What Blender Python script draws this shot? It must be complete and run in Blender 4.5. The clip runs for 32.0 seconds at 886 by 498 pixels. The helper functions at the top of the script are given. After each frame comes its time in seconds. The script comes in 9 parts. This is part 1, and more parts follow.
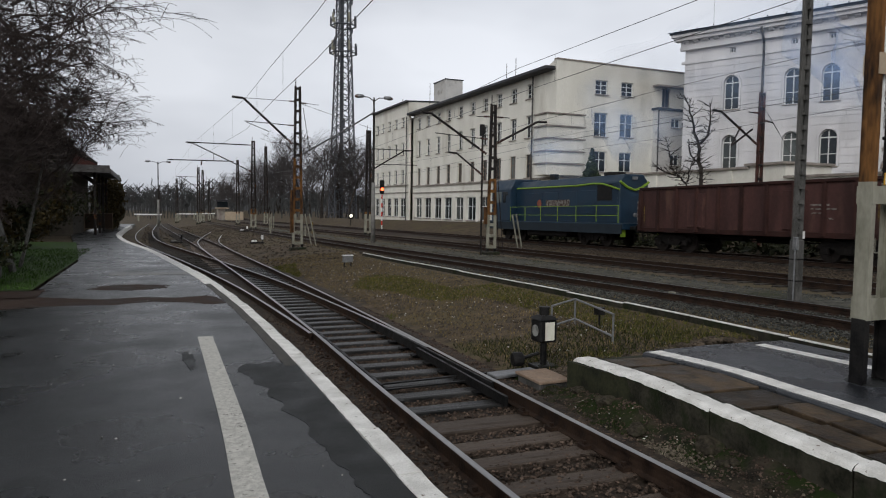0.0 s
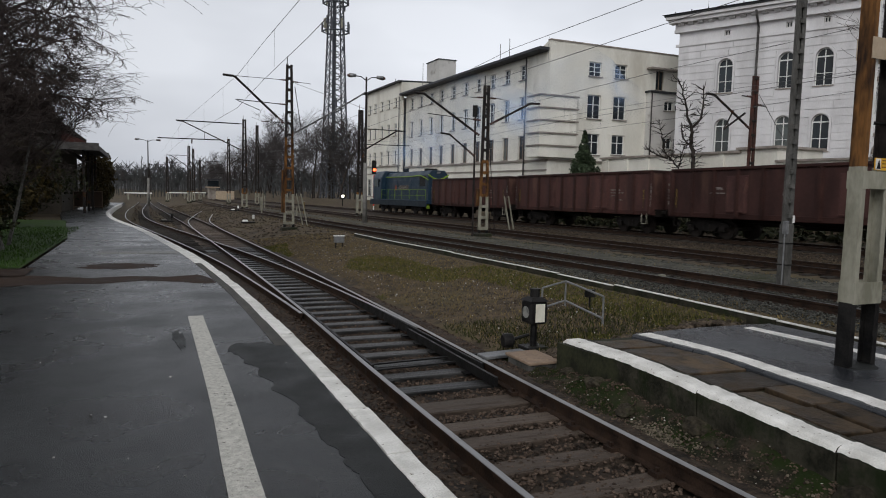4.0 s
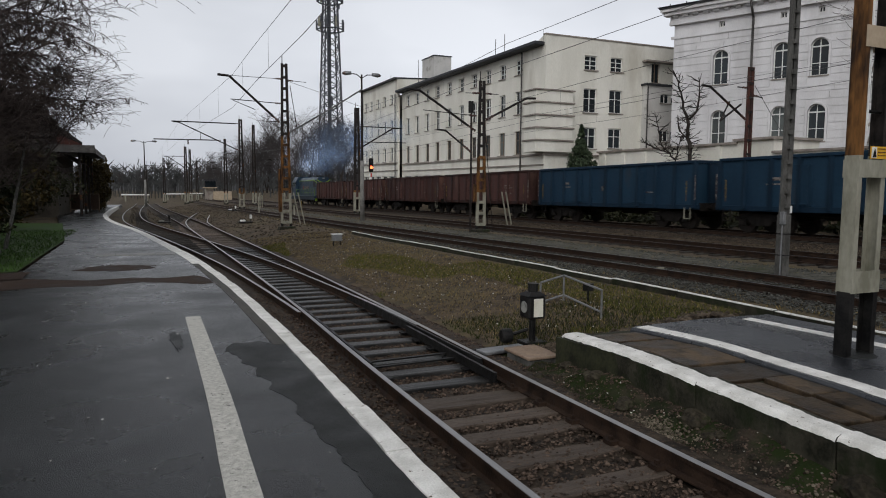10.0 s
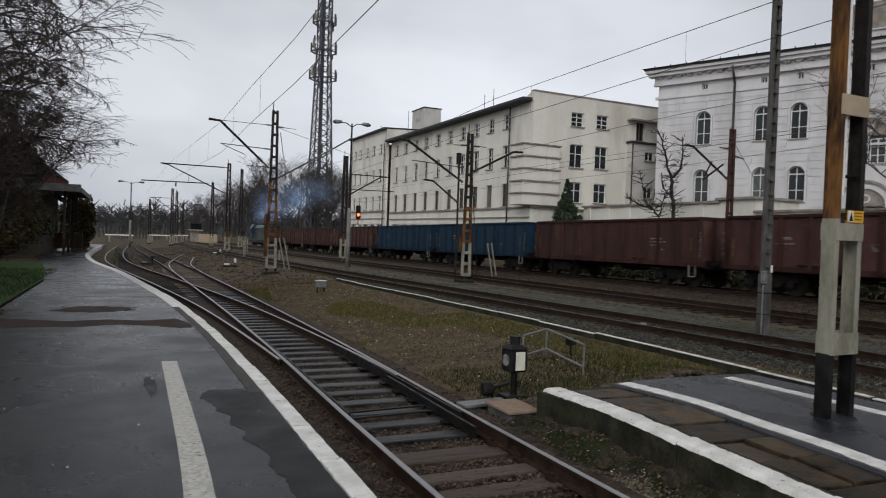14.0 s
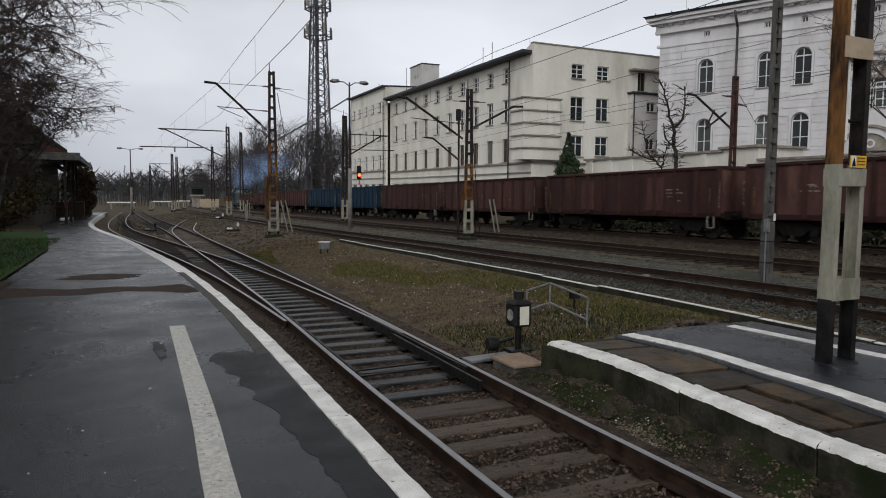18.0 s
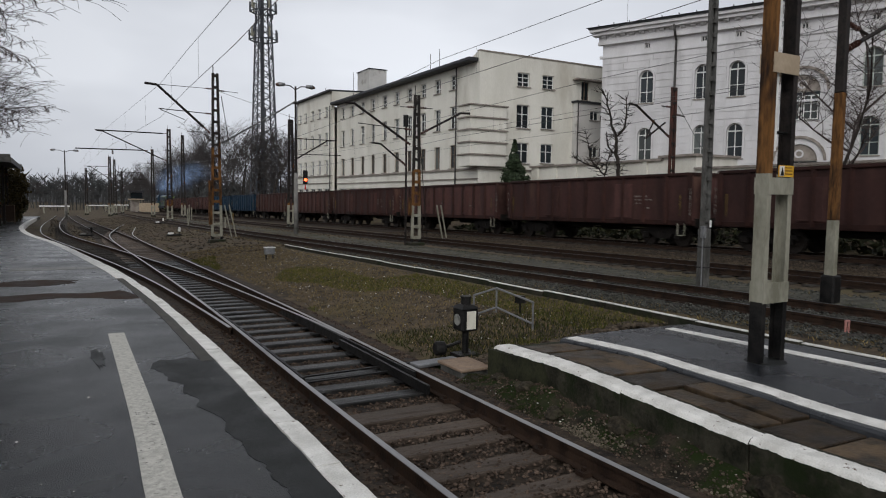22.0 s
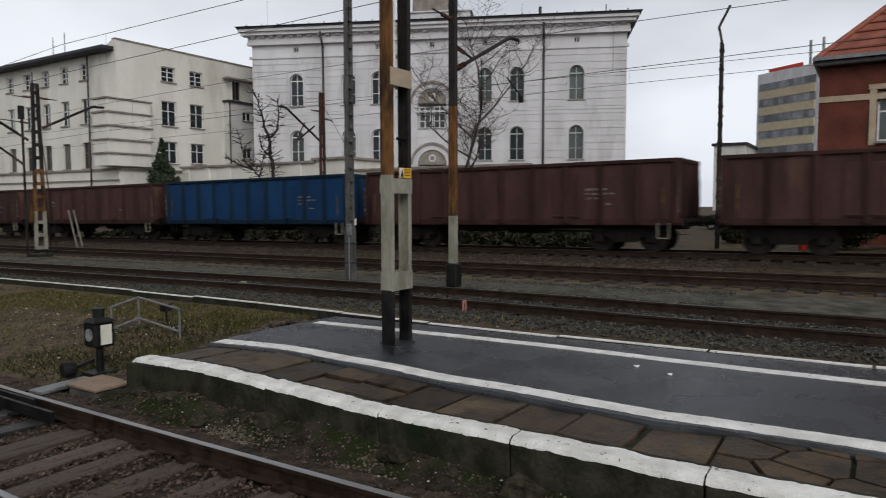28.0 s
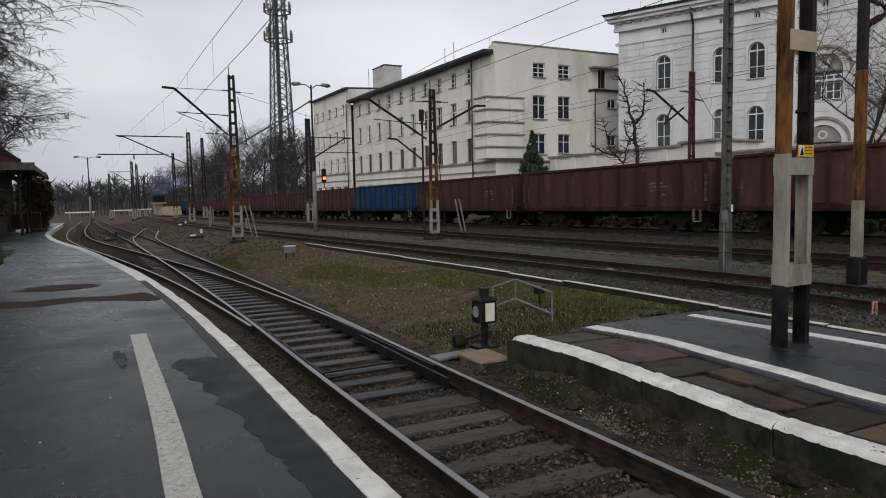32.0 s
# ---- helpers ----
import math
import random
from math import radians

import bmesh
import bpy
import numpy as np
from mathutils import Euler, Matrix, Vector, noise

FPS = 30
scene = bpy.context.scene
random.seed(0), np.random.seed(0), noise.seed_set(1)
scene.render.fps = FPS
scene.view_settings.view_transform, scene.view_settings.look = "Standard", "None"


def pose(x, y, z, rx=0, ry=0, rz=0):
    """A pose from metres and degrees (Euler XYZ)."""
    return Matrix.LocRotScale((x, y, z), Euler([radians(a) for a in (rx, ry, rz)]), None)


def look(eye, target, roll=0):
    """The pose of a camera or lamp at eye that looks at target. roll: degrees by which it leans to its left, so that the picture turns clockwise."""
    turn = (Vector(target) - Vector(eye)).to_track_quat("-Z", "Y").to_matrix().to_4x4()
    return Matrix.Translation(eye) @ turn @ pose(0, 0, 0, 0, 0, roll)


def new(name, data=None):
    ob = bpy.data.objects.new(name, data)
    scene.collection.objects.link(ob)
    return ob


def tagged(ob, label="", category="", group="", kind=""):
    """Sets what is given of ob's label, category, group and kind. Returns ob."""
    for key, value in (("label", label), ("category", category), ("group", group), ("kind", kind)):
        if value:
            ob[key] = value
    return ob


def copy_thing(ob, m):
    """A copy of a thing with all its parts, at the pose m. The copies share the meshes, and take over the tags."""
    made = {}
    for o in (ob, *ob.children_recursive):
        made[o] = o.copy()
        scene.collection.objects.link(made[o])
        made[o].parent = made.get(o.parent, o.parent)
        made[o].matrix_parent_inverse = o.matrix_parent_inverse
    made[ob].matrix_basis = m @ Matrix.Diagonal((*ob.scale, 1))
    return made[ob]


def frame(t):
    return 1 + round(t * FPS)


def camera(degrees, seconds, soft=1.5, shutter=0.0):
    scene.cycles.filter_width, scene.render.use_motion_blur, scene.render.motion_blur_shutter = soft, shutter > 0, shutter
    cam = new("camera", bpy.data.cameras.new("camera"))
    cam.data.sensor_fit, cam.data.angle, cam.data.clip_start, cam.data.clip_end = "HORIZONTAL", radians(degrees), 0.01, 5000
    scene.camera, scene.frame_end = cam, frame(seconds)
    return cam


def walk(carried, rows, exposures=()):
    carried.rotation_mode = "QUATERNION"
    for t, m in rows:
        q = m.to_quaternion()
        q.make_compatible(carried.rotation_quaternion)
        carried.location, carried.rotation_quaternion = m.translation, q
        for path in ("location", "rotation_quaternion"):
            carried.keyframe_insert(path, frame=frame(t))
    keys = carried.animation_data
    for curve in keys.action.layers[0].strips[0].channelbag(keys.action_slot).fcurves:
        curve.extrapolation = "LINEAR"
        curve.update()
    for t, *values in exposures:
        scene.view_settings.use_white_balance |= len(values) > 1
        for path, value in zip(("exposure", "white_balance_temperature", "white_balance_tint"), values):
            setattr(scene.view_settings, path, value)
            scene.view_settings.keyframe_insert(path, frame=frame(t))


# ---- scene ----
cam = camera(66.3, 32.0, soft=1.0, shutter=0.5)
# seconds, place in metres, yaw, pitch, roll
PATH = [
    (0.0, 0.011, -0.025, 1.679, -23.460, -3.502, -0.824),
    (0.5, 0.020, -0.022, 1.674, -22.633, -4.177, -1.833),
    (1.0, 0.016, -0.044, 1.680, -23.449, -3.941, -1.159),
    (1.5, 0.020, -0.030, 1.673, -23.219, -3.933, -1.330),
    (2.0, 0.009, -0.047, 1.678, -23.162, -3.891, -1.697),
    (2.5, 0.009, -0.021, 1.677, -23.502, -4.046, -1.882),
    (3.0, 0.016, -0.021, 1.674, -23.631, -4.155, -1.867),
    (3.5, 0.015, -0.031, 1.679, -23.558, -4.160, -1.866),
    (4.0, 0.020, -0.021, 1.676, -24.116, -5.066, -1.344),
    (4.5, 0.021, -0.017, 1.676, -24.470, -4.531, -1.273),
    (6.5, 0.057, -0.011, 1.677, -25.115, -3.993, -0.468),
    (7.0, 0.037, -0.015, 1.675, -24.419, -4.679, -0.785),
    (7.5, 0.034, -0.037, 1.667, -22.455, -4.214, -0.797),
    (8.0, 0.048, -0.005, 1.667, -23.846, -4.751, -1.025),
    (8.5, 0.058, -0.001, 1.668, -23.517, -4.794, -0.820),
    (9.0, 0.047, -0.013, 1.673, -24.184, -5.283, -0.497),
    (9.5, 0.055, -0.002, 1.665, -24.095, -5.115, -0.375),
    (10.0, 0.050, -0.011, 1.669, -24.319, -5.350, -0.371),
    (10.5, 0.044, -0.015, 1.671, -24.358, -5.166, -0.381),
    (11.0, 0.050, -0.013, 1.669, -24.551, -5.388, -0.446),
    (11.5, 0.038, -0.036, 1.669, -24.706, -5.101, -0.420),
    (12.0, 0.048, -0.019, 1.667, -24.540, -4.730, -0.550),
    (12.5, 0.055, -0.006, 1.666, -24.938, -4.909, -0.732),
    (13.0, 0.052, -0.013, 1.663, -25.392, -4.978, -0.615),
    (13.5, 0.055, -0.026, 1.668, -23.738, -2.153, -0.606),
    (14.0, 0.073, -0.019, 1.686, -25.457, -1.168, -2.054),
    (14.5, 0.091, -0.041, 1.692, -27.555, -1.099, -1.247),
    (16.5, 0.083, -0.069, 1.706, -30.601, -2.796, 1.024),
    (17.0, 0.089, -0.059, 1.693, -26.514, -3.089, 1.046),
    (17.5, 0.086, -0.042, 1.692, -25.531, -4.512, 0.770),
    (18.0, 0.081, -0.033, 1.682, -25.294, -4.718, -0.355),
    (18.5, 0.075, -0.031, 1.682, -25.773, -5.317, -1.169),
    (19.0, 0.069, -0.032, 1.678, -25.645, -5.324, -0.189),
    (19.5, 0.061, -0.038, 1.666, -24.180, -4.497, -0.829),
    (20.0, 0.054, -0.038, 1.666, -24.367, -5.477, -1.224),
    (20.5, 0.057, -0.034, 1.670, -25.471, -4.436, -0.984),
    (21.0, 0.051, -0.034, 1.669, -26.635, -4.671, -1.203),
    (21.5, 0.055, -0.054, 1.678, -27.702, -3.851, -0.901),
    (22.0, 0.051, -0.083, 1.681, -29.726, -4.200, -0.725),
    (22.5, 0.053, -0.094, 1.681, -30.313, -5.221, -0.287),
    (23.0, 0.050, -0.083, 1.680, -30.870, -5.153, -0.257),
    (23.5, 0.059, -0.083, 1.673, -31.101, -5.254, -0.444),
    (24.0, 0.064, -0.078, 1.671, -30.794, -5.466, -0.388),
    (24.5, 0.064, -0.079, 1.676, -30.845, -5.335, -0.331),
    (25.0, 0.107, -0.073, 1.672, -33.640, -5.191, -0.251),
    (25.5, 0.145, -0.104, 1.669, -40.146, -4.862, -0.155),
    (26.0, 0.180, -0.156, 1.659, -47.030, -4.701, -0.358),
    (26.5, 0.192, -0.193, 1.662, -48.276, -4.210, -0.494),
    (28.5, 0.097, -0.385, 1.667, -59.382, -3.939, 0.240),
    (29.0, 0.126, -0.297, 1.668, -54.390, -3.772, 0.606),
    (29.5, 0.149, -0.242, 1.664, -51.450, -3.764, 0.362),
    (30.0, 0.177, -0.169, 1.656, -46.198, -4.144, 0.457),
    (30.5, 0.185, -0.106, 1.657, -37.859, -4.699, 0.818),
    (31.0, 0.147, -0.092, 1.656, -32.912, -4.842, 0.942),
    (31.5, 0.116, -0.097, 1.656, -28.550, -4.781, 0.986),
    (32.0, 0.123, -0.088, 1.653, -28.110, -4.671, 1.143),
]
walk(cam, [(t, pose(x, y, z, 90 + pitch, roll, yaw)) for t, x, y, z, yaw, pitch, roll in PATH],
     [(0.0, -0.02), (5.0, -0.04), (10.0, -0.06), (22.0, -0.06), (24.5, -0.12), (25.2, -0.12), (26.0, 0.13), (26.8, 0.12), (28.2, -0.03), (29.0, -0.13), (30.0, 0.0), (31.0, 0.03), (32.0, -0.06)])

# ---------------------------------------------------------------- world and light
world = bpy.data.worlds.new("overcast_sky")
scene.world = world
world.use_nodes = True
wn, wl = world.node_tree.nodes, world.node_tree.links
wn.clear()
w_out, w_bg = wn.new("ShaderNodeOutputWorld"), wn.new("ShaderNodeBackground")
w_sky = wn.new("ShaderNodeTexSky")
w_sky.sky_type, w_sky.sun_disc = "NISHITA", False
w_sky.sun_elevation, w_sky.sun_rotation = radians(38), radians(222)
w_sky.dust_density = 4.0
w_hsv = wn.new("ShaderNodeHueSaturation")
w_hsv.inputs["Saturation"].default_value = 0.12
w_hsv.inputs["Value"].default_value = 0.05
w_coord, w_map = wn.new("ShaderNodeTexCoord"), wn.new("ShaderNodeMapping")
w_map.inputs["Scale"].default_value = (1.0, 1.0, 2.6)
w_noise, w_ramp = wn.new("ShaderNodeTexNoise"), wn.new("ShaderNodeValToRGB")
w_noise.inputs["Scale"].default_value, w_noise.inputs["Detail"].default_value = 1.7, 4
w_ramp.color_ramp.elements[0].position, w_ramp.color_ramp.elements[0].color = 0.36, (0.47, 0.50, 0.57, 1)
w_ramp.color_ramp.elements[1].position, w_ramp.color_ramp.elements[1].color = 0.66, (0.79, 0.825, 0.90, 1)
w_sep, w_grad = wn.new("ShaderNodeSeparateXYZ"), wn.new("ShaderNodeMapRange")
w_grad.inputs["From Max"].default_value = 1.0
w_grad.inputs["To Min"].default_value, w_grad.inputs["To Max"].default_value = 1.0, 0.42
# the sky is a little brighter towards +x
w_side, w_tone = wn.new("ShaderNodeMapRange"), wn.new("ShaderNodeMath")
w_side.inputs["From Min"].default_value, w_side.inputs["From Max"].default_value = -0.3, 0.45
w_side.inputs["To Min"].default_value, w_side.inputs["To Max"].default_value = 0.78, 1.06
w_tone.operation = "MULTIPLY"
w_mul, w_add = wn.new("ShaderNodeMix"), wn.new("ShaderNodeMix")
w_mul.data_type = w_add.data_type = "RGBA"
w_mul.blend_type, w_add.blend_type = "MULTIPLY", "ADD"
w_mul.inputs[0].default_value = w_add.inputs[0].default_value = 1.0
wl.new(w_coord.outputs["Generated"], w_map.inputs[0])
wl.new(w_map.outputs[0], w_noise.inputs["Vector"])
wl.new(w_noise.outputs[0], w_ramp.inputs[0])
wl.new(w_coord.outputs["Generated"], w_sep.inputs[0])
wl.new(w_sep.outputs["Z"], w_grad.inputs[0])
wl.new(w_ramp.outputs[0], w_mul.inputs[6])
wl.new(w_sep.outputs["X"], w_side.inputs[0])
wl.new(w_grad.outputs[0], w_tone.inputs[0])
wl.new(w_side.outputs[0], w_tone.inputs[1])
wl.new(w_tone.outputs[0], w_mul.inputs[7])
wl.new(w_sky.outputs[0], w_hsv.inputs["Color"])
wl.new(w_mul.outputs[2], w_add.inputs[6])
wl.new(w_hsv.outputs[0], w_add.inputs[7])
wl.new(w_add.outputs[2], w_bg.inputs[0])
w_bg.inputs[1].default_value = 0.9
wl.new(w_bg.outputs[0], w_out.inputs[0])

sun_data = bpy.data.lights.new("sun", "SUN")
sun_data.energy, sun_data.angle, sun_data.color = 0.9, radians(40), (1.0, 0.985, 0.97)
sun = new("sun", sun_data)
sun.matrix_world = look((0, 0, 30), (26, 29, 0))

# ---------------------------------------------------------------- materials
MATS = {}


def surf(name, c1, c2, scale=4.0, rough=(0.6, 0.8), metal=0.0, bump=0.3, fine=40.0, vary=0.0, stain=None, stain_scale=0.6, stain_at=0.58, stretch=(1, 1, 1), spec=0.16, stain_rough=None, stain_soft=0.08):
    """Two-colour noise with grain relief; vary: brightness change from object to object; stain: a third colour in patches."""
    m = bpy.data.materials.new(name)
    m.use_nodes = True
    n, l = m.node_tree.nodes, m.node_tree.links
    b = n["Principled BSDF"]
    co, mp = n.new("ShaderNodeTexCoord"), n.new("ShaderNodeMapping")
    mp.inputs["Scale"].default_value = stretch
    l.new(co.outputs["Object"], mp.inputs[0])
    big, small = n.new("ShaderNodeTexNoise"), n.new("ShaderNodeTexNoise")
    big.inputs["Scale"].default_value, big.inputs["Detail"].default_value = scale, 5
    small.inputs["Scale"].default_value, small.inputs["Detail"].default_value = fine, 4
    l.new(mp.outputs[0], big.inputs["Vector"])
    l.new(mp.outputs[0], small.inputs["Vector"])
    mixv = n.new("ShaderNodeMath")
    mixv.operation = "MULTIPLY_ADD"
    l.new(small.outputs[0], mixv.inputs[0])
    mixv.inputs[1].default_value = 0.45
    l.new(big.outputs[0], mixv.inputs[2])
    ramp = n.new("ShaderNodeValToRGB")
    ramp.color_ramp.elements[0].position, ramp.color_ramp.elements[1].position = 0.55, 0.90
    ramp.color_ramp.elements[0].color, ramp.color_ramp.elements[1].color = (*c1, 1), (*c2, 1)
    l.new(mixv.outputs[0], ramp.inputs[0])
    colour = ramp.outputs[0]
    rr = n.new("ShaderNodeMapRange")
    rr.inputs["From Min"].default_value, rr.inputs["From Max"].default_value = 0.35, 0.65
    rr.inputs["To Min"].default_value, rr.inputs["To Max"].default_value = rough
    l.new(big.outputs[0], rr.inputs[0])
    roughness = rr.outputs[0]
    if stain:
        st, sr = n.new("ShaderNodeTexNoise"), n.new("ShaderNodeMapRange")
        st.inputs["Scale"].default_value, st.inputs["Detail"].default_value = stain_scale, 7
        st.inputs["Roughness"].default_value = 0.62
        l.new(mp.outputs[0], st.inputs["Vector"])
        sr.inputs["From Min"].default_value, sr.inputs["From Max"].default_value = stain_at, stain_at + stain_soft
        l.new(st.outputs[0], sr.inputs[0])
        mx = n.new("ShaderNodeMix")
        mx.data_type = "RGBA"
        l.new(sr.outputs[0], mx.inputs[0])
        l.new(colour, mx.inputs[6])
        mx.inputs[7].default_value = (*stain, 1)
        colour = mx.outputs[2]
        if stain_rough is not None:
            mr = n.new("ShaderNodeMix")
            l.new(sr.outputs[0], mr.inputs[0])
            l.new(roughness, mr.inputs[2])
            mr.inputs[3].default_value = stain_rough
            roughness = mr.outputs[0]
    if vary:
        oi, vr, hs = n.new("ShaderNodeObjectInfo"), n.new("ShaderNodeMapRange"), n.new("ShaderNodeHueSaturation")
        vr.inputs["To Min"].default_value, vr.inputs["To Max"].default_value = 1 - vary, 1 + vary
        l.new(oi.outputs["Random"], vr.inputs[0])
        l.new(vr.outputs[0], hs.inputs["Value"])
        l.new(colour, hs.inputs["Color"])
        colour = hs.outputs[0]
    l.new(colour, b.inputs["Base Color"])
    l.new(roughness, b.inputs["Roughness"])
    b.inputs["Metallic"].default_value = metal
    b.inputs["Specular IOR Level"].default_value = spec
    if bump:
        bp = n.new("ShaderNodeBump")
        bp.inputs["Strength"].default_value, bp.inputs["Distance"].default_value = bump, 0.02
        l.new(small.outputs[0] if scale < 1.5 else mixv.outputs[0], bp.inputs["Height"])
        l.new(bp.outputs[0], b.inputs["Normal"])
    MATS[name] = m
    return m


def island(name, c1, c2, rough=0.85, grain=30.0, bump=0.3):
    """Colour that changes from island to island of one mesh."""
    m = surf(name, c1, c2, 8, (rough, rough), 0, bump, grain)
    n, l = m.node_tree.nodes, m.node_tree.links
    b = n["Principled BSDF"]
    g, vr, hs = n.new("ShaderNodeNewGeometry"), n.new("ShaderNodeMapRange"), n.new("ShaderNodeHueSaturation")
    vr.inputs["To Min"].default_value, vr.inputs["To Max"].default_value = 0.5, 1.4
    l.new(g.outputs["Random Per Island"], vr.inputs[0])
    l.new(vr.outputs[0], hs.inputs["Value"])
    l.new(b.inputs["Base Color"].links[0].from_socket, hs.inputs["Color"])
    l.new(hs.outputs[0], b.inputs["Base Color"])
    return m


def glow(name, colour, strength):
    m = bpy.data.materials.new(name)
    m.use_nodes = True
    b = m.node_tree.nodes["Principled BSDF"]
    b.inputs["Base Color"].default_value = (*colour, 1)
    b.inputs["Emission Color"].default_value = (*colour, 1)
    b.inputs["Emission Strength"].default_value = strength
    return m


def glass(name, tint, rough=0.06):
    m = surf(name, tint, tuple(c * 1.7 for c in tint), 0.6, (rough, rough * 2), 0.0, 0.04, 2.0, vary=0.45, spec=0.32)
    return m


ASPHALT = surf("wet_asphalt", (0.0045, 0.0050, 0.0050), (0.024, 0.0256, 0.0258), 1.0, (0.20, 0.46), 0, 0.40, 110, stain=(0.0050, 0.0056, 0.0053), stain_scale=0.6, stain_at=0.47, stain_rough=0.30, stain_soft=0.30, spec=0.46)
ASPHALT_PATCH = surf("new_asphalt_patch", (0.0050, 0.0058, 0.0052), (0.0165, 0.0178, 0.0168), 2.2, (0.44, 0.66), 0, 0.6, 110, spec=0.24)
ASPHALT_FAR = surf("blue_grey_asphalt", (0.0100, 0.0112, 0.0135), (0.038, 0.041, 0.046), 1.1, (0.18, 0.42), 0, 0.35, 90, stain=(0.0080, 0.0088, 0.0100), stain_scale=0.9, stain_rough=0.14, stain_at=0.52, stain_soft=0.2, spec=0.5)
PAINT = surf("worn_white_paint", (0.58, 0.565, 0.525), (0.83, 0.815, 0.775), 5, (0.5, 0.7), 0, 0.7, 80, stain=(0.12, 0.080, 0.052), stain_scale=17, stain_at=0.635, stain_soft=0.03)
PAINT_OLD = surf("grey_road_paint", (0.36, 0.35, 0.315), (0.56, 0.545, 0.495), 26, (0.55, 0.75), 0, 0.6, 90, stain=(0.12, 0.115, 0.105), stain_scale=22, stain_at=0.60)
KERB = surf("dark_damp_concrete", (0.012, 0.012, 0.008), (0.050, 0.046, 0.033), 4, (0.6, 0.85), 0, 1.0, 26, stain=(0.012, 0.018, 0.006), stain_scale=2.4, stain_soft=0.15, stain_at=0.50)
CONCRETE = surf("grey_concrete", (0.1425, 0.1387, 0.1275), (0.2475, 0.24, 0.225), 3, (0.7, 0.85), 0, 0.4, 30, stain=(0.09, 0.0863, 0.075), stain_scale=1.5)
SLAB = surf("brown_paving_slab", (0.024, 0.0165, 0.010), (0.088, 0.061, 0.037), 3.2, (0.42, 0.7), 0, 0.9, 26, vary=0.40, stain=(0.014, 0.012, 0.008), stain_scale=3.4, stain_soft=0.15, stain_at=0.52)
BEIGE = surf("beige_pit_cover", (0.19, 0.135, 0.095), (0.30, 0.22, 0.16), 6, (0.55, 0.8), 0, 0.4, 30)
EARTH = surf("gravelly_earth", (0.027, 0.020, 0.013), (0.118, 0.089, 0.058), 2.6, (0.8, 0.95), 0, 1.0, 20, stain=(0.100, 0.084, 0.038), stain_scale=0.30, stain_at=0.50, stain_soft=0.22)
BALLAST = surf("dark_ballast", (0.012, 0.0095, 0.0075), (0.066, 0.050, 0.037), 6, (0.7, 0.9), 0, 1.0, 24, stain=(0.052, 0.031, 0.018), stain_scale=0.8, stain_soft=0.2)
STONE = island("ballast_stone", (0.026, 0.018, 0.013), (0.112, 0.080, 0.060), 0.75)
PEBBLE = island("pale_pebble", (0.27, 0.255, 0.2325), (0.465, 0.45, 0.42), 0.7)
RUBBLE = surf("mossy_rubble", (0.016, 0.0135, 0.009), (0.062, 0.052, 0.036), 7, (0.8, 0.95), 0, 1.0, 30, vary=0.35, stain=(0.014, 0.019, 0.006), stain_scale=6, stain_soft=0.15, stain_at=0.50)
RAIL = surf("rusty_rail_side", (0.015, 0.0095, 0.0072), (0.046, 0.028, 0.019), 6, (0.6, 0.85), 0.15, 0.5, 50)
RAIL_TOP = surf("polished_rail_head", (0.24, 0.235, 0.23), (0.42, 0.415, 0.41), 3, (0.28, 0.42), 0.9, 0.05, 60, stretch=(1, 0.1, 1), spec=0.5)
RAIL_DULL = surf("dull_rail_head", (0.0288, 0.0272, 0.0264), (0.0634, 0.0608, 0.0598), 3, (0.3, 0.5), 0.8, 0.1, 60, spec=0.5)
SLEEPER = surf("weathered_sleeper_wood", (0.062, 0.046, 0.035), (0.158, 0.126, 0.102), 2.5, (0.5, 0.8), 0, 0.9, 30, stretch=(0.4, 5, 1), vary=0.35, stain=(0.030, 0.020, 0.014), stain_scale=2.2, stain_at=0.53, stain_soft=0.15)
SLEEPER_OLD = surf("dull_buried_sleeper", (0.020, 0.0175, 0.015), (0.056, 0.049, 0.042), 2.5, (0.8, 0.95), 0, 0.7, 30, stretch=(0.4, 5, 1), vary=0.3)
STONE_GREY = island("grey_ballast_stone", (0.025, 0.0255, 0.0225), (0.100, 0.100, 0.088), 0.75)
# the air's haze is mixed into this pale grey
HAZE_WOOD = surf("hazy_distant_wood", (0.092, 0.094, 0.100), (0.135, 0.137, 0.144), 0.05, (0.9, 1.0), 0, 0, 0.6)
SLEEPER_WET = surf("wet_dark_sleeper", (0.012, 0.012, 0.0115), (0.058, 0.056, 0.053), 2.5, (0.30, 0.58), 0, 0.7, 30, stretch=(0.4, 4, 1), vary=0.4, spec=0.42)
IRON = surf("black_iron", (0.0072, 0.0072, 0.0078), (0.024, 0.0228, 0.0216), 6, (0.4, 0.65), 0.3, 0.3, 40)
STEEL_DARK = surf("weathered_dark_steel", (0.0154, 0.014, 0.014), (0.0434, 0.0364, 0.0329), 5, (0.5, 0.75), 0.4, 0.3, 30, stain=(0.098, 0.0385, 0.0154), stain_scale=1.6, stain_at=0.60)
RUST = surf("mottled_rust_steel", (0.024, 0.013, 0.008), (0.19, 0.090, 0.030), 7, (0.7, 0.9), 0.05, 0.6, 30, stain=(0.024, 0.014, 0.010), stain_scale=2.2, stain_at=0.53, stain_soft=0.12, stretch=(1, 1, 0.22))
GREY_PAINT = surf("pale_grey_paint", (0.17, 0.165, 0.125), (0.30, 0.29, 0.235), 4, (0.5, 0.7), 0, 0.3, 25, stain=(0.10, 0.075, 0.04), stain_scale=1.8, stretch=(1, 1, 0.4), stain_soft=0.15)
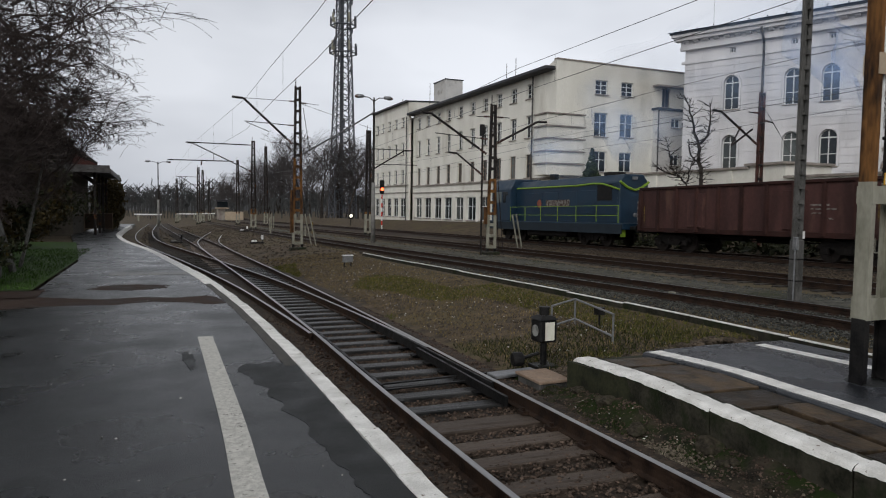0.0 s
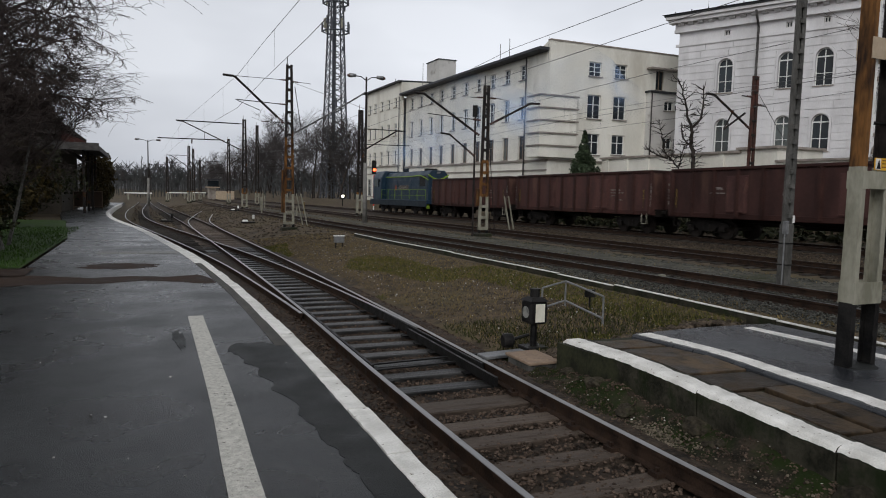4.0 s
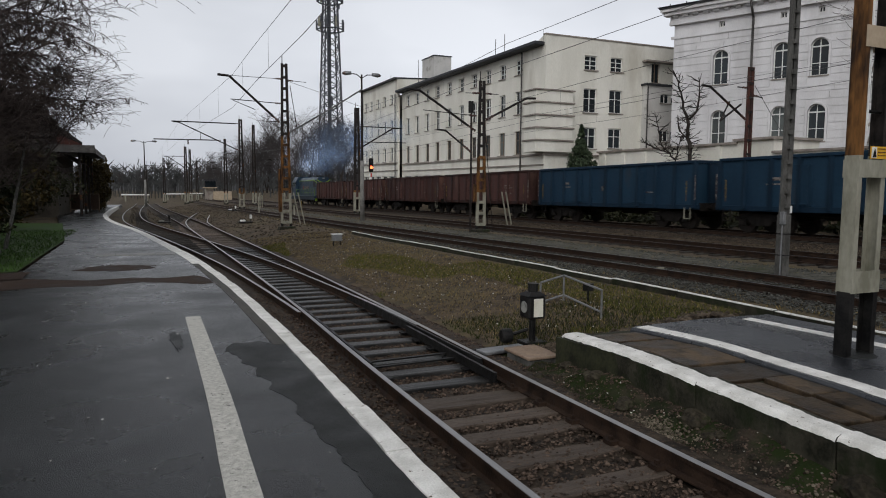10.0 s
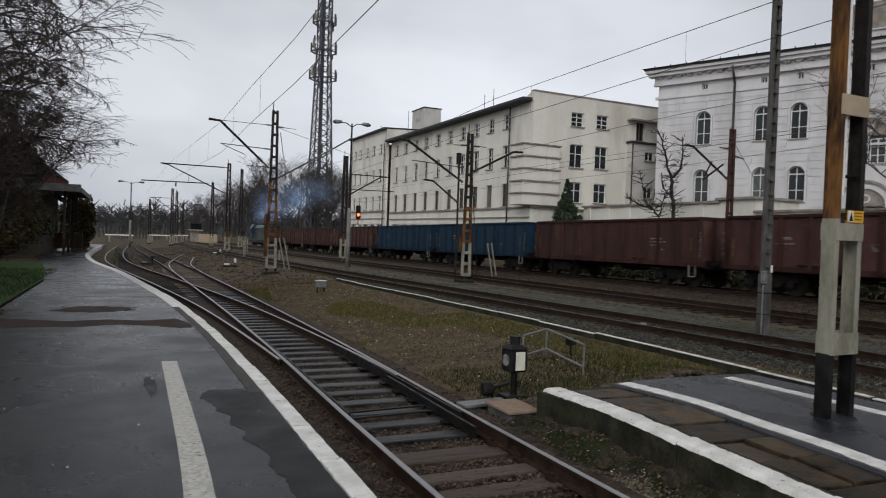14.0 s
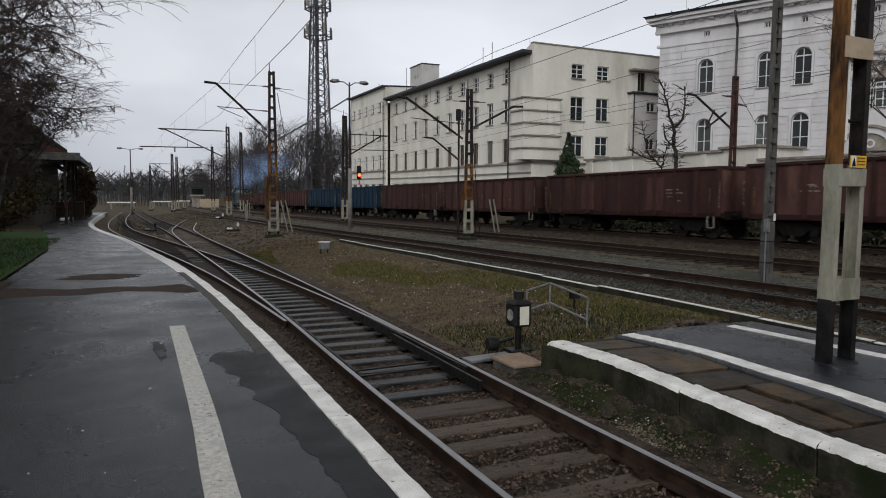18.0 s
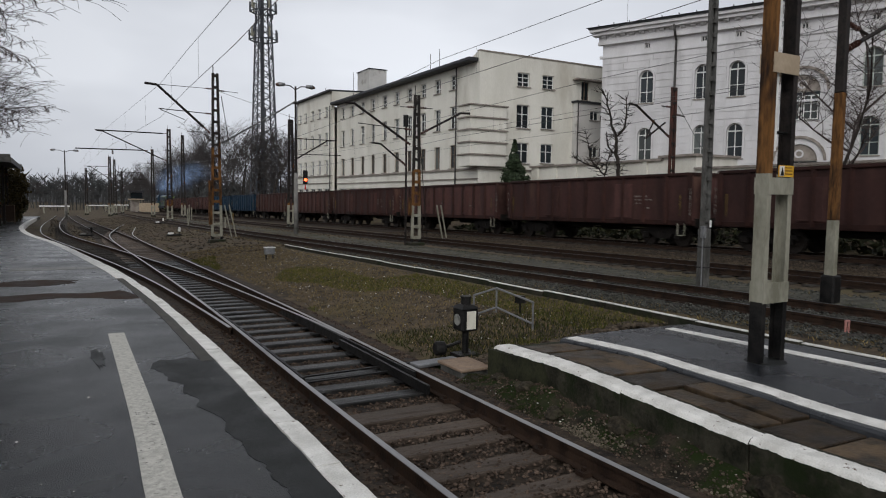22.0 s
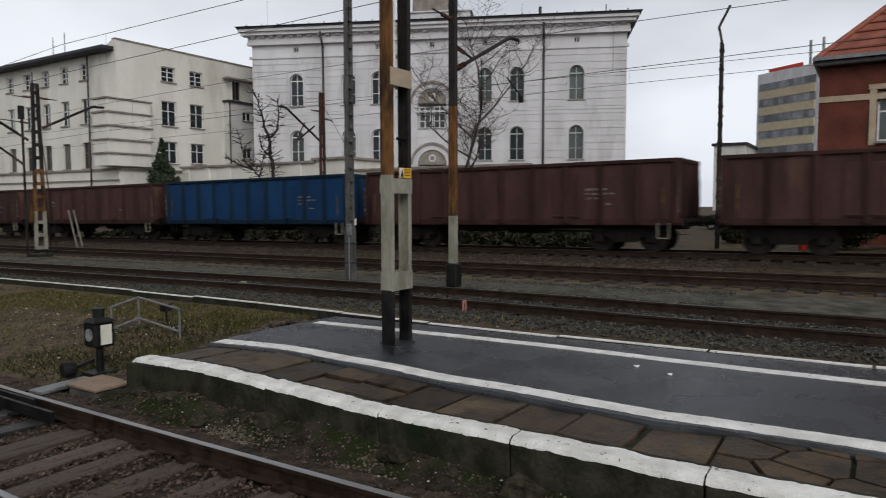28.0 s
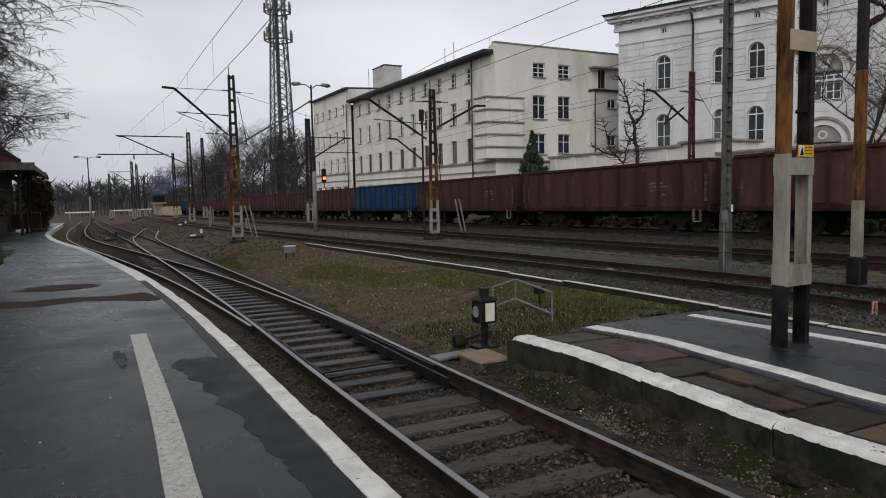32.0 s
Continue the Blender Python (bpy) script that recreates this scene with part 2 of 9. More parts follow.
POLE_CONCRETE = surf("weathered_pole_concrete", (0.050, 0.049, 0.045), (0.125, 0.122, 0.114), 3, (0.7, 0.85), 0, 0.6, 30, stain=(0.03, 0.03, 0.026), stain_scale=1.5, stretch=(1, 1, 0.5))
BIRCH_BARK = surf("pale_birch_bark", (0.060, 0.056, 0.050), (0.17, 0.165, 0.155), 5, (0.7, 0.9), 0, 0.5, 20, stain=(0.02, 0.018, 0.016), stain_scale=3, stretch=(1, 1, 0.5))
# window glass of the far block, lightened to carry the haze
HAZY_GLASS = glass("distant_hazy_glass", (0.13, 0.135, 0.145))
# steel grey raised a little for the haze before the tower
MAST_GREY = surf("grey_tower_steel", (0.055, 0.059, 0.068), (0.115, 0.12, 0.134), 3, (0.5, 0.7), 0.2, 0.1, 20)
# darker copy of the wagon blue: the ribs' shade is in the colour
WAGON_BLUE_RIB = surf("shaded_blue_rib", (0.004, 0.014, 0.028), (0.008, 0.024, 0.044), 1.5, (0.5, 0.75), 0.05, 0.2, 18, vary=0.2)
TAN_GRAVEL = island("tan_gravel", (0.075, 0.062, 0.044), (0.18, 0.152, 0.115), 0.8)
MUD_GRAVEL = island("brown_gravel", (0.032, 0.024, 0.017), (0.105, 0.081, 0.058), 0.8)
YELLOW = surf("yellow_paint", (0.55, 0.30, 0.02), (0.70, 0.40, 0.04), 8, (0.45, 0.6), 0, 0.2, 30)
WHITE = surf("white_enamel", (0.62, 0.62, 0.60), (0.78, 0.78, 0.76), 6, (0.35, 0.5), 0, 0.1, 30)
MILK = surf("milk_glass", (0.62, 0.60, 0.50), (0.74, 0.72, 0.62), 8, (0.3, 0.4), 0, 0.1, 30, spec=0.5)
RED = surf("signal_red", (0.45, 0.03, 0.02), (0.60, 0.05, 0.03), 8, (0.4, 0.6), 0, 0.1, 30)
ZINC = surf("galvanised_tube", (0.15, 0.1537, 0.1575), (0.27, 0.2737, 0.2775), 8, (0.4, 0.6), 0.5, 0.2, 40, spec=0.4)
WIRE = surf("dark_wire", (0.075, 0.075, 0.078), (0.12, 0.118, 0.115), 4, (0.5, 0.7), 0.3, 0, 40)
INSULATOR = surf("brown_porcelain", (0.05, 0.025, 0.02), (0.09, 0.045, 0.035), 8, (0.2, 0.3), 0, 0, 40, spec=0.5)
CREAM = surf("cream_plaster", (0.64, 0.62, 0.55), (0.77, 0.75, 0.68), 0.5, (0.8, 0.92), 0, 0.3, 14, stain=(0.54, 0.51, 0.44), stain_scale=0.30, stain_at=0.54, stain_soft=0.16, stretch=(1, 1, 0.35))
WHITEWASH = surf("white_rusticated_plaster", (0.53, 0.52, 0.525), (0.66, 0.65, 0.655), 0.6, (0.8, 0.92), 0, 0.3, 16, stain=(0.43, 0.42, 0.42), stain_scale=0.45, stain_at=0.54, stain_soft=0.2, stretch=(1, 1, 0.4))
STUCCO_GREY = surf("grey_stucco", (0.46, 0.45, 0.43), (0.59, 0.575, 0.55), 0.5, (0.8, 0.92), 0, 0.3, 14, stain=(0.34, 0.325, 0.30), stain_scale=0.4)
TRIM_STONE = surf("brown_stained_moulding", (0.187, 0.1615, 0.1403), (0.323, 0.289, 0.255), 1.5, (0.75, 0.9), 0, 0.3, 20)
ROOF = surf("dark_tin_roof", (0.0245, 0.0259, 0.0294), (0.0525, 0.0546, 0.0595), 1.5, (0.4, 0.6), 0.2, 0.2, 20)
PIPE = surf("dark_drainpipe", (0.045, 0.043, 0.042), (0.09, 0.085, 0.08), 3, (0.45, 0.6), 0.3, 0.1, 20)
GLASS = glass("dark_window_glass", (0.014, 0.018, 0.021))
GLASS_PALE = glass("pale_window_glass", (0.06, 0.068, 0.066))
FRAME_WHITE = surf("white_window_frame", (0.60, 0.60, 0.58), (0.74, 0.74, 0.72), 5, (0.4, 0.6), 0, 0.1, 30)
FRAME_BROWN = surf("brown_window_frame", (0.12, 0.085, 0.06), (0.20, 0.15, 0.11), 5, (0.5, 0.7), 0, 0.1, 30)
FRAME_GREEN = surf("greenish_window_frame", (0.36, 0.40, 0.36), (0.48, 0.52, 0.47), 5, (0.5, 0.7), 0, 0.1, 30)
BRICK = surf("red_brick_wall", (0.085, 0.026, 0.018), (0.15, 0.048, 0.032), 1.2, (0.75, 0.9), 0, 0.4, 18)
TILE = surf("orange_roof_tile", (0.19, 0.062, 0.042), (0.30, 0.105, 0.072), 2, (0.6, 0.8), 0, 0.4, 18)
# near-black tile colour stands for a roof seen against the light
OLD_TILE = surf("backlit_mossy_roof_tile", (0.006, 0.0055, 0.005), (0.016, 0.013, 0.011), 2, (0.7, 0.9), 0, 0.5, 18)
# yellow cladding greyed and paled: haze put into the paint colour
OCHRE = surf("hazy_yellow_cladding", (0.44, 0.37, 0.25), (0.53, 0.45, 0.32), 1, (0.6, 0.8), 0, 0.1, 10)
SAND = surf("sandstone_band", (0.34, 0.27, 0.19), (0.46, 0.37, 0.27), 2, (0.75, 0.9), 0, 0.3, 20)
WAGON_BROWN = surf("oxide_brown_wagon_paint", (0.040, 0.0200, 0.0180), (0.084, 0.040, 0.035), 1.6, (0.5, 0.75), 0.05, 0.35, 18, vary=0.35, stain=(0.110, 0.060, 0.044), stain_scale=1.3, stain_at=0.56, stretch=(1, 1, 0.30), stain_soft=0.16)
# wagon brown taken darker, so ribs and rails look shaded against the panels
WAGON_RIB = surf("shaded_brown_rib", (0.024, 0.011, 0.0095), (0.050, 0.022, 0.018), 1.6, (0.5, 0.75), 0.05, 0.25, 18, vary=0.3)
WAGON_BLUE = surf("blue_wagon_paint", (0.006, 0.030, 0.085), (0.010, 0.050, 0.135), 0.9, (0.45, 0.7), 0.05, 0.2, 18, stain=(0.014, 0.030, 0.055), stain_scale=0.8, stain_at=0.57, stretch=(1, 1, 0.35), stain_soft=0.2)
WAGON_BLUE_OLD = surf("dull_blue_wagon_paint", (0.007, 0.022, 0.042), (0.013, 0.038, 0.066), 0.9, (0.5, 0.75), 0.05, 0.25, 18, vary=0.12, stain=(0.030, 0.026, 0.026), stain_scale=0.9, stain_at=0.60, stretch=(1, 1, 0.35), stain_soft=0.2)
WAGON_DARK = surf("sooty_underframe", (0.007, 0.006, 0.0055), (0.02, 0.017, 0.015), 4, (0.6, 0.85), 0.2, 0.3, 30)
WHEEL = surf("worn_wheel_steel", (0.018, 0.015, 0.0132), (0.045, 0.0372, 0.033), 6, (0.45, 0.7), 0.5, 0.2, 30)
MARK = surf("faded_white_marking", (0.12, 0.11, 0.10), (0.24, 0.22, 0.20), 9, (0.6, 0.8), 0, 0.1, 40, stain=(0.05, 0.025, 0.02), stain_scale=7, stain_at=0.48)
MARK_YELLOW = surf("faded_yellow_marking", (0.12, 0.08, 0.02), (0.20, 0.14, 0.035), 9, (0.6, 0.8), 0, 0.1, 40, stain=(0.05, 0.03, 0.02), stain_scale=7, stain_at=0.5)
LOCO_BLUE = surf("light_blue_loco_paint", (0.010, 0.058, 0.140), (0.016, 0.085, 0.190), 1.2, (0.35, 0.55), 0, 0.1, 20, spec=0.4)
LOCO_NAVY = surf("dark_teal_loco_paint", (0.005, 0.018, 0.036), (0.009, 0.030, 0.055), 1.2, (0.35, 0.55), 0, 0.1, 20, spec=0.4)
LIME = surf("lime_green_stripe", (0.156, 0.252, 0.024), (0.204, 0.312, 0.042), 4, (0.4, 0.5), 0, 0, 20)
BARK = surf("dark_wet_bark", (0.0154, 0.0126, 0.0112), (0.049, 0.0406, 0.035), 3, (0.7, 0.9), 0, 0.6, 20, vary=0.2, stretch=(1, 1, 0.3))
TWIG = surf("brown_twig", (0.042, 0.032, 0.029), (0.084, 0.066, 0.060), 3, (0.7, 0.9), 0, 0, 20)
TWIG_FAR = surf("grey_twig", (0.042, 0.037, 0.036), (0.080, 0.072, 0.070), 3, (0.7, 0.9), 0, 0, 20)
LEAF_DARK = island("dark_evergreen_leaf", (0.010, 0.0125, 0.0055), (0.036, 0.038, 0.017), 0.7)
LEAF_AUTUMN = island("dull_autumn_leaf", (0.020, 0.014, 0.004), (0.055, 0.040, 0.012), 0.7)
NEEDLE = island("conifer_needle", (0.022, 0.038, 0.019), (0.072, 0.096, 0.054), 0.6)
GRASS = island("wet_grass", (0.046, 0.050, 0.009), (0.112, 0.110, 0.022), 0.7)
DRY_GRASS = island("dry_grass", (0.115, 0.086, 0.032), (0.25, 0.19, 0.085), 0.8)
# grey instead of brown: distance haze is part of the wood's colour
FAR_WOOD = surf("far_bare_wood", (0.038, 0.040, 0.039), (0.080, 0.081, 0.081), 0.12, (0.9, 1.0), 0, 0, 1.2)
LAMP_RED = glow("red_signal_light", (1.0, 0.10, 0.03), 5.0)
LAMP_WHITE = glow("white_head_light", (1.0, 0.93, 0.78), 4.0)

# thin blue exhaust: mostly clear, with uneven density that fades towards the rim
SMOKE = bpy.data.materials.new("thin_blue_exhaust")
SMOKE.use_nodes = True
sn, sl = SMOKE.node_tree.nodes, SMOKE.node_tree.links
s_tr, s_di, s_mx, s_no, s_rg, s_tc, s_mp, s_ln, s_fd, s_mu = (sn.new("ShaderNode" + k) for k in ("BsdfTransparent", "BsdfDiffuse", "MixShader", "TexNoise", "MapRange", "TexCoord", "Mapping", "VectorMath", "MapRange", "Math"))
s_di.inputs[0].default_value = (0.40, 0.60, 0.96, 1)
s_no.inputs["Scale"].default_value, s_no.inputs["Detail"].default_value = 0.35, 4
s_rg.inputs["From Min"].default_value, s_rg.inputs["From Max"].default_value = 0.30, 0.70
s_rg.inputs["To Min"].default_value, s_rg.inputs["To Max"].default_value = 0.03, 0.30
s_mp.inputs["Location"].default_value, s_mp.inputs["Scale"].default_value = (-1, 0, -1), (2, 0, 2)
s_ln.operation, s_mu.operation = "LENGTH", "MULTIPLY"
s_fd.inputs["From Min"].default_value, s_fd.inputs["From Max"].default_value = 0.25, 0.85
s_fd.inputs["To Min"].default_value, s_fd.inputs["To Max"].default_value = 1.0, 0.0
sl.new(s_tc.outputs["Object"], s_no.inputs["Vector"])
sl.new(s_tc.outputs["Generated"], s_mp.inputs[0])
sl.new(s_mp.outputs[0], s_ln.inputs[0])
sl.new(s_ln.outputs["Value"], s_fd.inputs[0])
sl.new(s_no.outputs[0], s_rg.inputs[0])
sl.new(s_rg.outputs[0], s_mu.inputs[0])
sl.new(s_fd.outputs[0], s_mu.inputs[1])
sl.new(s_mu.outputs[0], s_mx.inputs[0])
sl.new(s_tr.outputs[0], s_mx.inputs[1])
sl.new(s_di.outputs[0], s_mx.inputs[2])
sl.new(s_mx.outputs[0], sn["Material Output"].inputs[0])

# ---------------------------------------------------------------- mesh helpers
GRADE = 0.013          # the whole yard falls gently away from the camera
RAIL_TOP_1, RAIL_TOP_2, RAIL_TOP_3, RAIL_TOP_4 = -0.45, -0.10, -0.03, 0.05


def fall(y):
    return -GRADE * max(-60.0, min(y, 170.0))


class Build:
    """Gathers vertices and faces of one part."""

    def __init__(self):
        self.v, self.f = [], []

    def add(self, verts, faces):
        k = len(self.v)
        self.v.extend(verts)
        self.f.extend(tuple(i + k for i in f) for f in faces)
        return self

    def box(self, c, s, turn=0.0, tilt=None):
        hx_, hy_, hz_ = s[0] / 2, s[1] / 2, s[2] / 2
        ca, sa = math.cos(turn), math.sin(turn)
        vs = []
        for z in (-hz_, hz_):
            for x, y in ((-hx_, -hy_), (hx_, -hy_), (hx_, hy_), (-hx_, hy_)):
                vs.append((c[0] + x * ca - y * sa, c[1] + x * sa + y * ca, c[2] + z))
        return self.add(vs, [(3, 2, 1, 0), (4, 5, 6, 7), (0, 1, 5, 4), (1, 2, 6, 5), (2, 3, 7, 6), (3, 0, 4, 7)])

    def span(self, lo, hi):
        return self.box([(a + b) / 2 for a, b in zip(lo, hi)], [b - a for a, b in zip(lo, hi)])

    def beam(self, p, q, w, h=None):
        """A bar of rectangular section from p to q."""
        h = h or w
        p, q = Vector(p), Vector(q)
        d = (q - p).normalized()
        side = d.cross(Vector((0, 0, 1)))
        if side.length < 1e-4:
            side = Vector((1, 0, 0))
        side.normalize()
        up = side.cross(d)
        vs = []
        for e in (p, q):
            for a, b in ((-1, -1), (1, -1), (1, 1), (-1, 1)):
                vs.append(tuple(e + side * (a * w / 2) + up * (b * h / 2)))
        return self.add(vs, [(0, 1, 2, 3), (7, 6, 5, 4), (0, 4, 5, 1), (1, 5, 6, 2), (2, 6, 7, 3), (3, 7, 4, 0)])

    def tube(self, p, q, r, r2=None, n=8):
        r2 = r if r2 is None else r2
        p, q = Vector(p), Vector(q)
        d = (q - p).normalized()
        side = d.cross(Vector((0, 0, 1)))
        if side.length < 1e-3:
            side = Vector((1, 0, 0))
        side.normalize()
        up = side.cross(d)
        vs = []
        for e, rr in ((p, r), (q, r2)):
            for i in range(n):
                a = 2 * math.pi * i / n
                vs.append(tuple(e + side * (rr * math.cos(a)) + up * (rr * math.sin(a))))
        fs = [(i, (i + 1) % n, n + (i + 1) % n, n + i) for i in range(n)]
        fs += [tuple(range(n - 1, -1, -1)), tuple(range(n, 2 * n))]
        return self.add(vs, fs)

    def cord(self, pts, r, n=5):
        """One unbroken round cord through points."""
        pts = [Vector(p) for p in pts]
        vs = []
        for i, p in enumerate(pts):
            d = (pts[min(i + 1, len(pts) - 1)] - pts[max(i - 1, 0)]).normalized()
            side = d.cross(Vector((0, 0, 1)))
            if side.length < 1e-3:
                side = Vector((1, 0, 0))
            side.normalize()
            up = side.cross(d)
            vs += [tuple(p + side * (r * math.cos(6.2832 * k / n)) + up * (r * math.sin(6.2832 * k / n))) for k in range(n)]
        fs = [(i * n + k, i * n + (k + 1) % n, (i + 1) * n + (k + 1) % n, (i + 1) * n + k) for i in range(len(pts) - 1) for k in range(n)]
        return self.add(vs, fs + [tuple(range(n - 1, -1, -1)), tuple(range((len(pts) - 1) * n, len(pts) * n))])

    def sweep(self, path, profile, closed=True):
        """profile (across, up) carried along a path of (x, y, z); across is to the right of the way."""
        k, rings = len(profile), []
        for i, p in enumerate(path):
            a, b = path[max(0, i - 1)], path[min(len(path) - 1, i + 1)]
            dx, dy = b[0] - a[0], b[1] - a[1]
            m = math.hypot(dx, dy) or 1
            rings.append([(p[0] + u * dy / m, p[1] - u * dx / m, p[2] + v) for u, v in profile])
        vs = [v for r in rings for v in r]
        fs = []
        for i in range(len(path) - 1):
            for j in range(k if closed else k - 1):
                a, b = i * k + j, i * k + (j + 1) % k
                fs.append((a, a + k, b + k, b))
        if closed:
            fs += [tuple(range(k)), tuple(range((len(path) - 1) * k + k - 1, (len(path) - 1) * k - 1, -1))]
        return self.add(vs, fs)

    def prism(self, poly, axis, lo, hi):
        """A polygon of pairs, drawn out along an axis (0, 1 or 2) from lo to hi."""
        k = len(poly)
        vs = []
        for e in (lo, hi):
            for a, b in poly:
                vs.append(((e, a, b), (a, e, b), (a, b, e))[axis])
        fs = [(i, (i + 1) % k, k + (i + 1) % k, k + i) for i in range(k)]
        fs += [tuple(range(k - 1, -1, -1)), tuple(range(k, 2 * k))]
        return self.add(vs, fs)

    def mesh(self, name, mat, bevel=0.0, smooth=False):
        me = bpy.data.meshes.new(name)
        me.from_pydata(self.v, [], self.f)
        bm = bmesh.new()
        bm.from_mesh(me)
        bmesh.ops.recalc_face_normals(bm, faces=bm.faces)
        if bevel:
            bmesh.ops.bevel(bm, geom=[e for e in bm.edges if len(e.link_faces) == 2 and e.calc_face_angle(0) > 0.5], offset=bevel, segments=1, affect="EDGES", clamp_overlap=True)
        bm.to_mesh(me)
        bm.free()
        if smooth:
            me.shade_smooth()
        me.materials.append(mat)
        return me


def part(name, b, mat=None, parent=None, label="", bevel=0.0, smooth=False, kind=""):
    """One mesh object, under a thing or a part if given. b: a Build or a ready mesh."""
    me = b.mesh(name, mat, bevel, smooth) if isinstance(b, Build) else b
    ob = new(name, me)
    if parent:
        ob.parent = parent
    return tagged(ob, label, "", "", kind)


def thing(name, label, category, group="", kind="", at=(0, 0, 0), turn=0.0):
    ob = new(name)
    ob.empty_display_size = 0.2
    ob.matrix_basis = pose(at[0], at[1], at[2], 0, 0, turn)
    return tagged(ob, label, category, group, kind)


def glide(points, step=1.0):
    """A smooth line through points, sampled about every step metres."""
    ps = [Vector(p) for p in points]
    ps = [ps[0] * 2 - ps[1]] + ps + [ps[-1] * 2 - ps[-2]]
    out = []
    for i in range(1, len(ps) - 2):
        a, b, c, d = ps[i - 1:i + 3]
        n = max(1, round((c - b).length / step))
        for j in range(n):
            t = j / n
            out.append(0.5 * ((2 * b) + (c - a) * t + (2 * a - 5 * b + 4 * c - d) * t * t + (3 * b - a - 3 * c + d) * t ** 3))
    return out + [ps[-2]]


def lay(line, z0):
    """A line of (x, y) laid on the falling yard at the height z0."""
    return [(p[0], p[1], z0 + fall(p[1])) for p in line]


def stones(n, where, size, rng, flat=0.75):
    """n small angular stones as arrays; where(rng) gives a place."""
    base = np.array([(0, 0, 1), (0.9, 0, 0.3), (0.28, 0.86, 0.35), (-0.72, 0.53, 0.25), (-0.72, -0.53, 0.35), (0.28, -0.86, 0.25), (0.5, 0.4, -0.6), (-0.6, 0.1, -0.6), (0.2, -0.6, -0.6)])
    faces = np.array([(0, 1, 2), (0, 2, 3), (0, 3, 4), (0, 4, 5), (0, 5, 1), (1, 6, 2), (2, 7, 3), (3, 7, 4), (4, 8, 5), (5, 8, 1), (1, 8, 6), (2, 6, 7), (4, 7, 8), (6, 8, 7)])
    vs, fs = np.zeros((n * 9, 3)), np.zeros((n * 14, 3), int)
    for i in range(n):
        a = rng.uniform(0, 6.283)
        t = rng.uniform(-0.6, 0.6)
        s = size * rng.uniform(0.55, 1.35)
        w = base * (1 + rng.uniform(-0.22, 0.22, base.shape)) * (s, s * rng.uniform(0.6, 1), s * flat)
        ct, st = math.cos(t), math.sin(t)
        w = w @ np.array([(1, 0, 0), (0, ct, -st), (0, st, ct)])
        ca, sa = math.cos(a), math.sin(a)
        w = w @ np.array([(ca, -sa, 0), (sa, ca, 0), (0, 0, 1)])
        vs[i * 9:i * 9 + 9] = w + where(rng)
        fs[i * 14:i * 14 + 14] = faces + i * 9
    return vs, fs


def blades(n, where, height, rng, width=0.012):
    """n grass blades, each a bent strip of two triangles."""
    vs, fs = np.zeros((n * 4, 3)), np.zeros((n * 2, 3), int)
    for i in range(n):
        p = np.array(where(rng))
        h, a = height * rng.uniform(0.4, 1.2), rng.uniform(0, 6.283)
        d = np.array((math.cos(a), math.sin(a), 0))
        lean = np.array((rng.normal(0, 0.35), rng.normal(0, 0.35), 0)) * h
        vs[i * 4:i * 4 + 4] = (p - d * width, p + d * width, p + lean * 0.4 + (0, 0, h * 0.6) + d * width * 0.5, p + lean + (0, 0, h))
        fs[i * 2:i * 2 + 2] = ((i * 4, i * 4 + 1, i * 4 + 2), (i * 4, i * 4 + 2, i * 4 + 3))
    return vs, fs


def stuff(name, vf, mat, label, category, parent=None):
    me = bpy.data.meshes.new(name)
    me.from_pydata(vf[0].tolist(), [], vf[1].tolist())
    me.materials.append(mat)
    ob = new(name, me)
    if parent:
        ob.parent = parent
    return tagged(ob, label, category, "", "stuff")

# ---------------------------------------------------------------- ground
PROFILE = [(-400, -0.15), (-6, -0.15), (-2.6, -0.06), (-2.3, -0.30), (1.2, -0.80), (1.75, -0.72), (4.7, -0.70), (5.5, -0.56), (7.0, -0.42), (9.1, -0.24), (9.6, -0.30), (13.2, -0.32), (15.0, -0.27), (16.0, -0.24), (19.0, -0.24), (22.0, -0.20), (26.5, -0.20), (28.5, 0.05), (31.0, 0.95), (33.0, 1.0), (36, 0.9), (60, 0.3), (400, -0.05)]


def base(x):
    for (a, za), (b, zb) in zip(PROFILE, PROFILE[1:]):
        if x <= b:
            return za + (zb - za) * (x - a) / (b - a)
    return PROFILE[-1][1]


def ground_z(x, y):
    z = base(x)
    if 4.9 < x < 9.0:
        if y < 7.6:
            z = min(z, -0.62)
        z += 0.05 * noise.noise((x * 0.9, y * 0.6, 3)) * min(1, (x - 4.9) * 2, (9.0 - x) * 3)
    elif 13.2 < x < 15.4:
        z += 0.04 * noise.noise((x * 0.8, y * 0.5, 7))
    elif x > 26.5:
        z = -0.2 + (z + 0.2) * max(0.15, min(1.0, (y - 7) / 9))
    return z + fall(y)


gx = [-400, -160, -80, -45, -28, -18, -12, -9, -6, -4, -2.6, -2.3, -1, 0.5, 1.2, 1.75, 2.6, 3.4, 4.2, 4.7, 5.0] + [5.3 + 0.3 * i for i in range(13)] + [9.1, 9.35, 9.6, 10.4, 11.2, 12, 12.7, 13.2, 13.6, 14, 14.4, 15, 16, 17, 18, 19, 20.5, 22, 24, 26.5, 29, 33, 40, 60, 90, 140, 220, 400]
gy = [-300, -120, -60, -30, -18, -10, -6, -3] + [-1.5 + 0.6 * i for i in range(80)] + [47 + 2 * i for i in range(20)] + [88 + 6 * i for i in range(14)] + [176, 190, 220, 270, 340, 450, 700, 1200]
gb = Build()
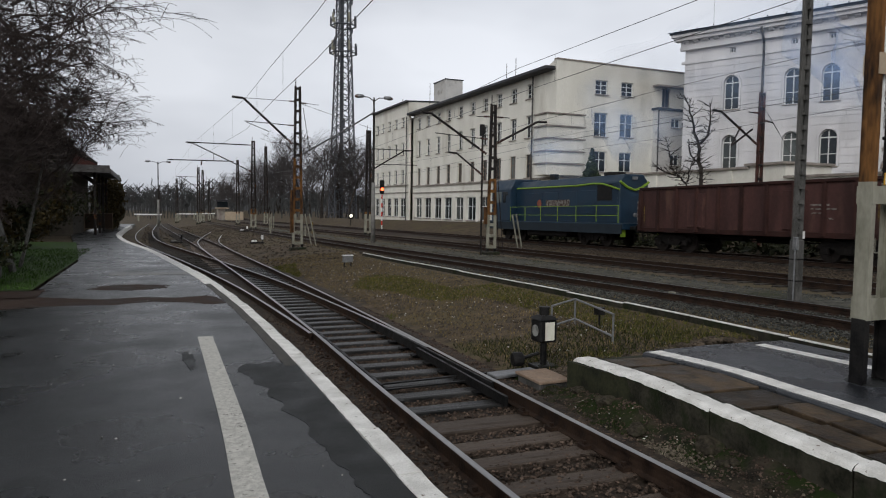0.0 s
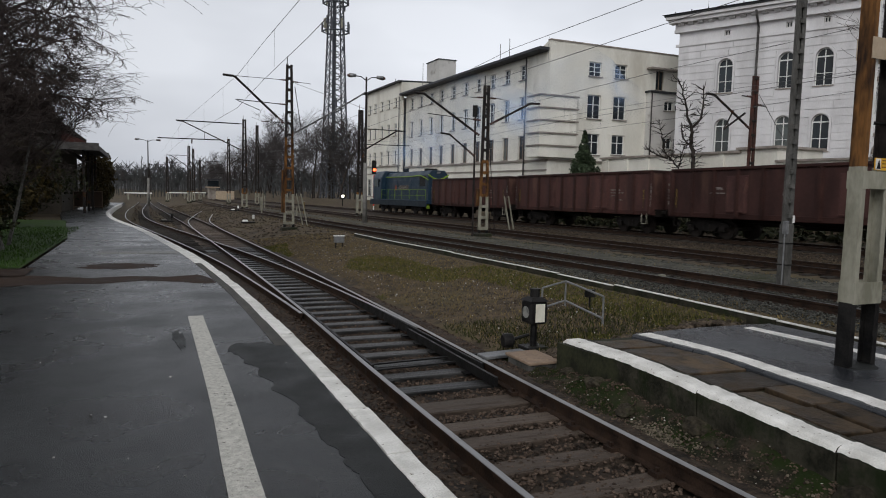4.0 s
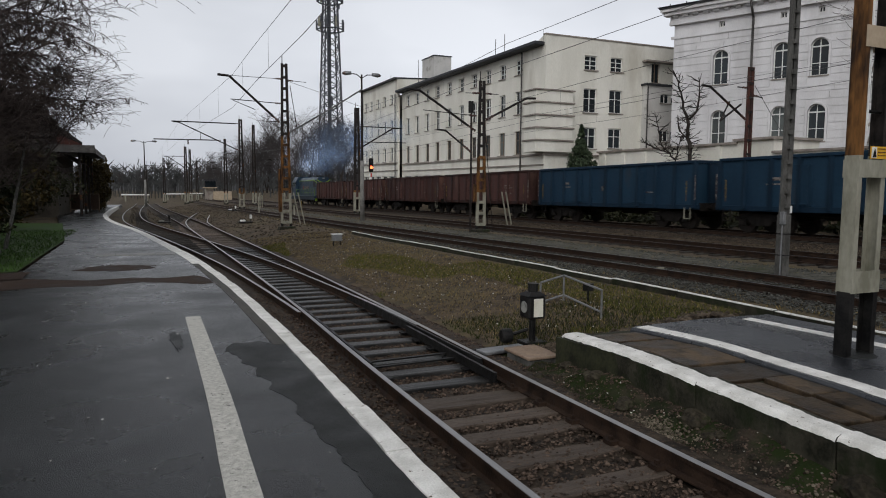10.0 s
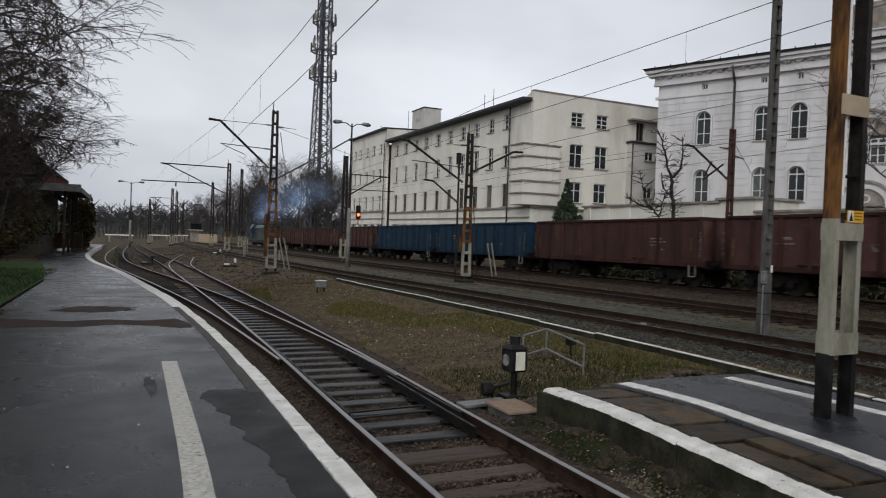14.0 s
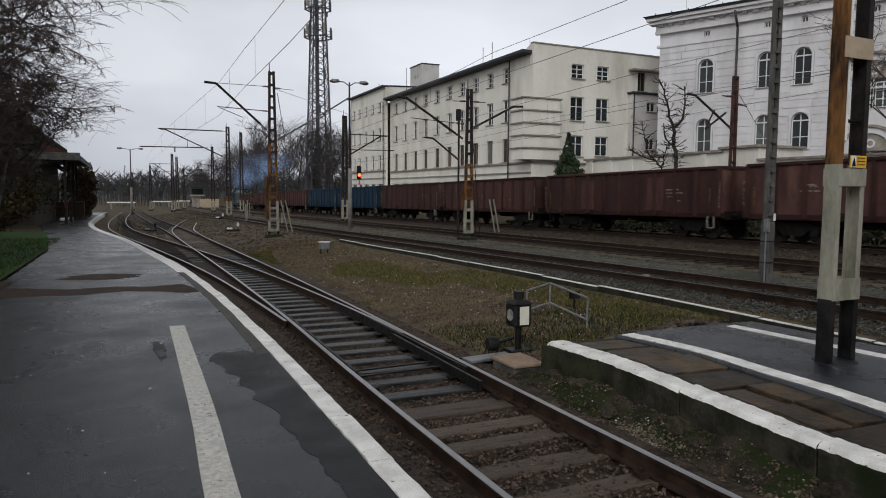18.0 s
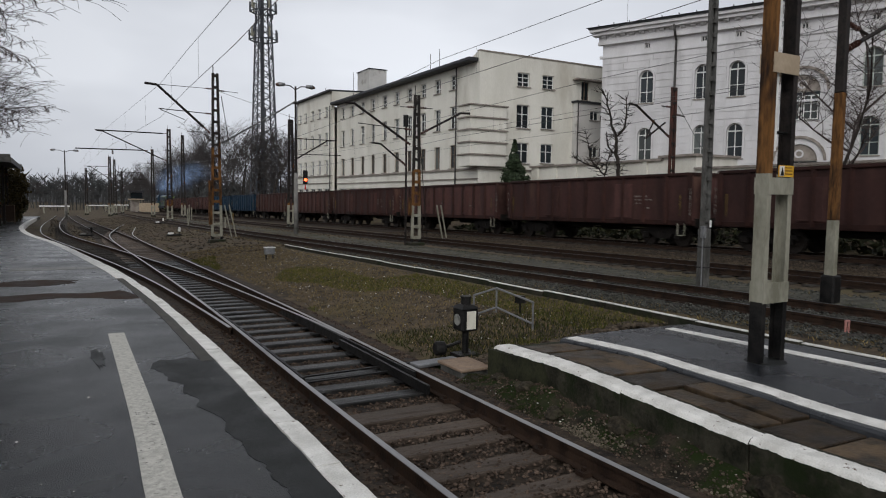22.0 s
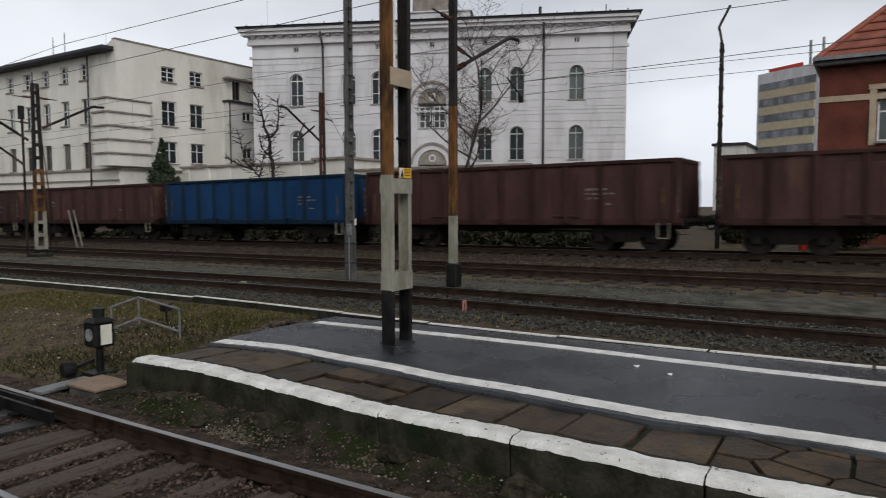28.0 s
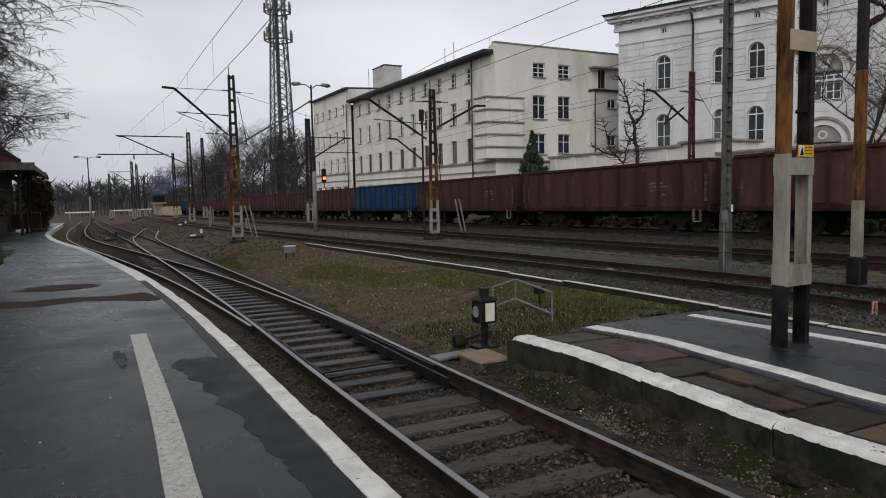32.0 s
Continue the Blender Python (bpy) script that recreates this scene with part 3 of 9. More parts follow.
gb.add([(x, y, ground_z(x, y)) for y in gy for x in gx], [(j * len(gx) + i, j * len(gx) + i + 1, (j + 1) * len(gx) + i + 1, (j + 1) * len(gx) + i) for j in range(len(gy) - 1) for i in range(len(gx) - 1)])
ground = part("ground", gb, EARTH, None, "damp gravelly earth with thin grass between the tracks", smooth=True)
tagged(ground, "", "ground", "", "structure")

# ---------------------------------------------------------------- station platform under the camera
EDGE = glide([(1.62, -24, 0), (1.64, -8, 0), (1.635, 3.2, 0), (1.665, 5.0, 0), (1.69, 6.5, 0), (1.705, 8.1, 0), (1.71, 10.6, 0), (1.65, 13.8, 0), (1.45, 18.6, 0), (1.0, 24.4, 0), (0.2, 33.5, 0), (-1.2, 45.5, 0), (-1.95, 58, 0), (-2.1, 72, 0), (-2.0, 90, 0), (-1.6, 110, 0)], 1.0)


def left_side(y):
    return -9.0 if y < 14.0 else (-2.2 if y < 27 else (-2.25 - (y - 27) * 0.1 if y < 56 else -5.2))


pf = [p for p in EDGE]
pb = Build()
rows_ = []
for i, p in enumerate(pf):
    rows_.append((left_side(p[1]), p[0] - 0.180, p[1]))
vs, fs = [], []
for xl, xr, y in rows_:
    z = fall(y)
    vs += [(xl, y, z - 0.85), (xl, y, z), (xl * 0.75 + xr * 0.25, y, z), (xl * 0.4 + xr * 0.6, y, z), (xr, y, z), (xr, y, z - 0.85)]
for i in range(len(rows_) - 1):
    for j in range(5):
        fs.append((i * 6 + j, i * 6 + j + 1, i * 6 + 7 + j, i * 6 + 6 + j))
pb.add(vs, fs)
platform = part("platform", pb, ASPHALT, None, "wet dark asphalt railway platform with a white-painted edge")
tagged(platform, "", "platform", "", "structure")


def at_edge(y, inward):
    for a, b in zip(EDGE, EDGE[1:]):
        if a[1] <= y <= b[1]:
            t = (y - a[1]) / (b[1] - a[1])
            return a[0] + (b[0] - a[0]) * t - inward
    return EDGE[-1][0] - inward


rng = np.random.default_rng(5)
for i in range(104):          # painted edge stones, about a metre each
    y0 = -6 + i * 1.0
    if y0 > 95:
        break
    y1 = y0 + 0.985
    x0, x1 = at_edge(y0, 0), at_edge(y1, 0)
    w = 0.178 if y0 < 17 else 0.31      # further on the whole kerb is painted
    j = rng.uniform(-0.008, 0.008)
    kb = Build()
    n_ = 9 if y0 < 14 else 2
    cols = []
    for q in range(n_ + 1):
        f_ = q / n_
        yy, xx = y0 + (y1 - y0) * f_, x0 + (x1 - x0) * f_ + j
        ri, ro = rng.uniform(-0.006, 0.006), rng.uniform(-0.005, 0.003)
        zt = fall(yy) + 0.006
        cols.append([(xx - w + ri, yy, zt - 0.34), (xx + ro, yy, zt - 0.34), (xx + ro, yy, zt - 0.02), (xx - 0.015 + ro, yy, zt + j * 0.4), (xx - w + ri, yy, zt + 0.003)])
    kb.add([v for c_ in cols for v in c_], [(q * 5 + m, q * 5 + (m + 1) % 5, q * 5 + 5 + (m + 1) % 5, q * 5 + 5 + m) for q in range(n_) for m in range(5)] + [(4, 3, 2, 1, 0), tuple(n_ * 5 + m for m in range(5))])
    part("edge_stone", kb, PAINT, platform)
# kerb strip of bare concrete behind the narrower stones
part("kerb_strip", Build().sweep(lay([(at_edge(y, 0.249), y) for y in np.arange(7.45, 17.2, 0.5)], 0), [(-0.07, -0.3), (0.07, -0.3), (0.07, 0.004), (-0.07, 0.007)]), surf("dirty_kerb_concrete", (0.035, 0.033, 0.029), (0.105, 0.100, 0.090), 4, (0.6, 0.85), 0, 0.7, 40, stain=(0.028, 0.026, 0.022), stain_scale=3, stain_soft=0.15), platform, "bare dirty concrete strip")
# the long painted guide line
part("guide_line", Build().sweep(lay(glide([(0.40, -10, 0), (0.46, 0, 0), (0.545, 3.7, 0), (0.622, 5.7, 0), (0.705, 9.65, 0)], 0.5), 0), [(-0.095, 0), (0.095, 0), (0.095, 0.005), (-0.095, 0.005)]), PAINT_OLD, platform, "worn white painted line")
# repair patches, muddy strip, drain slabs
def patch(name, outline, z0, thick, mat, label, rough_edge=0.0):
    pbm = Build()
    if rough_edge:                 # a torn, crumbling rim
        fine = []
        for (ax, ay), (bx, by) in zip(outline, outline[1:] + outline[:1]):
            n = max(1, min(14, int(math.hypot(bx - ax, by - ay) / 0.05)))
            for q in range(n):
                x, y = ax + (bx - ax) * q / n, ay + (by - ay) * q / n
                fine.append((x + rough_edge * noise.noise((x * 9, y * 9, 1)) + rough_edge * 0.7 * noise.noise((x * 31, y * 31, 4)), y + rough_edge * noise.noise((x * 9, y * 9, 7))))
        outline = fine
    k = len(outline)
    pbm.add([(x, y, z0 + fall(y) - 0.02) for x, y in outline] + [(x, y, z0 + fall(y) + thick) for x, y in outline],
            [tuple(range(k - 1, -1, -1)), tuple(range(k, 2 * k))] + [(i, (i + 1) % k, k + (i + 1) % k, k + i) for i in range(k)])
    return part(name, pbm, mat, platform, label)


def wobble(cx, cy, rx, ry, n, seed, rough=0.15):
    r = np.random.default_rng(seed)
    return [(cx + rx * math.cos(6.283 * i / n) * (1 + r.uniform(-rough, rough)), cy + ry * math.sin(6.283 * i / n) * (1 + r.uniform(-rough, rough))) for i in range(n)]


patch("asphalt_patch", [(1.449, 3.0), (1.475, 5.0), (1.50, 6.5), (1.50, 7.44), (1.36, 7.55), (1.27, 7.72), (1.12, 7.66), (1.02, 7.74), (0.91, 7.6), (0.87, 7.35), (0.96, 7.1), (0.95, 6.8), (1.05, 6.55), (1.02, 6.25), (1.10, 6.0), (1.04, 5.76), (1.12, 5.5), (1.18, 5.26), (1.12, 5.0), (1.16, 4.75), (1.14, 4.44), (1.20, 4.2), (1.17, 4.0), (1.21, 3.77), (1.19, 3.41), (1.22, 3.0), (1.15, -3), (1.42, -3)], 0, 0.003, ASPHALT_PATCH, "newer black asphalt patch", 0.022)
patch("mud_strip", [(-8.0, 13.4), (-4.5, 13.55), (-2.6, 13.4), (-1.6, 13.75), (-0.6, 13.6), (0.1, 13.85), (0.7, 13.5), (1.10, 13.1), (1.33, 13.2), (1.31, 13.9), (1.12, 14.55), (0.5, 14.35), (-0.1, 14.65), (-0.9, 14.5), (-1.5, 14.95), (-2.1, 15.3), (-3.2, 15.5), (-8.0, 15.6)], 0, 0.005, surf("brown_mud", (0.022, 0.0155, 0.0125), (0.052, 0.036, 0.028), 2, (0.6, 0.9), 0, 0.7, 20, spec=0.08), "strip of brown mud across the asphalt", 0.06)
patch("mud_patch", wobble(-0.38, 16.7, 0.78, 0.62, 22, 3, 0.2), 0, 0.006, MATS["brown_mud"], "brown muddy patch", 0.06)
for k in range(4):
    patch("drain_slab", [(-0.98 + 0.5 * k, 20.05 - 0.06 * k), (-0.51 + 0.5 * k, 20.0 - 0.06 * k), (-0.51 + 0.5 * k, 20.75 - 0.10 * k), (-0.98 + 0.5 * k, 20.8 - 0.10 * k)], 0, 0.012, surf("pale_drain_concrete", (0.17, 0.168, 0.16), (0.30, 0.295, 0.28), 5, (0.5, 0.75), 0, 0.5, 40) if k == 0 else MATS["pale_drain_concrete"], "pale concrete drain slab")
patch("small_scar", wobble(0.42, 8.1, 0.055, 0.48, 30, 9, 0.45), 0, 0.005, ASPHALT_PATCH, "dark scar in the asphalt")
stuff("platform_litter", stones(90, lambda r: (r.uniform(-1.8, 1.4), (yy := r.uniform(2.5, 16)), fall(yy) + 0.006), 0.010, np.random.default_rng(8), 0.4), PEBBLE, "tiny pale pebbles and crumbs on wet asphalt", "litter")

# ---------------------------------------------------------------- tracks
PROFILE_RAIL = [(-0.065, -0.17), (0.065, -0.17), (0.065, -0.155), (0.012, -0.14), (0.012, -0.045), (0.035, -0.035), (0.035, -0.004), (-0.035, -0.004), (-0.035, -0.035), (-0.012, -0.045), (-0.012, -0.14), (-0.065, -0.155)]
PROFILE_HEAD = [(-0.033, -0.006), (0.033, -0.006), (0.030, 0.0), (-0.030, 0.0)]
GAUGE = 1.505


def offset_line(line, d):
    out = []
    for i, p in enumerate(line):
        a, b = line[max(0, i - 1)], line[min(len(line) - 1, i + 1)]
        dx, dy = b[0] - a[0], b[1] - a[1]
        m = math.hypot(dx, dy)
        out.append((p[0] + d * dy / m, p[1] - d * dx / m))
    return out


def track(name, pts, z0, label, sleepers_from, sleepers_to, mat_sleeper=SLEEPER, head=RAIL_TOP, start=(None, None), bed=1.9, wet=None, phase=0.0):
    line = [(p[0], p[1]) for p in glide([(x, y, 0) for x, y in pts], 1.0)]
    tr = thing(name, label, "railway track", "", "structure")
    for side, s in ((-1, start[0]), (1, start[1])):
        lane = [p for p in offset_line(line, side * GAUGE / 2) if s is None or p[1] >= s]
        rail = part("rail", Build().sweep(lay(lane, z0), PROFILE_RAIL), RAIL, tr)
        part("rail_head", Build().sweep(lay(lane, z0), PROFILE_HEAD), head, rail, "worn bright running surface")
    if bed:
        part("ballast_bed", Build().sweep(lay(line, z0), [(-bed, -0.42), (bed, -0.42), (bed * 0.72, -0.225), (-bed * 0.72, -0.225)]), BALLAST, tr, "dark crushed-stone ballast")
    # sleepers every 0.62 m
    meshes = []
    for k in range(4):
        r = np.random.default_rng(k + 3)
        sb = Build()
        sb.box((0, 0, -0.07), (2.5, 0.25 + r.uniform(-0.015, 0.02), 0.14))
        meshes.append((sb.mesh("sleeper", mat_sleeper, 0.012), Build().box((0, 0, -0.07), (2.5, 0.25, 0.14)).mesh("sleeper", wet, 0.012) if wet else None))
    r = np.random.default_rng(11)
    run = phase
    count = 0
    for a, b in zip(line, line[1:]):
        d = math.hypot(b[0] - a[0], b[1] - a[1])
        while run <= d:
            t = run / d
            x, y = a[0] + (b[0] - a[0]) * t, a[1] + (b[1] - a[1]) * t
            run += 0.62
            if sleepers_from <= y <= sleepers_to and count < 300:
                wide = 1.0
                if name == "track_1" and abs(y - 6.71) < 0.12:
                    y, wide = 6.61, 1.6          # one broad sleeper before the points
                elif name == "track_1" and abs(y - 6.09) < 0.12:
                    y = 5.92
                ob = new("sleeper", meshes[count % 4][1 if wet and 7.3 < y < 30 else 0])
                ob.parent = tr
                ob.matrix_basis = pose(x, y, z0 + fall(y) - 0.168 + r.uniform(-0.008, 0.004), math.degrees(-GRADE), 0, math.degrees(-math.atan2(b[0] - a[0], b[1] - a[1])) + r.uniform(-0.8, 0.8))
                if wide > 1:
                    ob.scale = (1, wide, 1)
                count += 1
        run -= d
    return tr


MAIN = [(3.22, -30), (3.24, -8), (3.27, 0), (3.29, 4), (3.37, 8), (3.50, 12), (3.58, 16), (3.64, 21), (3.68, 30), (3.70, 40), (3.86, 48), (4.25, 55), (5.2, 64), (6.6, 76), (9.2, 95), (12.2, 114), (15, 132), (16.5, 150), (17, 190)]
track_1 = track("track_1", MAIN, RAIL_TOP_1, "worn railway track with weathered wooden sleepers beside the platform", -6, 80, wet=SLEEPER_WET, phase=0.13)
DIVERGE = [(3.40, 9.2), (3.42, 12), (3.32, 16.2), (3.12, 20.8), (2.78, 25.5), (2.34, 30.5), (1.86, 35.5), (1.1, 43), (0.35, 51), (-0.15, 60), (-0.35, 74), (-0.2, 92), (0.3, 115), (1, 150)]
track_2 = track("track_2", DIVERGE, RAIL_TOP_1 - 0.004, "railway track curving away along the platform edge", 26, 90, SLEEPER_OLD, start=(11.0, 10.0), bed=1.7)
AHEAD = [(3.68, 36), (3.66, 48), (3.55, 60), (3.3, 80), (3.0, 110), (3, 160)]
track_3 = track("track_3", AHEAD, RAIL_TOP_1 - 0.004, "straight siding track leading on to the crossing", 52, 80, SLEEPER_OLD, start=(41, 46), bed=1.7, head=RAIL_DULL)
SECOND = [(11.4, -60), (11.45, -20), (11.5, -1), (11.85, 5), (12.05, 10), (12.0, 14), (11.85, 20), (11.6, 28), (11.2, 44), (11.0, 70), (10.9, 100), (11.5, 140), (12, 200)]
track_4 = track("track_4", SECOND, RAIL_TOP_2, "rusty railway track beyond the island platform", -8, 70, SLEEPER_OLD, head=RAIL_DULL, bed=2.0)
THIRD = [(17.3, -80), (17.3, -20), (17.35, 10), (17.5, 40), (17.5, 80), (17.4, 120), (17.3, 200)]
track_5 = track("track_5", THIRD, RAIL_TOP_3, "dark railway track between the masts and the goods train", -10, 60, SLEEPER_OLD, head=RAIL_DULL, bed=2.5)
TRAIN_X = 24.15
# extra wide dark bed, so the ground under the train is darker
track_6 = track("track_6", [(TRAIN_X, -330), (TRAIN_X, -60), (TRAIN_X, 0), (TRAIN_X, 60), (TRAIN_X, 120), (TRAIN_X, 300)], RAIL_TOP_4, "railway track under the goods train", -10, 60, SLEEPER_OLD, head=RAIL_DULL, bed=4.0)


def mid(pts, y):
    for (a, ya), (b, yb) in zip(pts, pts[1:]):
        if ya <= y <= yb:
            return a + (b - a) * (y - ya) / (yb - ya)
    return pts[-1][0]


# loose ballast between and beside the near rails
def near_ballast(r):
    y = r.uniform(-2.5, 13) if r.random() < 0.75 else r.uniform(13, 26)
    x = mid(MAIN, y) + r.uniform(-1.55, 1.45)
    return (x, y, RAIL_TOP_1 + fall(y) - (0.222 if y > 6.3 else 0.188) + r.uniform(-0.012, 0.016))


shoulder = Build()
for side, reach in ((-1, 0.72), (1, 0.52)):
    rows3 = []
    ys = np.arange(-8, 27, 0.35)
    for yy in ys:
        x0 = mid(MAIN, yy) + side * (GAUGE / 2 + 0.06)
        x1 = min(x0 - 0.02, max(x0 - reach, at_edge(yy, -0.02))) if side < 0 else x0 + reach
        rows3.append([(x0 + (x1 - x0) * q / 4, yy, RAIL_TOP_1 + fall(yy) - (0.155, 0.145, 0.135, 0.14, 0.16)[q] + 0.02 * noise.noise((x0 + q * 0.7, yy * 1.7, side))) for q in range(5)])
    shoulder.add([v for r3 in rows3 for v in r3], [(a * 5 + q, a * 5 + q + 1, a * 5 + q + 6, a * 5 + q + 5) for a in range(len(rows3) - 1) for q in range(4)])
tagged(part("ballast_shoulder", shoulder, BALLAST, None, "dark brown ballast and soil beside the rails"), "", "ballast", "", "structure")


def shoulder_stone(r):
    yy = r.uniform(-2.5, 16)
    if r.random() < 0.6:
        x1 = at_edge(yy, -0.03)
        return (r.uniform(x1, mid(MAIN, yy) - GAUGE / 2 - 0.08), yy, RAIL_TOP_1 + fall(yy) - 0.14 + r.uniform(-0.015, 0.01))
    return (mid(MAIN, yy) + GAUGE / 2 + r.uniform(0.08, 0.55), yy, RAIL_TOP_1 + fall(yy) - 0.145 + r.uniform(-0.015, 0.01))


stuff("shoulder_stones", stones(13000, shoulder_stone, 0.020, np.random.default_rng(24)), STONE, "small brown stones beside the rails", "ballast", None)
stuff("ballast_stones", stones(32000, near_ballast, 0.0215, np.random.default_rng(21)), STONE, "brown crushed ballast stones between the sleepers", "ballast", None)


def second_ballast(r):
    y = r.uniform(-2, 16) if r.random() < 0.75 else r.uniform(16, 30)
    return (mid(SECOND, y) + r.uniform(-1.9, 1.6), y, RAIL_TOP_2 + fall(y) - 0.168 + r.uniform(-0.02, 0.014))


stuff("grey_ballast_stones", stones(26000, second_ballast, 0.024, np.random.default_rng(22)), STONE_GREY, "grey ballast stones along the far track", "ballast", None)

# switch gear: stretcher bars, blades beside the rails, cover plates
switch = thing("switch_gear", "black iron switch blades and rods of a turnout", "turnout", at=(0, 0, 0))
for s, y0, y1 in ((-1, 8.0, 15), (1, 7.6, 14.5)):
    bl = [(mid(MAIN, y) + s * (GAUGE / 2 - 0.07 - (0.012 * (y - y0) if s > 0 else 0.0)), y) for y in np.arange(y0, y1, 0.5)]
    part("switch_blade", Build().sweep(lay(bl, RAIL_TOP_1), [(-0.025, -0.15), (0.03, -0.15), (0.022, -0.006), (-0.012, -0.006)]), IRON, switch, "black switch blade")
part("check_rail", Build().sweep(lay([(mid(MAIN, y) + GAUGE / 2 - 0.16 - 0.006 * abs(y - 9), y) for y in np.arange(7.0, 10.4, 0.4)], RAIL_TOP_1), [(-0.02, -0.15), (0.02, -0.15), (0.02, -0.03), (-0.02, -0.03)]), IRON, switch)
for k, y in enumerate((8.15, 8.45)):
    part("stretcher_bar", Build().beam((mid(MAIN, y) - 0.75, y, RAIL_TOP_1 + fall(y) - 0.12), (mid(MAIN, y) + 1.75, y + 0.1, RAIL_TOP_1 + fall(y) - 0.12), 0.05, 0.02), IRON, switch)
for k in range(9):
    y = 7.75 + 0.62 * k
    for s in (-1, 1):
        part("slide_plate", Build().box((mid(MAIN, y) + s * 0.70, y, RAIL_TOP_1 + fall(y) - 0.158), (0.42, 0.14, 0.018)), IRON, switch)
part("rod_cover", Build().box((4.75, 8.3, RAIL_TOP_1 + fall(8.3) - 0.10), (0.75, 0.24, 0.05), 0.1), ZINC, switch, "flat grey steel rod cover", bevel=0.01)

# rail fastenings on the nearest sleepers
clip_mesh = Build().box((0, 0, 0.02), (0.09, 0.12, 0.04)).box((0, 0, 0.05), (0.035, 0.035, 0.05)).mesh("rail_clip", RAIL, 0.0)
for i in range(34):
    y = -5.69 + 0.62 * i
    for s in (-1, 1):
        for d in (-0.105, 0.105):
            ob = new("rail_clip", clip_mesh)
            ob.parent = track_1
            ob.matrix_basis = pose(mid(MAIN, y) + s * GAUGE / 2 + d, y, RAIL_TOP_1 + fall(y) - 0.168)

# ---------------------------------------------------------------- island platform
TOP2 = -0.13
KERB2 = [(4.62, -8), (4.62, -2), (4.67, 0.8), (4.73, 1.8), (4.82, 3.3), (4.90, 4.8), (5.0, 7.27)]
LIP2 = [(5.70, -8), (5.72, 0), (5.70, 0.6), (5.66, 1.1), (5.71, 1.8), (5.83, 2.7), (5.97, 3.9), (6.06, 5.0), (6.10, 6.0), (6.05, 7.2)]
island_platform = thing("island_platform", "old low island platform with asphalt, brown slabs and white kerbs", "platform", "", "structure")
EDGE2 = [(8.75, -20), (8.74, -4), (8.74, 0), (8.80, 3), (8.90, 5.9), (9.06, 8), (9.24, 10.5), (9.38, 14), (9.45, 19), (9.36, 31)]


def settle(y):
    """How far the old kerb and slabs have heaved or sunk."""
    return 0.045 * math.exp(-((y - 5.8) / 1.0) ** 2) - 0.022 * math.exp(-((y - 3.2) / 0.7) ** 2)


rng = np.random.default_rng(31)
joints = [-7.0, -5.5, -3.9, -2.4, -0.9, 0.5, 1.95, 3.3, 4.8, 7.28]
for y, y_next in zip(joints, joints[1:]):     # heavy kerb blocks, settled unevenly
    ln = y_next - y
    x0, x1 = mid(KERB2, y + 0.01), mid(KERB2, y + ln - 0.014)
    d0, d1 = rng.uniform(-0.016, 0.010), rng.uniform(-0.016, 0.010)
    y1 = y + ln - 0.014
    n = int(ln / 0.035)
    body, paint = Build(), Build()
    ring = [(0.02, -0.42), (0.28, -0.42), (0.28, 0.0), (0.06, 0.0), (0.022, -0.018), (0.0, -0.06), (0.004, -0.2)]
    pts_ = []
    for i in range(n + 1):
        f_ = i / n
        yy = y + (y1 - y) * f_
        nose = max(0.0, (yy - 7.10) / 0.18) if y_next > 7 else 0.0       # the last block ends in a worn round nose
        pts_.append((x0 + (x1 - x0) * f_ + 0.05 * nose ** 2 + 0.006 * noise.noise((yy * 2.1, 3, 1)), yy, TOP2 + fall(yy) + settle(yy) + d0 + (d1 - d0) * f_ - 0.05 * nose ** 2 + 0.008 * noise.noise((yy * 4, 1, 2))))
    body.sweep(pts_, ring)
    blk = part("kerb_block", body, KERB, island_platform, "damp dark concrete kerb block", bevel=0.008)
    vs, fs = [], []
    for p in pts_:
        a = 0.020 * noise.noise((p[1] * 3.1, 5, 0)) + 0.020 * noise.noise((p[1] * 14, 2, 0)) + 0.010 * rng.uniform(-1, 1)
        b = 0.016 * noise.noise((p[1] * 5, 9, 0)) + 0.010 * rng.uniform(-1, 1)
        vs += [(p[0] - 0.003, p[1], p[2] - 0.046 + a * 0.42), (p[0] + 0.002, p[1], p[2] - 0.034 + a * 0.2), (p[0] + 0.018, p[1], p[2] - 0.012), (p[0] + 0.058, p[1], p[2] + 0.005), (p[0] + 0.218 + b, p[1], p[2] + 0.005), (p[0] + 0.220 + b, p[1], p[2] - 0.004)]
    for i in range(n):
        for j in range(5):
            fs.append((i * 6 + j, i * 6 + j + 1, i * 6 + 7 + j, i * 6 + 6 + j))
    paint.add(vs, fs)
    part("kerb_paint", paint, PAINT, blk, "thick worn white paint")

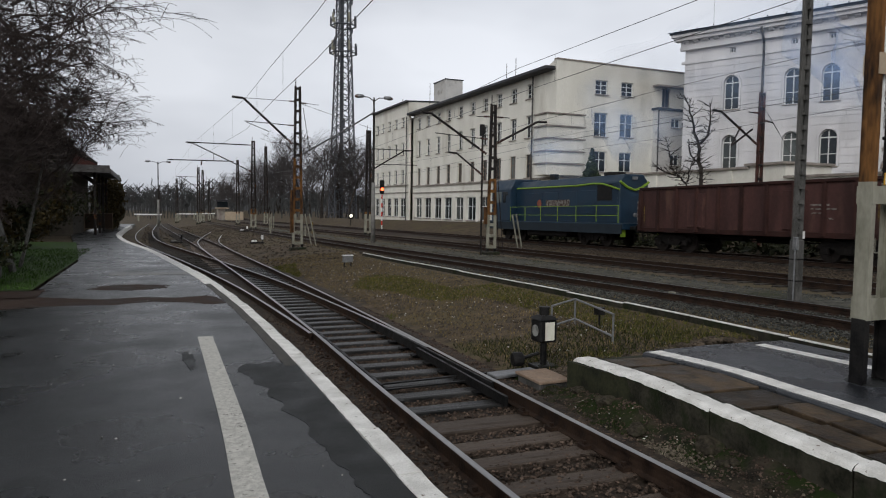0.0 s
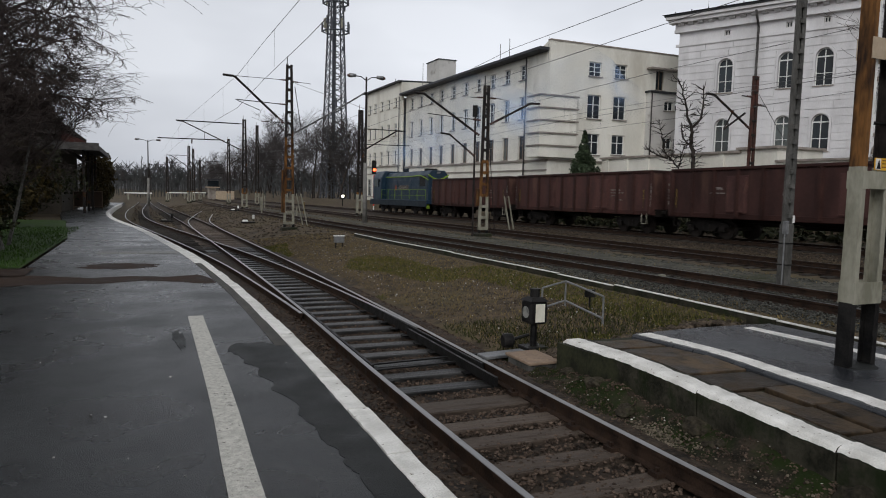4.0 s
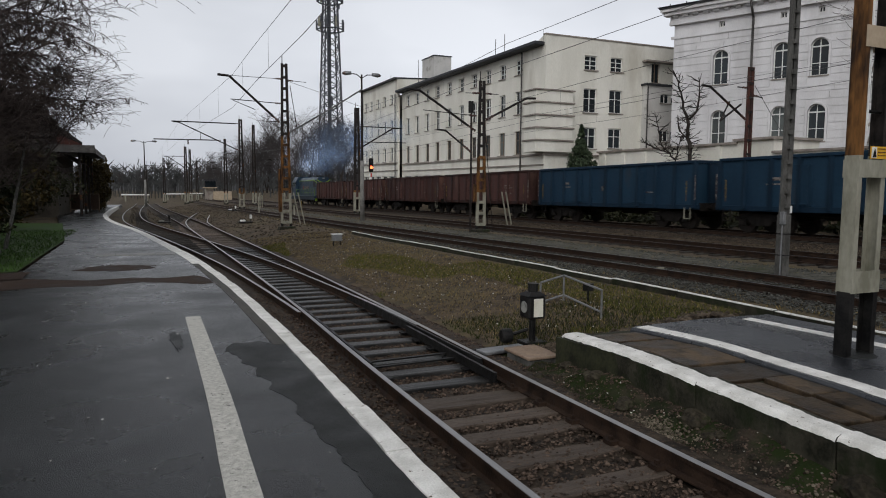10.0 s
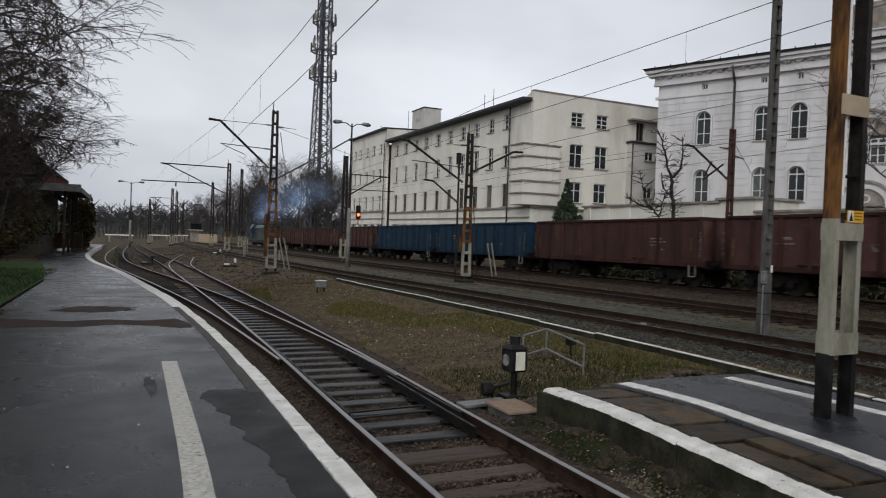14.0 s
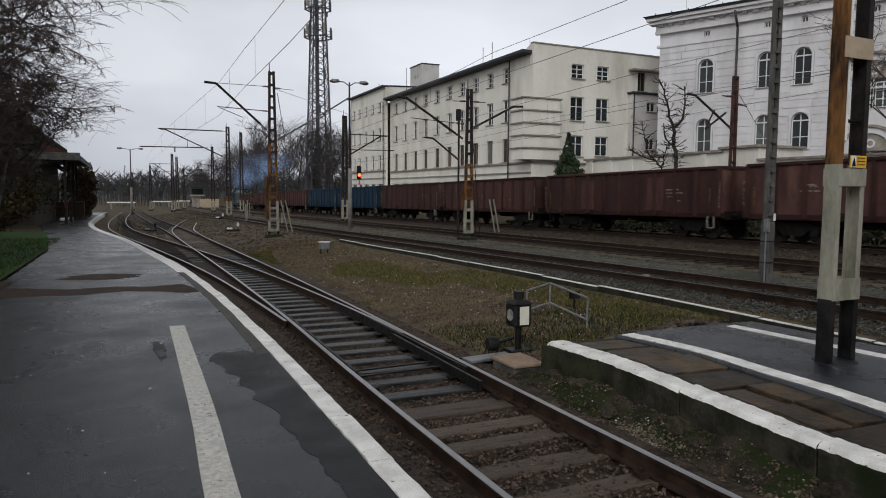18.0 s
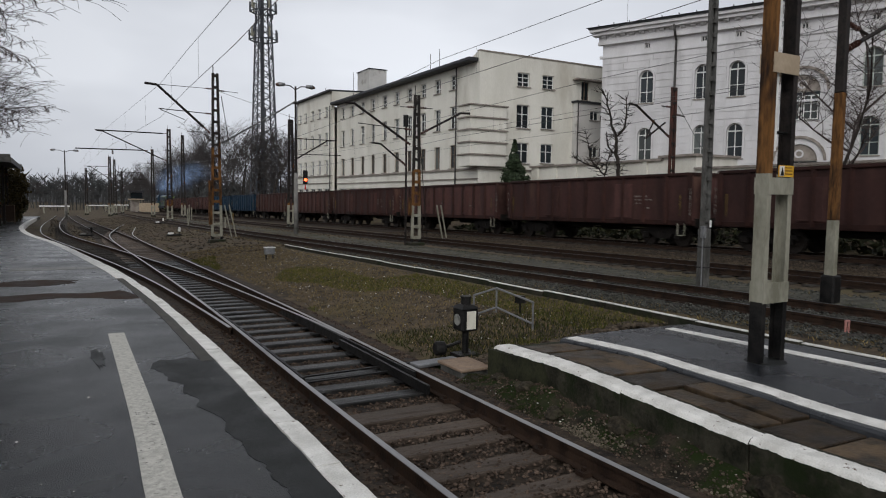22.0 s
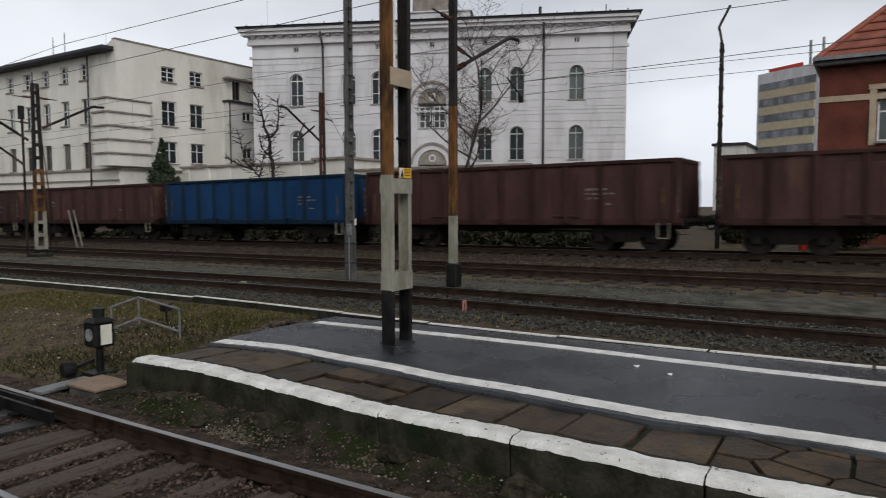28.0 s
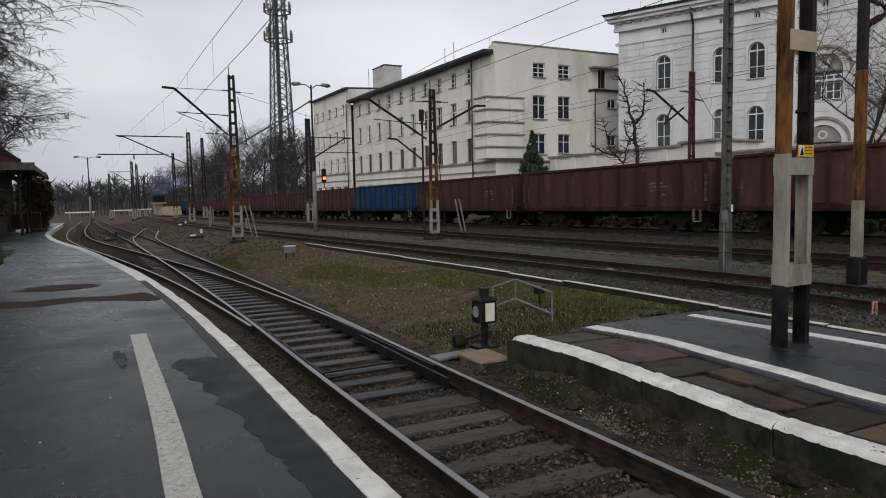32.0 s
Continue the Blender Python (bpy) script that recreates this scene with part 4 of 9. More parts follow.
# brown slabs between the kerb and the asphalt
bed_ = Build()
bed_.sweep([(5.5, yy, TOP2 + fall(yy) + settle(yy)) for yy in np.arange(-8, 7.3, 0.25)], [(-0.55, -0.4), (0.80, -0.4), (0.80, -0.07), (-0.55, -0.055)])
part("slab_bed", bed_, surf("dark_joint_soil", (0.012, 0.012, 0.008), (0.036, 0.038, 0.02), 4, (0.7, 0.9), 0, 0.6, 25), island_platform, "dark mossy soil in the joints")
y = 0.56
while y < 7.0:
    ln = rng.uniform(0.52, 0.64)
    for half in ((0, 1),) if rng.random() < 0.85 else ((0, 0.48), (0.52, 1)):
        sb = Build()
        j = [rng.uniform(-0.014, 0.014) for _ in range(8)]
        tl, tz = rng.uniform(-0.014, 0.014), rng.uniform(-0.010, 0.006)
        cor = []
        for (fx, fy), (ja, jb), up in zip(((0, 0), (1, 0), (1, 1), (0, 1)), ((j[0], j[1]), (j[2], j[3]), (j[4], j[5]), (j[6], j[7])), (0, -0.022, -0.022 + tl, tl)):
            yy = y + fy * (ln - 0.03) + jb
            xa, xb = mid(KERB2, yy) + 0.295, mid(LIP2, yy) - 0.012
            cor.append((xa + (xb - xa) * (half[fx]) + ja, yy, TOP2 + fall(yy) + settle(yy) - 0.010 + tz + up))
        # a slightly worn, dished face: four rim points round a sunken middle
        mx_ = (sum(c[0] for c in cor) / 4, sum(c[1] for c in cor) / 4, sum(c[2] for c in cor) / 4 - 0.004)
        sb.add([(c[0], c[1], c[2] - 0.09) for c in cor] + cor + [mx_], [(3, 2, 1, 0), (4, 5, 8), (5, 6, 8), (6, 7, 8), (7, 4, 8), (0, 1, 5, 4), (1, 2, 6, 5), (2, 3, 7, 6), (3, 0, 4, 7)])
        part("paving_slab", sb, SLAB, island_platform, bevel=0.008)
    y += ln + 0.012
# crazy paving beyond the slabs: cells cut by the bisectors of scattered seeds
def clip(poly, px, py, nx_, ny_):
    out = []
    for (ax, ay), (bx, by) in zip(poly, poly[1:] + poly[:1]):
        da, db = (ax - px) * nx_ + (ay - py) * ny_, (bx - px) * nx_ + (by - py) * ny_
        if da <= 0:
            out.append((ax, ay))
        if da * db < 0:
            f_ = da / (da - db)
            out.append((ax + (bx - ax) * f_, ay + (by - ay) * f_))
    return out


seeds = [(5.05 + 0.40 * (k % 3) + rng.uniform(-0.15, 0.15), 0.35 - 0.42 * (k // 3) + rng.uniform(-0.17, 0.17)) for k in range(27)]
for k, (sx, sy) in enumerate(seeds):
    cell = [(mid(KERB2, sy) + 0.285, -4.0), (5.715, -4.0), (5.715, 0.52), (mid(KERB2, sy) + 0.285, 0.52)]
    for q, (ox, oy) in enumerate(seeds):
        if q == k:
            continue
        d = math.hypot(ox - sx, oy - sy)
        if d < 1.8 and cell:
            ux, uy = (ox - sx) / d, (oy - sy) / d
            cell = clip(cell, (sx + ox) / 2 - ux * 0.018, (sy + oy) / 2 - uy * 0.018, ux, uy)
    if len(cell) < 3:
        continue
    zz = TOP2 + fall(sy) - 0.016 + rng.uniform(-0.01, 0.006)
    m_ = len(cell)
    fb = Build()
    fb.add([(x_, y_, zz - 0.08) for x_, y_ in cell] + [(x_, y_, zz) for x_, y_ in cell], [tuple(range(m_ - 1, -1, -1)), tuple(range(m_, 2 * m_))] + [(q, (q + 1) % m_, m_ + (q + 1) % m_, m_ + q) for q in range(m_)])
    part("flagstone", fb, SLAB, island_platform, "broken irregular flagstone")
# asphalt top with a raised, crumbling lip
ys_ = [*np.arange(-8, 7.0, 0.12), 7.0, 7.12]
cols_ = 10
vs, fs = [], []
for yy in ys_:
    lx = mid(LIP2, yy) + 0.018 * noise.noise((yy * 3.3, 2, 5)) + 0.012 * noise.noise((yy * 11, 4, 5))
    z = TOP2 + fall(yy)
    up = settle(yy) * 0.6
    vs += [(lx - 0.012, yy, z - 0.4), (lx - 0.012, yy, z - 0.085 + up), (lx, yy, z - 0.020 + up), (lx + 0.025, yy, z + 0.006 + up), (lx + 0.10, yy, z + 0.014 + up), (lx + 0.32, yy, z + 0.020 + up * 0.6), (7.3, yy, z + 0.030), (8.3, yy, z + 0.012), (8.64, yy, z), (8.64, yy, z - 0.4)]
m_ = len(ys_)
fs = [(i * cols_ + j, i * cols_ + j + 1, (i + 1) * cols_ + j + 1, (i + 1) * cols_ + j) for i in range(m_ - 1) for j in range(cols_ - 1)]
fs += [tuple(range(cols_)), tuple((m_ - 1) * cols_ + j for j in reversed(range(cols_)))]
asphalt2 = part("asphalt_top", Build().add(vs, fs), ASPHALT_FAR, island_platform, "wet blue-grey asphalt with a crumbling lip")
# the inner line runs along the lip and waves with it
vs, fs = [], []
yl = [*np.arange(-8, 7.0, 0.06), 7.06]
for yy in yl:
    lx = mid(LIP2, yy) + 0.055 + 0.05 * math.exp(-((yy - 2.0) / 1.2) ** 2) + 0.02 * noise.noise((yy * 1.3, 8, 1))
    z, up = TOP2 + fall(yy), settle(yy) * 0.6
    e0, e1 = 0.012 * noise.noise((yy * 9, 1, 1)) + rng.uniform(-0.005, 0.005), 0.012 * noise.noise((yy * 8, 6, 1)) + rng.uniform(-0.005, 0.005)
    vs += [(lx + e0, yy, z + 0.001 + up), (lx + 0.004 + e0, yy, z + 0.016 + up), (lx + 0.08, yy, z + 0.021 + up), (lx + 0.195 + e1, yy, z + 0.024 + up * 0.9), (lx + 0.198 + e1, yy, z + 0.010 + up * 0.8)]
fs = [(i * 5 + j, i * 5 + j + 1, i * 5 + 6 + j, i * 5 + 5 + j) for i in range(len(yl) - 1) for j in range(4)]
part("painted_line", Build().add(vs, fs), PAINT, island_platform, "worn white line along the asphalt lip")
part("painted_line", Build().sweep([(x + rng.uniform(-0.006, 0.006), yy, z) for x, yy, z in lay(glide([(7.85, -8, 0), (7.87, 0, 0), (8.02, 3.4, 0), (7.97, 6.92, 0)], 0.15), TOP2)], [(-0.09, 0.012), (0.09, 0.008), (0.09, 0.026), (-0.09, 0.026)]), PAINT, island_platform, "white painted line")
y = -7.0
while y < 31:                  # long white edge stones
    ln = min(rng.uniform(1.7, 2.3), 31 - y)
    if ln < 0.4:
        break
    y1 = y + ln - 0.02
    d = rng.uniform(-0.012, 0.012)
    xa, xb = mid(EDGE2, y) + d, mid(EDGE2, y1) + d
    eb = Build()
    eb.sweep([(xa, y, TOP2 + fall(y) + d), (xb, y1, TOP2 + fall(y1) + d)], [(-0.055, -0.22), (0.055, -0.22), (0.055, -0.005), (-0.055, -0.005)])
    stone_ = part("edge_stone", eb, KERB, island_platform, bevel=0.01)
    pe = Build()
    pe.sweep([(xa, y + 0.01, TOP2 + fall(y) + d), (xb, y1 - 0.01, TOP2 + fall(y1) + d)], [(-0.052, -0.03), (0.030, -0.004), (0.030, 0.003), (-0.052, 0.003)])
    part("edge_paint", pe, PAINT, stone_, "white painted top")
    y += ln

# uneven mossy soil heaped against the kerb, with rubble, moss and pebbles
def ditch_z(x, yy):
    k = max(0.0, min(1.0, (x - 4.12) / 0.75))
    heap = 0.15 * k * k + 0.10 * k
    if yy > 6.6:
        heap *= max(0.3, 1 - (yy - 6.6) * 0.6)
    return RAIL_TOP_1 + fall(yy) - 0.235 + heap + (0.07 * noise.noise((x * 2.2, yy * 1.6, 4)) + 0.045 * noise.noise((x * 6, yy * 5, 9)) + 0.015 * noise.noise((x * 15, yy * 13, 2))) * (0.3 + k)


ditch = Build()
dx_ = [4.12 + 0.075 * i for i in range(14)]
dy_ = [-8 + 0.14 * i for i in range(119)]
ditch.add([(x, yy, ditch_z(x, yy)) for yy in dy_ for x in dx_], [(j * 14 + i, j * 14 + i + 1, j * 14 + i + 15, j * 14 + i + 14) for j in range(118) for i in range(13)])
tagged(part("ditch_soil", ditch, surf("mossy_soil", (0.010, 0.009, 0.006), (0.048, 0.038, 0.027), 4.5, (0.85, 0.95), 0, 1.0, 34, stain=(0.013, 0.022, 0.004), stain_scale=1.6, stain_at=0.48, stain_soft=0.12), None, "dark mossy soil between rail and kerb", smooth=True), "", "soil", "", "structure")
rng2 = np.random.default_rng(77)
BIG_LUMPS = [(4.84, 6.25, 0.13), (4.83, 4.70, 0.15), (4.76, 4.35, 0.08), (4.76, 3.05, 0.14), (4.66, 1.80, 0.17), (4.70, 5.55, 0.09), (4.62, 0.9, 0.13), (4.90, 6.9, 0.10)]
for i in range(34):
    if i < len(BIG_LUMPS):
        xx, yy, s_ = BIG_LUMPS[i]
    else:
        xx, yy, s_ = rng2.uniform(4.30, 4.80), rng2.uniform(-1.5, 7.4), rng2.uniform(0.025, 0.075)
    bm_r = bmesh.new()
    bmesh.ops.create_icosphere(bm_r, subdivisions=3, radius=1.0)
    sx_, sy_, sz_ = rng2.uniform(0.75, 1.0), rng2.uniform(0.9, 1.3), rng2.uniform(0.55, 0.75)
    for v in bm_r.verts:
        d = v.co.normalized()
        k = 1 + 0.45 * noise.noise(d * 1.4 + Vector((i * 3.7, 0, 0))) + 0.18 * noise.noise(d * 4.5 + Vector((0, i, 0)))
        v.co = Vector((d[0] * sx_, d[1] * sy_, d[2] * sz_)) * (k * s_)
    me = bpy.data.meshes.new("rubble_stone")
    bm_r.to_mesh(me)
    bm_r.free()
    me.materials.append(RUBBLE)
    ob = new("rubble_stone", me)
    ob.matrix_basis = pose(xx, yy, ditch_z(xx, yy) + s_ * 0.02)
    tagged(ob, "mossy lump of earth and broken concrete by the kerb", "rubble", "rubble by the kerb")


def in_ditch(r):
    x, yy = r.uniform(4.2, 4.98), r.uniform(-1.5, 8)
    return (x, yy, ditch_z(x, yy) + r.uniform(-0.004, 0.006))


stuff("ditch_stones", stones(9000, in_ditch, 0.013, np.random.default_rng(41)), STONE, "small brown stones in the ditch by the kerb", "stones")
stuff("ditch_pebbles", stones(240, in_ditch, 0.012, np.random.default_rng(42)), PEBBLE, "pale pebbles in the ditch by the kerb", "stones")


def mound(r):
    x, yy = r.uniform(5.1, 9.0), r.uniform(7.8, 34)
    return (x, yy, ground_z(x, yy) + 0.004)


stuff("mound_gravel", stones(14000, mound, 0.018, np.random.default_rng(43)), MUD_GRAVEL, "fine brown gravel on the mound between the tracks", "gravel")
stuff("mound_pebbles", stones(800, mound, 0.020, np.random.default_rng(44)), PEBBLE, "scattered pale stones on the gravel mound", "stones")


def green(r):
    while True:
        x, yy = r.uniform(4.8, 9.0), r.uniform(7.7, 30)
        if yy < 7.9 and x > 5:
            continue
        if noise.noise((x * 0.5, yy * 0.28, 11)) > 0.22 or (x > 7.9 - 0.02 * yy and yy < 17):
            return (x, yy, ground_z(x, yy) - 0.005)


stuff("mound_grass", blades(17000, green, 0.075, np.random.default_rng(45), 0.007), GRASS, "short thin wet grass on the mound", "grass")
stuff("mound_dry_grass", blades(20000, mound, 0.055, np.random.default_rng(46), 0.006), DRY_GRASS, "short dead grass on the mound", "grass")

# dark rank weeds on the mound beside the platform's end
stuff("mound_weeds", blades(6500, lambda r: ((xx := r.uniform(4.95, 8.6)), (yy := 7.75 + 3.2 * r.random() ** 1.6 - 0.25 * (xx - 5)), ground_z(xx, max(yy, 7.62)) - 0.005), 0.085, np.random.default_rng(67), 0.008), island("dark_weed", (0.014, 0.019, 0.005), (0.050, 0.056, 0.016), 0.8), "dark rank weeds at the platform's end", "grass")


def ditch_green(r):
    yy = r.uniform(-1.5, 8.6)
    x = r.uniform(4.3, 4.95)
    return (x, yy, ditch_z(x, yy) - 0.005)


stuff("ditch_grass", blades(16000, lambda r: next(p for p in iter(lambda: ditch_green(r), None) if noise.noise((p[0] * 2, p[1] * 1.1, 5)) > 0.02), 0.03, np.random.default_rng(47), 0.005), surf("moss", (0.011, 0.017, 0.004), (0.030, 0.043, 0.011), 6, (0.7, 0.9), 0, 0, 40), "mossy green weeds in the ditch", "grass")


def far_verge(r):
    yy = r.uniform(4, 60)
    x = r.uniform(13.3, 15.6) if r.random() < 0.6 else r.uniform(8.9, 10.2) + 0.5
    return (x, yy, ground_z(x, yy))


stuff("verge_grass", blades(9000, far_verge, 0.07, np.random.default_rng(48), 0.01), DRY_GRASS, "sparse dead grass between the far tracks", "grass")
stuff("verge_pebbles", stones(300, far_verge, 0.03, np.random.default_rng(49)), PEBBLE, "pale stones between the far tracks", "stones")

# grey gravel spread between the far tracks
gx2, gy2 = [13.55, 13.9, 14.3, 14.7, 15.1, 15.45], [-30 + 1.2 * i for i in range(110)]
strip_ = Build().add([(x, yy, ground_z(x, yy) + 0.03 * math.sin(math.pi * (x - 13.5) / 2.0) + 0.012) for yy in gy2 for x in gx2], [(j * 6 + i, j * 6 + i + 1, j * 6 + i + 7, j * 6 + i + 6) for j in range(109) for i in range(5)])
tagged(part("gravel_strip", strip_, surf("grey_green_gravel", (0.034, 0.033, 0.026), (0.112, 0.106, 0.085), 3, (0.8, 0.95), 0, 1.0, 24, stain=(0.032, 0.036, 0.014), stain_scale=0.7, stain_at=0.53, stain_soft=0.15), None, "grey-green gravel between the far tracks", smooth=True), "", "gravel", "", "structure")
stuff("yard_gravel", stones(9000, lambda r: ((xx := r.uniform(13.5, 15.5)), (yy := 2 + 32 * r.random() ** 1.5), ground_z(xx, yy) + 0.03), 0.028, np.random.default_rng(65), 0.6), STONE_GREY, "loose grey stones between the far tracks", "gravel")
stuff("train_track_gravel", stones(9000, lambda r: ((xx := r.uniform(18.6, 22.6)), (yy := 2 + 42 * r.random()), ground_z(xx, yy) + 0.045), 0.032, np.random.default_rng(66), 0.6), MUD_GRAVEL, "loose brown gravel before the goods train", "gravel")

# grass plot beside the platform
lawn = Build()
lawn.add([(-2.26, 16.4, fall(16.4) + 0.03), (-2.26, 27, fall(27) + 0.03), (-3.6, 42, fall(42) + 0.03), (-7.5, 42, fall(42) + 0.12), (-7.5, 16.4, fall(16.4) + 0.12)], [(0, 1, 2, 3, 4)])
tagged(part("lawn", lawn, surf("lawn_soil", (0.022, 0.045, 0.008), (0.045, 0.085, 0.016), 2, (0.7, 0.9), 0, 0.6, 20), None, "small plot of wet green grass by the platform"), "", "lawn", "", "structure")
stuff("lawn_grass", blades(9000, lambda r: (r.uniform(-7, -2.3), (yy := r.uniform(16.5, 34)), fall(yy) + 0.04), 0.08, np.random.default_rng(50), 0.012), island("lawn_green", (0.022, 0.050, 0.008), (0.050, 0.100, 0.018), 0.7), "wet green grass of the plot", "grass")
bedb = Build()
bedb.add([(-2.0, 15.1, fall(15) + 0.02), (-2.0, 16.4, fall(16) + 0.02), (-9, 16.4, fall(16) + 0.05), (-9, 15.1, fall(15) + 0.05)], [(0, 1, 2, 3)])
tagged(part("flower_bed", bedb, MATS["brown_mud"], None, "bare reddish soil bed by the grass"), "", "soil", "", "structure")

stuff("platform_end_rubble", stones(900, lambda r: ((xx := r.uniform(5.2, 8.6)), (yy := r.uniform(7.3, 8.3)), ground_z(xx, yy) + max(0, 0.22 - 0.25 * (yy - 7.3)) * (0.6 + 0.4 * math.sin(xx * 5)) + r.uniform(0, 0.03)), 0.06, np.random.default_rng(61), 0.6), MUD_GRAVEL, "dark broken asphalt and soil at the platform's end", "rubble")
stuff("far_yard_gravel", stones(9000, lambda r: ((xx := r.uniform(-0.5, 16)), (yy := r.uniform(30, 120)), ground_z(xx, yy) + 0.02), 0.07, np.random.default_rng(62), 0.5), MUD_GRAVEL, "dark gravel and clods across the distant yard", "gravel")

# pale gravel spilt in the ditch, scraps on the asphalt
for cx, cy, rx_, ry_, n_ in ((4.50, 4.9, 0.24, 0.5, 620), (4.50, 3.3, 0.24, 0.5, 150), (4.62, 1.2, 0.22, 0.7, 150)):
    stuff("spilt_gravel", stones(n_, lambda r: ((xx := cx + rx_ * r.normal() * 0.5), (yy := cy + ry_ * r.normal() * 0.5), ditch_z(max(4.15, xx), yy) + 0.006), 0.017, np.random.default_rng(int(cy * 10)), 0.7), TAN_GRAVEL, "pale tan gravel spilt by the kerb", "gravel")
for x_, y_, s_ in ((7.23, 1.34, 0.04), (7.42, 1.74, 0.05)):
    sc_ = Build()
    zz = TOP2 + fall(y_) + 0.028
    sc_.add([(x_ - s_, y_ - s_ * 0.5, zz), (x_ + s_ * 0.8, y_ - s_ * 0.6, zz + 0.006), (x_ + s_, y_ + s_ * 0.5, zz + 0.002), (x_ - s_ * 0.6, y_ + s_ * 0.7, zz + 0.01), (x_, y_, zz + 0.016)], [(0, 1, 4), (1, 2, 4), (2, 3, 4), (3, 0, 4), (3, 2, 1, 0)])
    tagged(part("paper_scrap", sc_, PAINT, None, "small crumpled white scrap lying on wet asphalt"), "", "litter", "scraps on the asphalt")

# ---------------------------------------------------------------- buildings
def facade(b, origin, n, z0, z1, width, holes, depth=0.35):
    """A wall panel with openings. n: outward (x, y); holes: (u0, u1, v0, v1, arched); u runs from the origin along n turned by 90 degrees."""
    u = (n[1], -n[0])
    ox, oy = origin

    def p(a, v, d=0.0):
        return (ox + u[0] * a - n[0] * d, oy + u[1] * a - n[1] * d, v)

    us = sorted({0.0, width, *(h[0] for h in holes), *(h[1] for h in holes)})
    zs = sorted({z0, z1, *(h[2] for h in holes), *(h[3] for h in holes)})
    for a0, a1 in zip(us, us[1:]):
        for v0, v1 in zip(zs, zs[1:]):
            c, m = (a0 + a1) / 2, (v0 + v1) / 2
            if any(h[0] < c < h[1] and h[2] < m < h[3] for h in holes):
                continue
            b.add([p(a0, v0), p(a1, v0), p(a1, v1), p(a0, v1)], [(0, 1, 2, 3)])
            b.add([p(a0, v0, depth), p(a1, v0, depth), p(a1, v1, depth), p(a0, v1, depth)], [(3, 2, 1, 0)])
    for h in holes:
        a0, a1, v0, v1 = h[:4]
        arch = len(h) > 4 and h[4]
        spring = v1 - (a1 - a0) / 2 if arch else v1
        rim = [(a0, v0), (a1, v0), (a1, spring)]
        if arch:
            r, c = (a1 - a0) / 2, (a0 + a1) / 2
            arc = [(c + r * math.cos(math.pi * k / 12), spring + r * math.sin(math.pi * k / 12)) for k in range(13)]
            rim += arc[1:-1]
            for half, corner in ((arc[:7], (a1, v1)), (arc[6:], (a0, v1))):
                for q, w in zip(half, half[1:]):
                    b.add([p(*q), p(*w), p(*corner)], [(0, 1, 2)])
        rim.append((a0, spring))
        for q, w in zip(rim, rim[1:] + rim[:1]):
            b.add([p(*q), p(*w), p(*w, depth), p(*q, depth)], [(0, 1, 2, 3)])
    for q, w in (((0, z0), (width, z0)), ((width, z0), (width, z1)), ((width, z1), (0, z1)), ((0, z1), (0, z0))):
        b.add([p(*q), p(*w), p(*w, depth), p(*q, depth)], [(3, 2, 1, 0)])


WINDOWS = {}


def window_meshes(w, h, style, frame_mat, pane_mat):
    key = (round(w, 2), round(h, 2), style, frame_mat.name, pane_mat.name)
    if key in WINDOWS:
        return WINDOWS[key]
    f, g = Build(), Build()
    t = 0.075
    if style == "arch":
        r, s = w / 2, h - w / 2
        arc = [(r * math.cos(math.pi * k / 12), s + r * math.sin(math.pi * k / 12)) for k in range(13)]
        outer = [(-r, 0), (r, 0)] + arc
        inner = [((-r + t), t), (r - t, t)] + [((r - t) * math.cos(math.pi * k / 12), s + (r - t) * math.sin(math.pi * k / 12)) for k in range(13)]
        k = len(outer)
        vs = [(x, 0, z) for x, z in outer] + [(x, 0, z) for x, z in inner] + [(x, -0.06, z) for x, z in inner]
        f.add(vs, [(i, (i + 1) % k, k + (i + 1) % k, k + i) for i in range(k)] + [(k + i, k + (i + 1) % k, 2 * k + (i + 1) % k, 2 * k + i) for i in range(k)])
        bars = Build()
        bars.span((-0.035, -0.05, t), (0.035, 0.012, h - t))
        bars.span((-r + t, -0.05, s - 0.05), (r - t, 0.02, s + 0.05))
        bars.span((-r + t, -0.05, s * 0.42), (r - t, 0.008, s * 0.42 + 0.05))
        f.add(bars.v, bars.f)
        g.add([(x, -0.04, z) for x, z in inner], [tuple(range(k))])
    else:
        xs = [-w / 2, -w / 2 + t, -0.045, 0.045, w / 2 - t, w / 2]
        cuts = {"cross": [h * 0.60], "grille": [h / 3, h * 2 / 3], "plain": []}[style]
        zs = [0.0, t] + [e for c in cuts for e in (c - 0.03, c + 0.03)] + [h - t, h]
        holes = {(i, j) for i in (1, 3) for j in range(1, len(zs) - 1, 2)}
        nx, nz = len(xs), len(zs)
        vs = [(x, d, z) for d in (0.0, -0.06) for z in zs for x in xs]
        fs, k = [], nx * nz
        for j in range(nz - 1):
            for i in range(nx - 1):
                q = (j * nx + i, j * nx + i + 1, (j + 1) * nx + i + 1, (j + 1) * nx + i)
                if (i, j) in holes:
                    fs += [(a, c, c + k, a + k) for a, c in zip(q, q[1:] + q[:1])]
                else:
                    fs.append(q)
        f.add(vs, fs)
        g.span((-w / 2 + t, -0.052, t), (w / 2 - t, -0.036, h - t))
    sill = Build().span((-w / 2 - 0.10, -0.05, -0.09), (w / 2 + 0.10, 0.30, 0.0))
    WINDOWS[key] = (f.mesh("window", frame_mat), g.mesh("pane", pane_mat), sill.mesh("sill", TRIM_STONE))
    return WINDOWS[key]


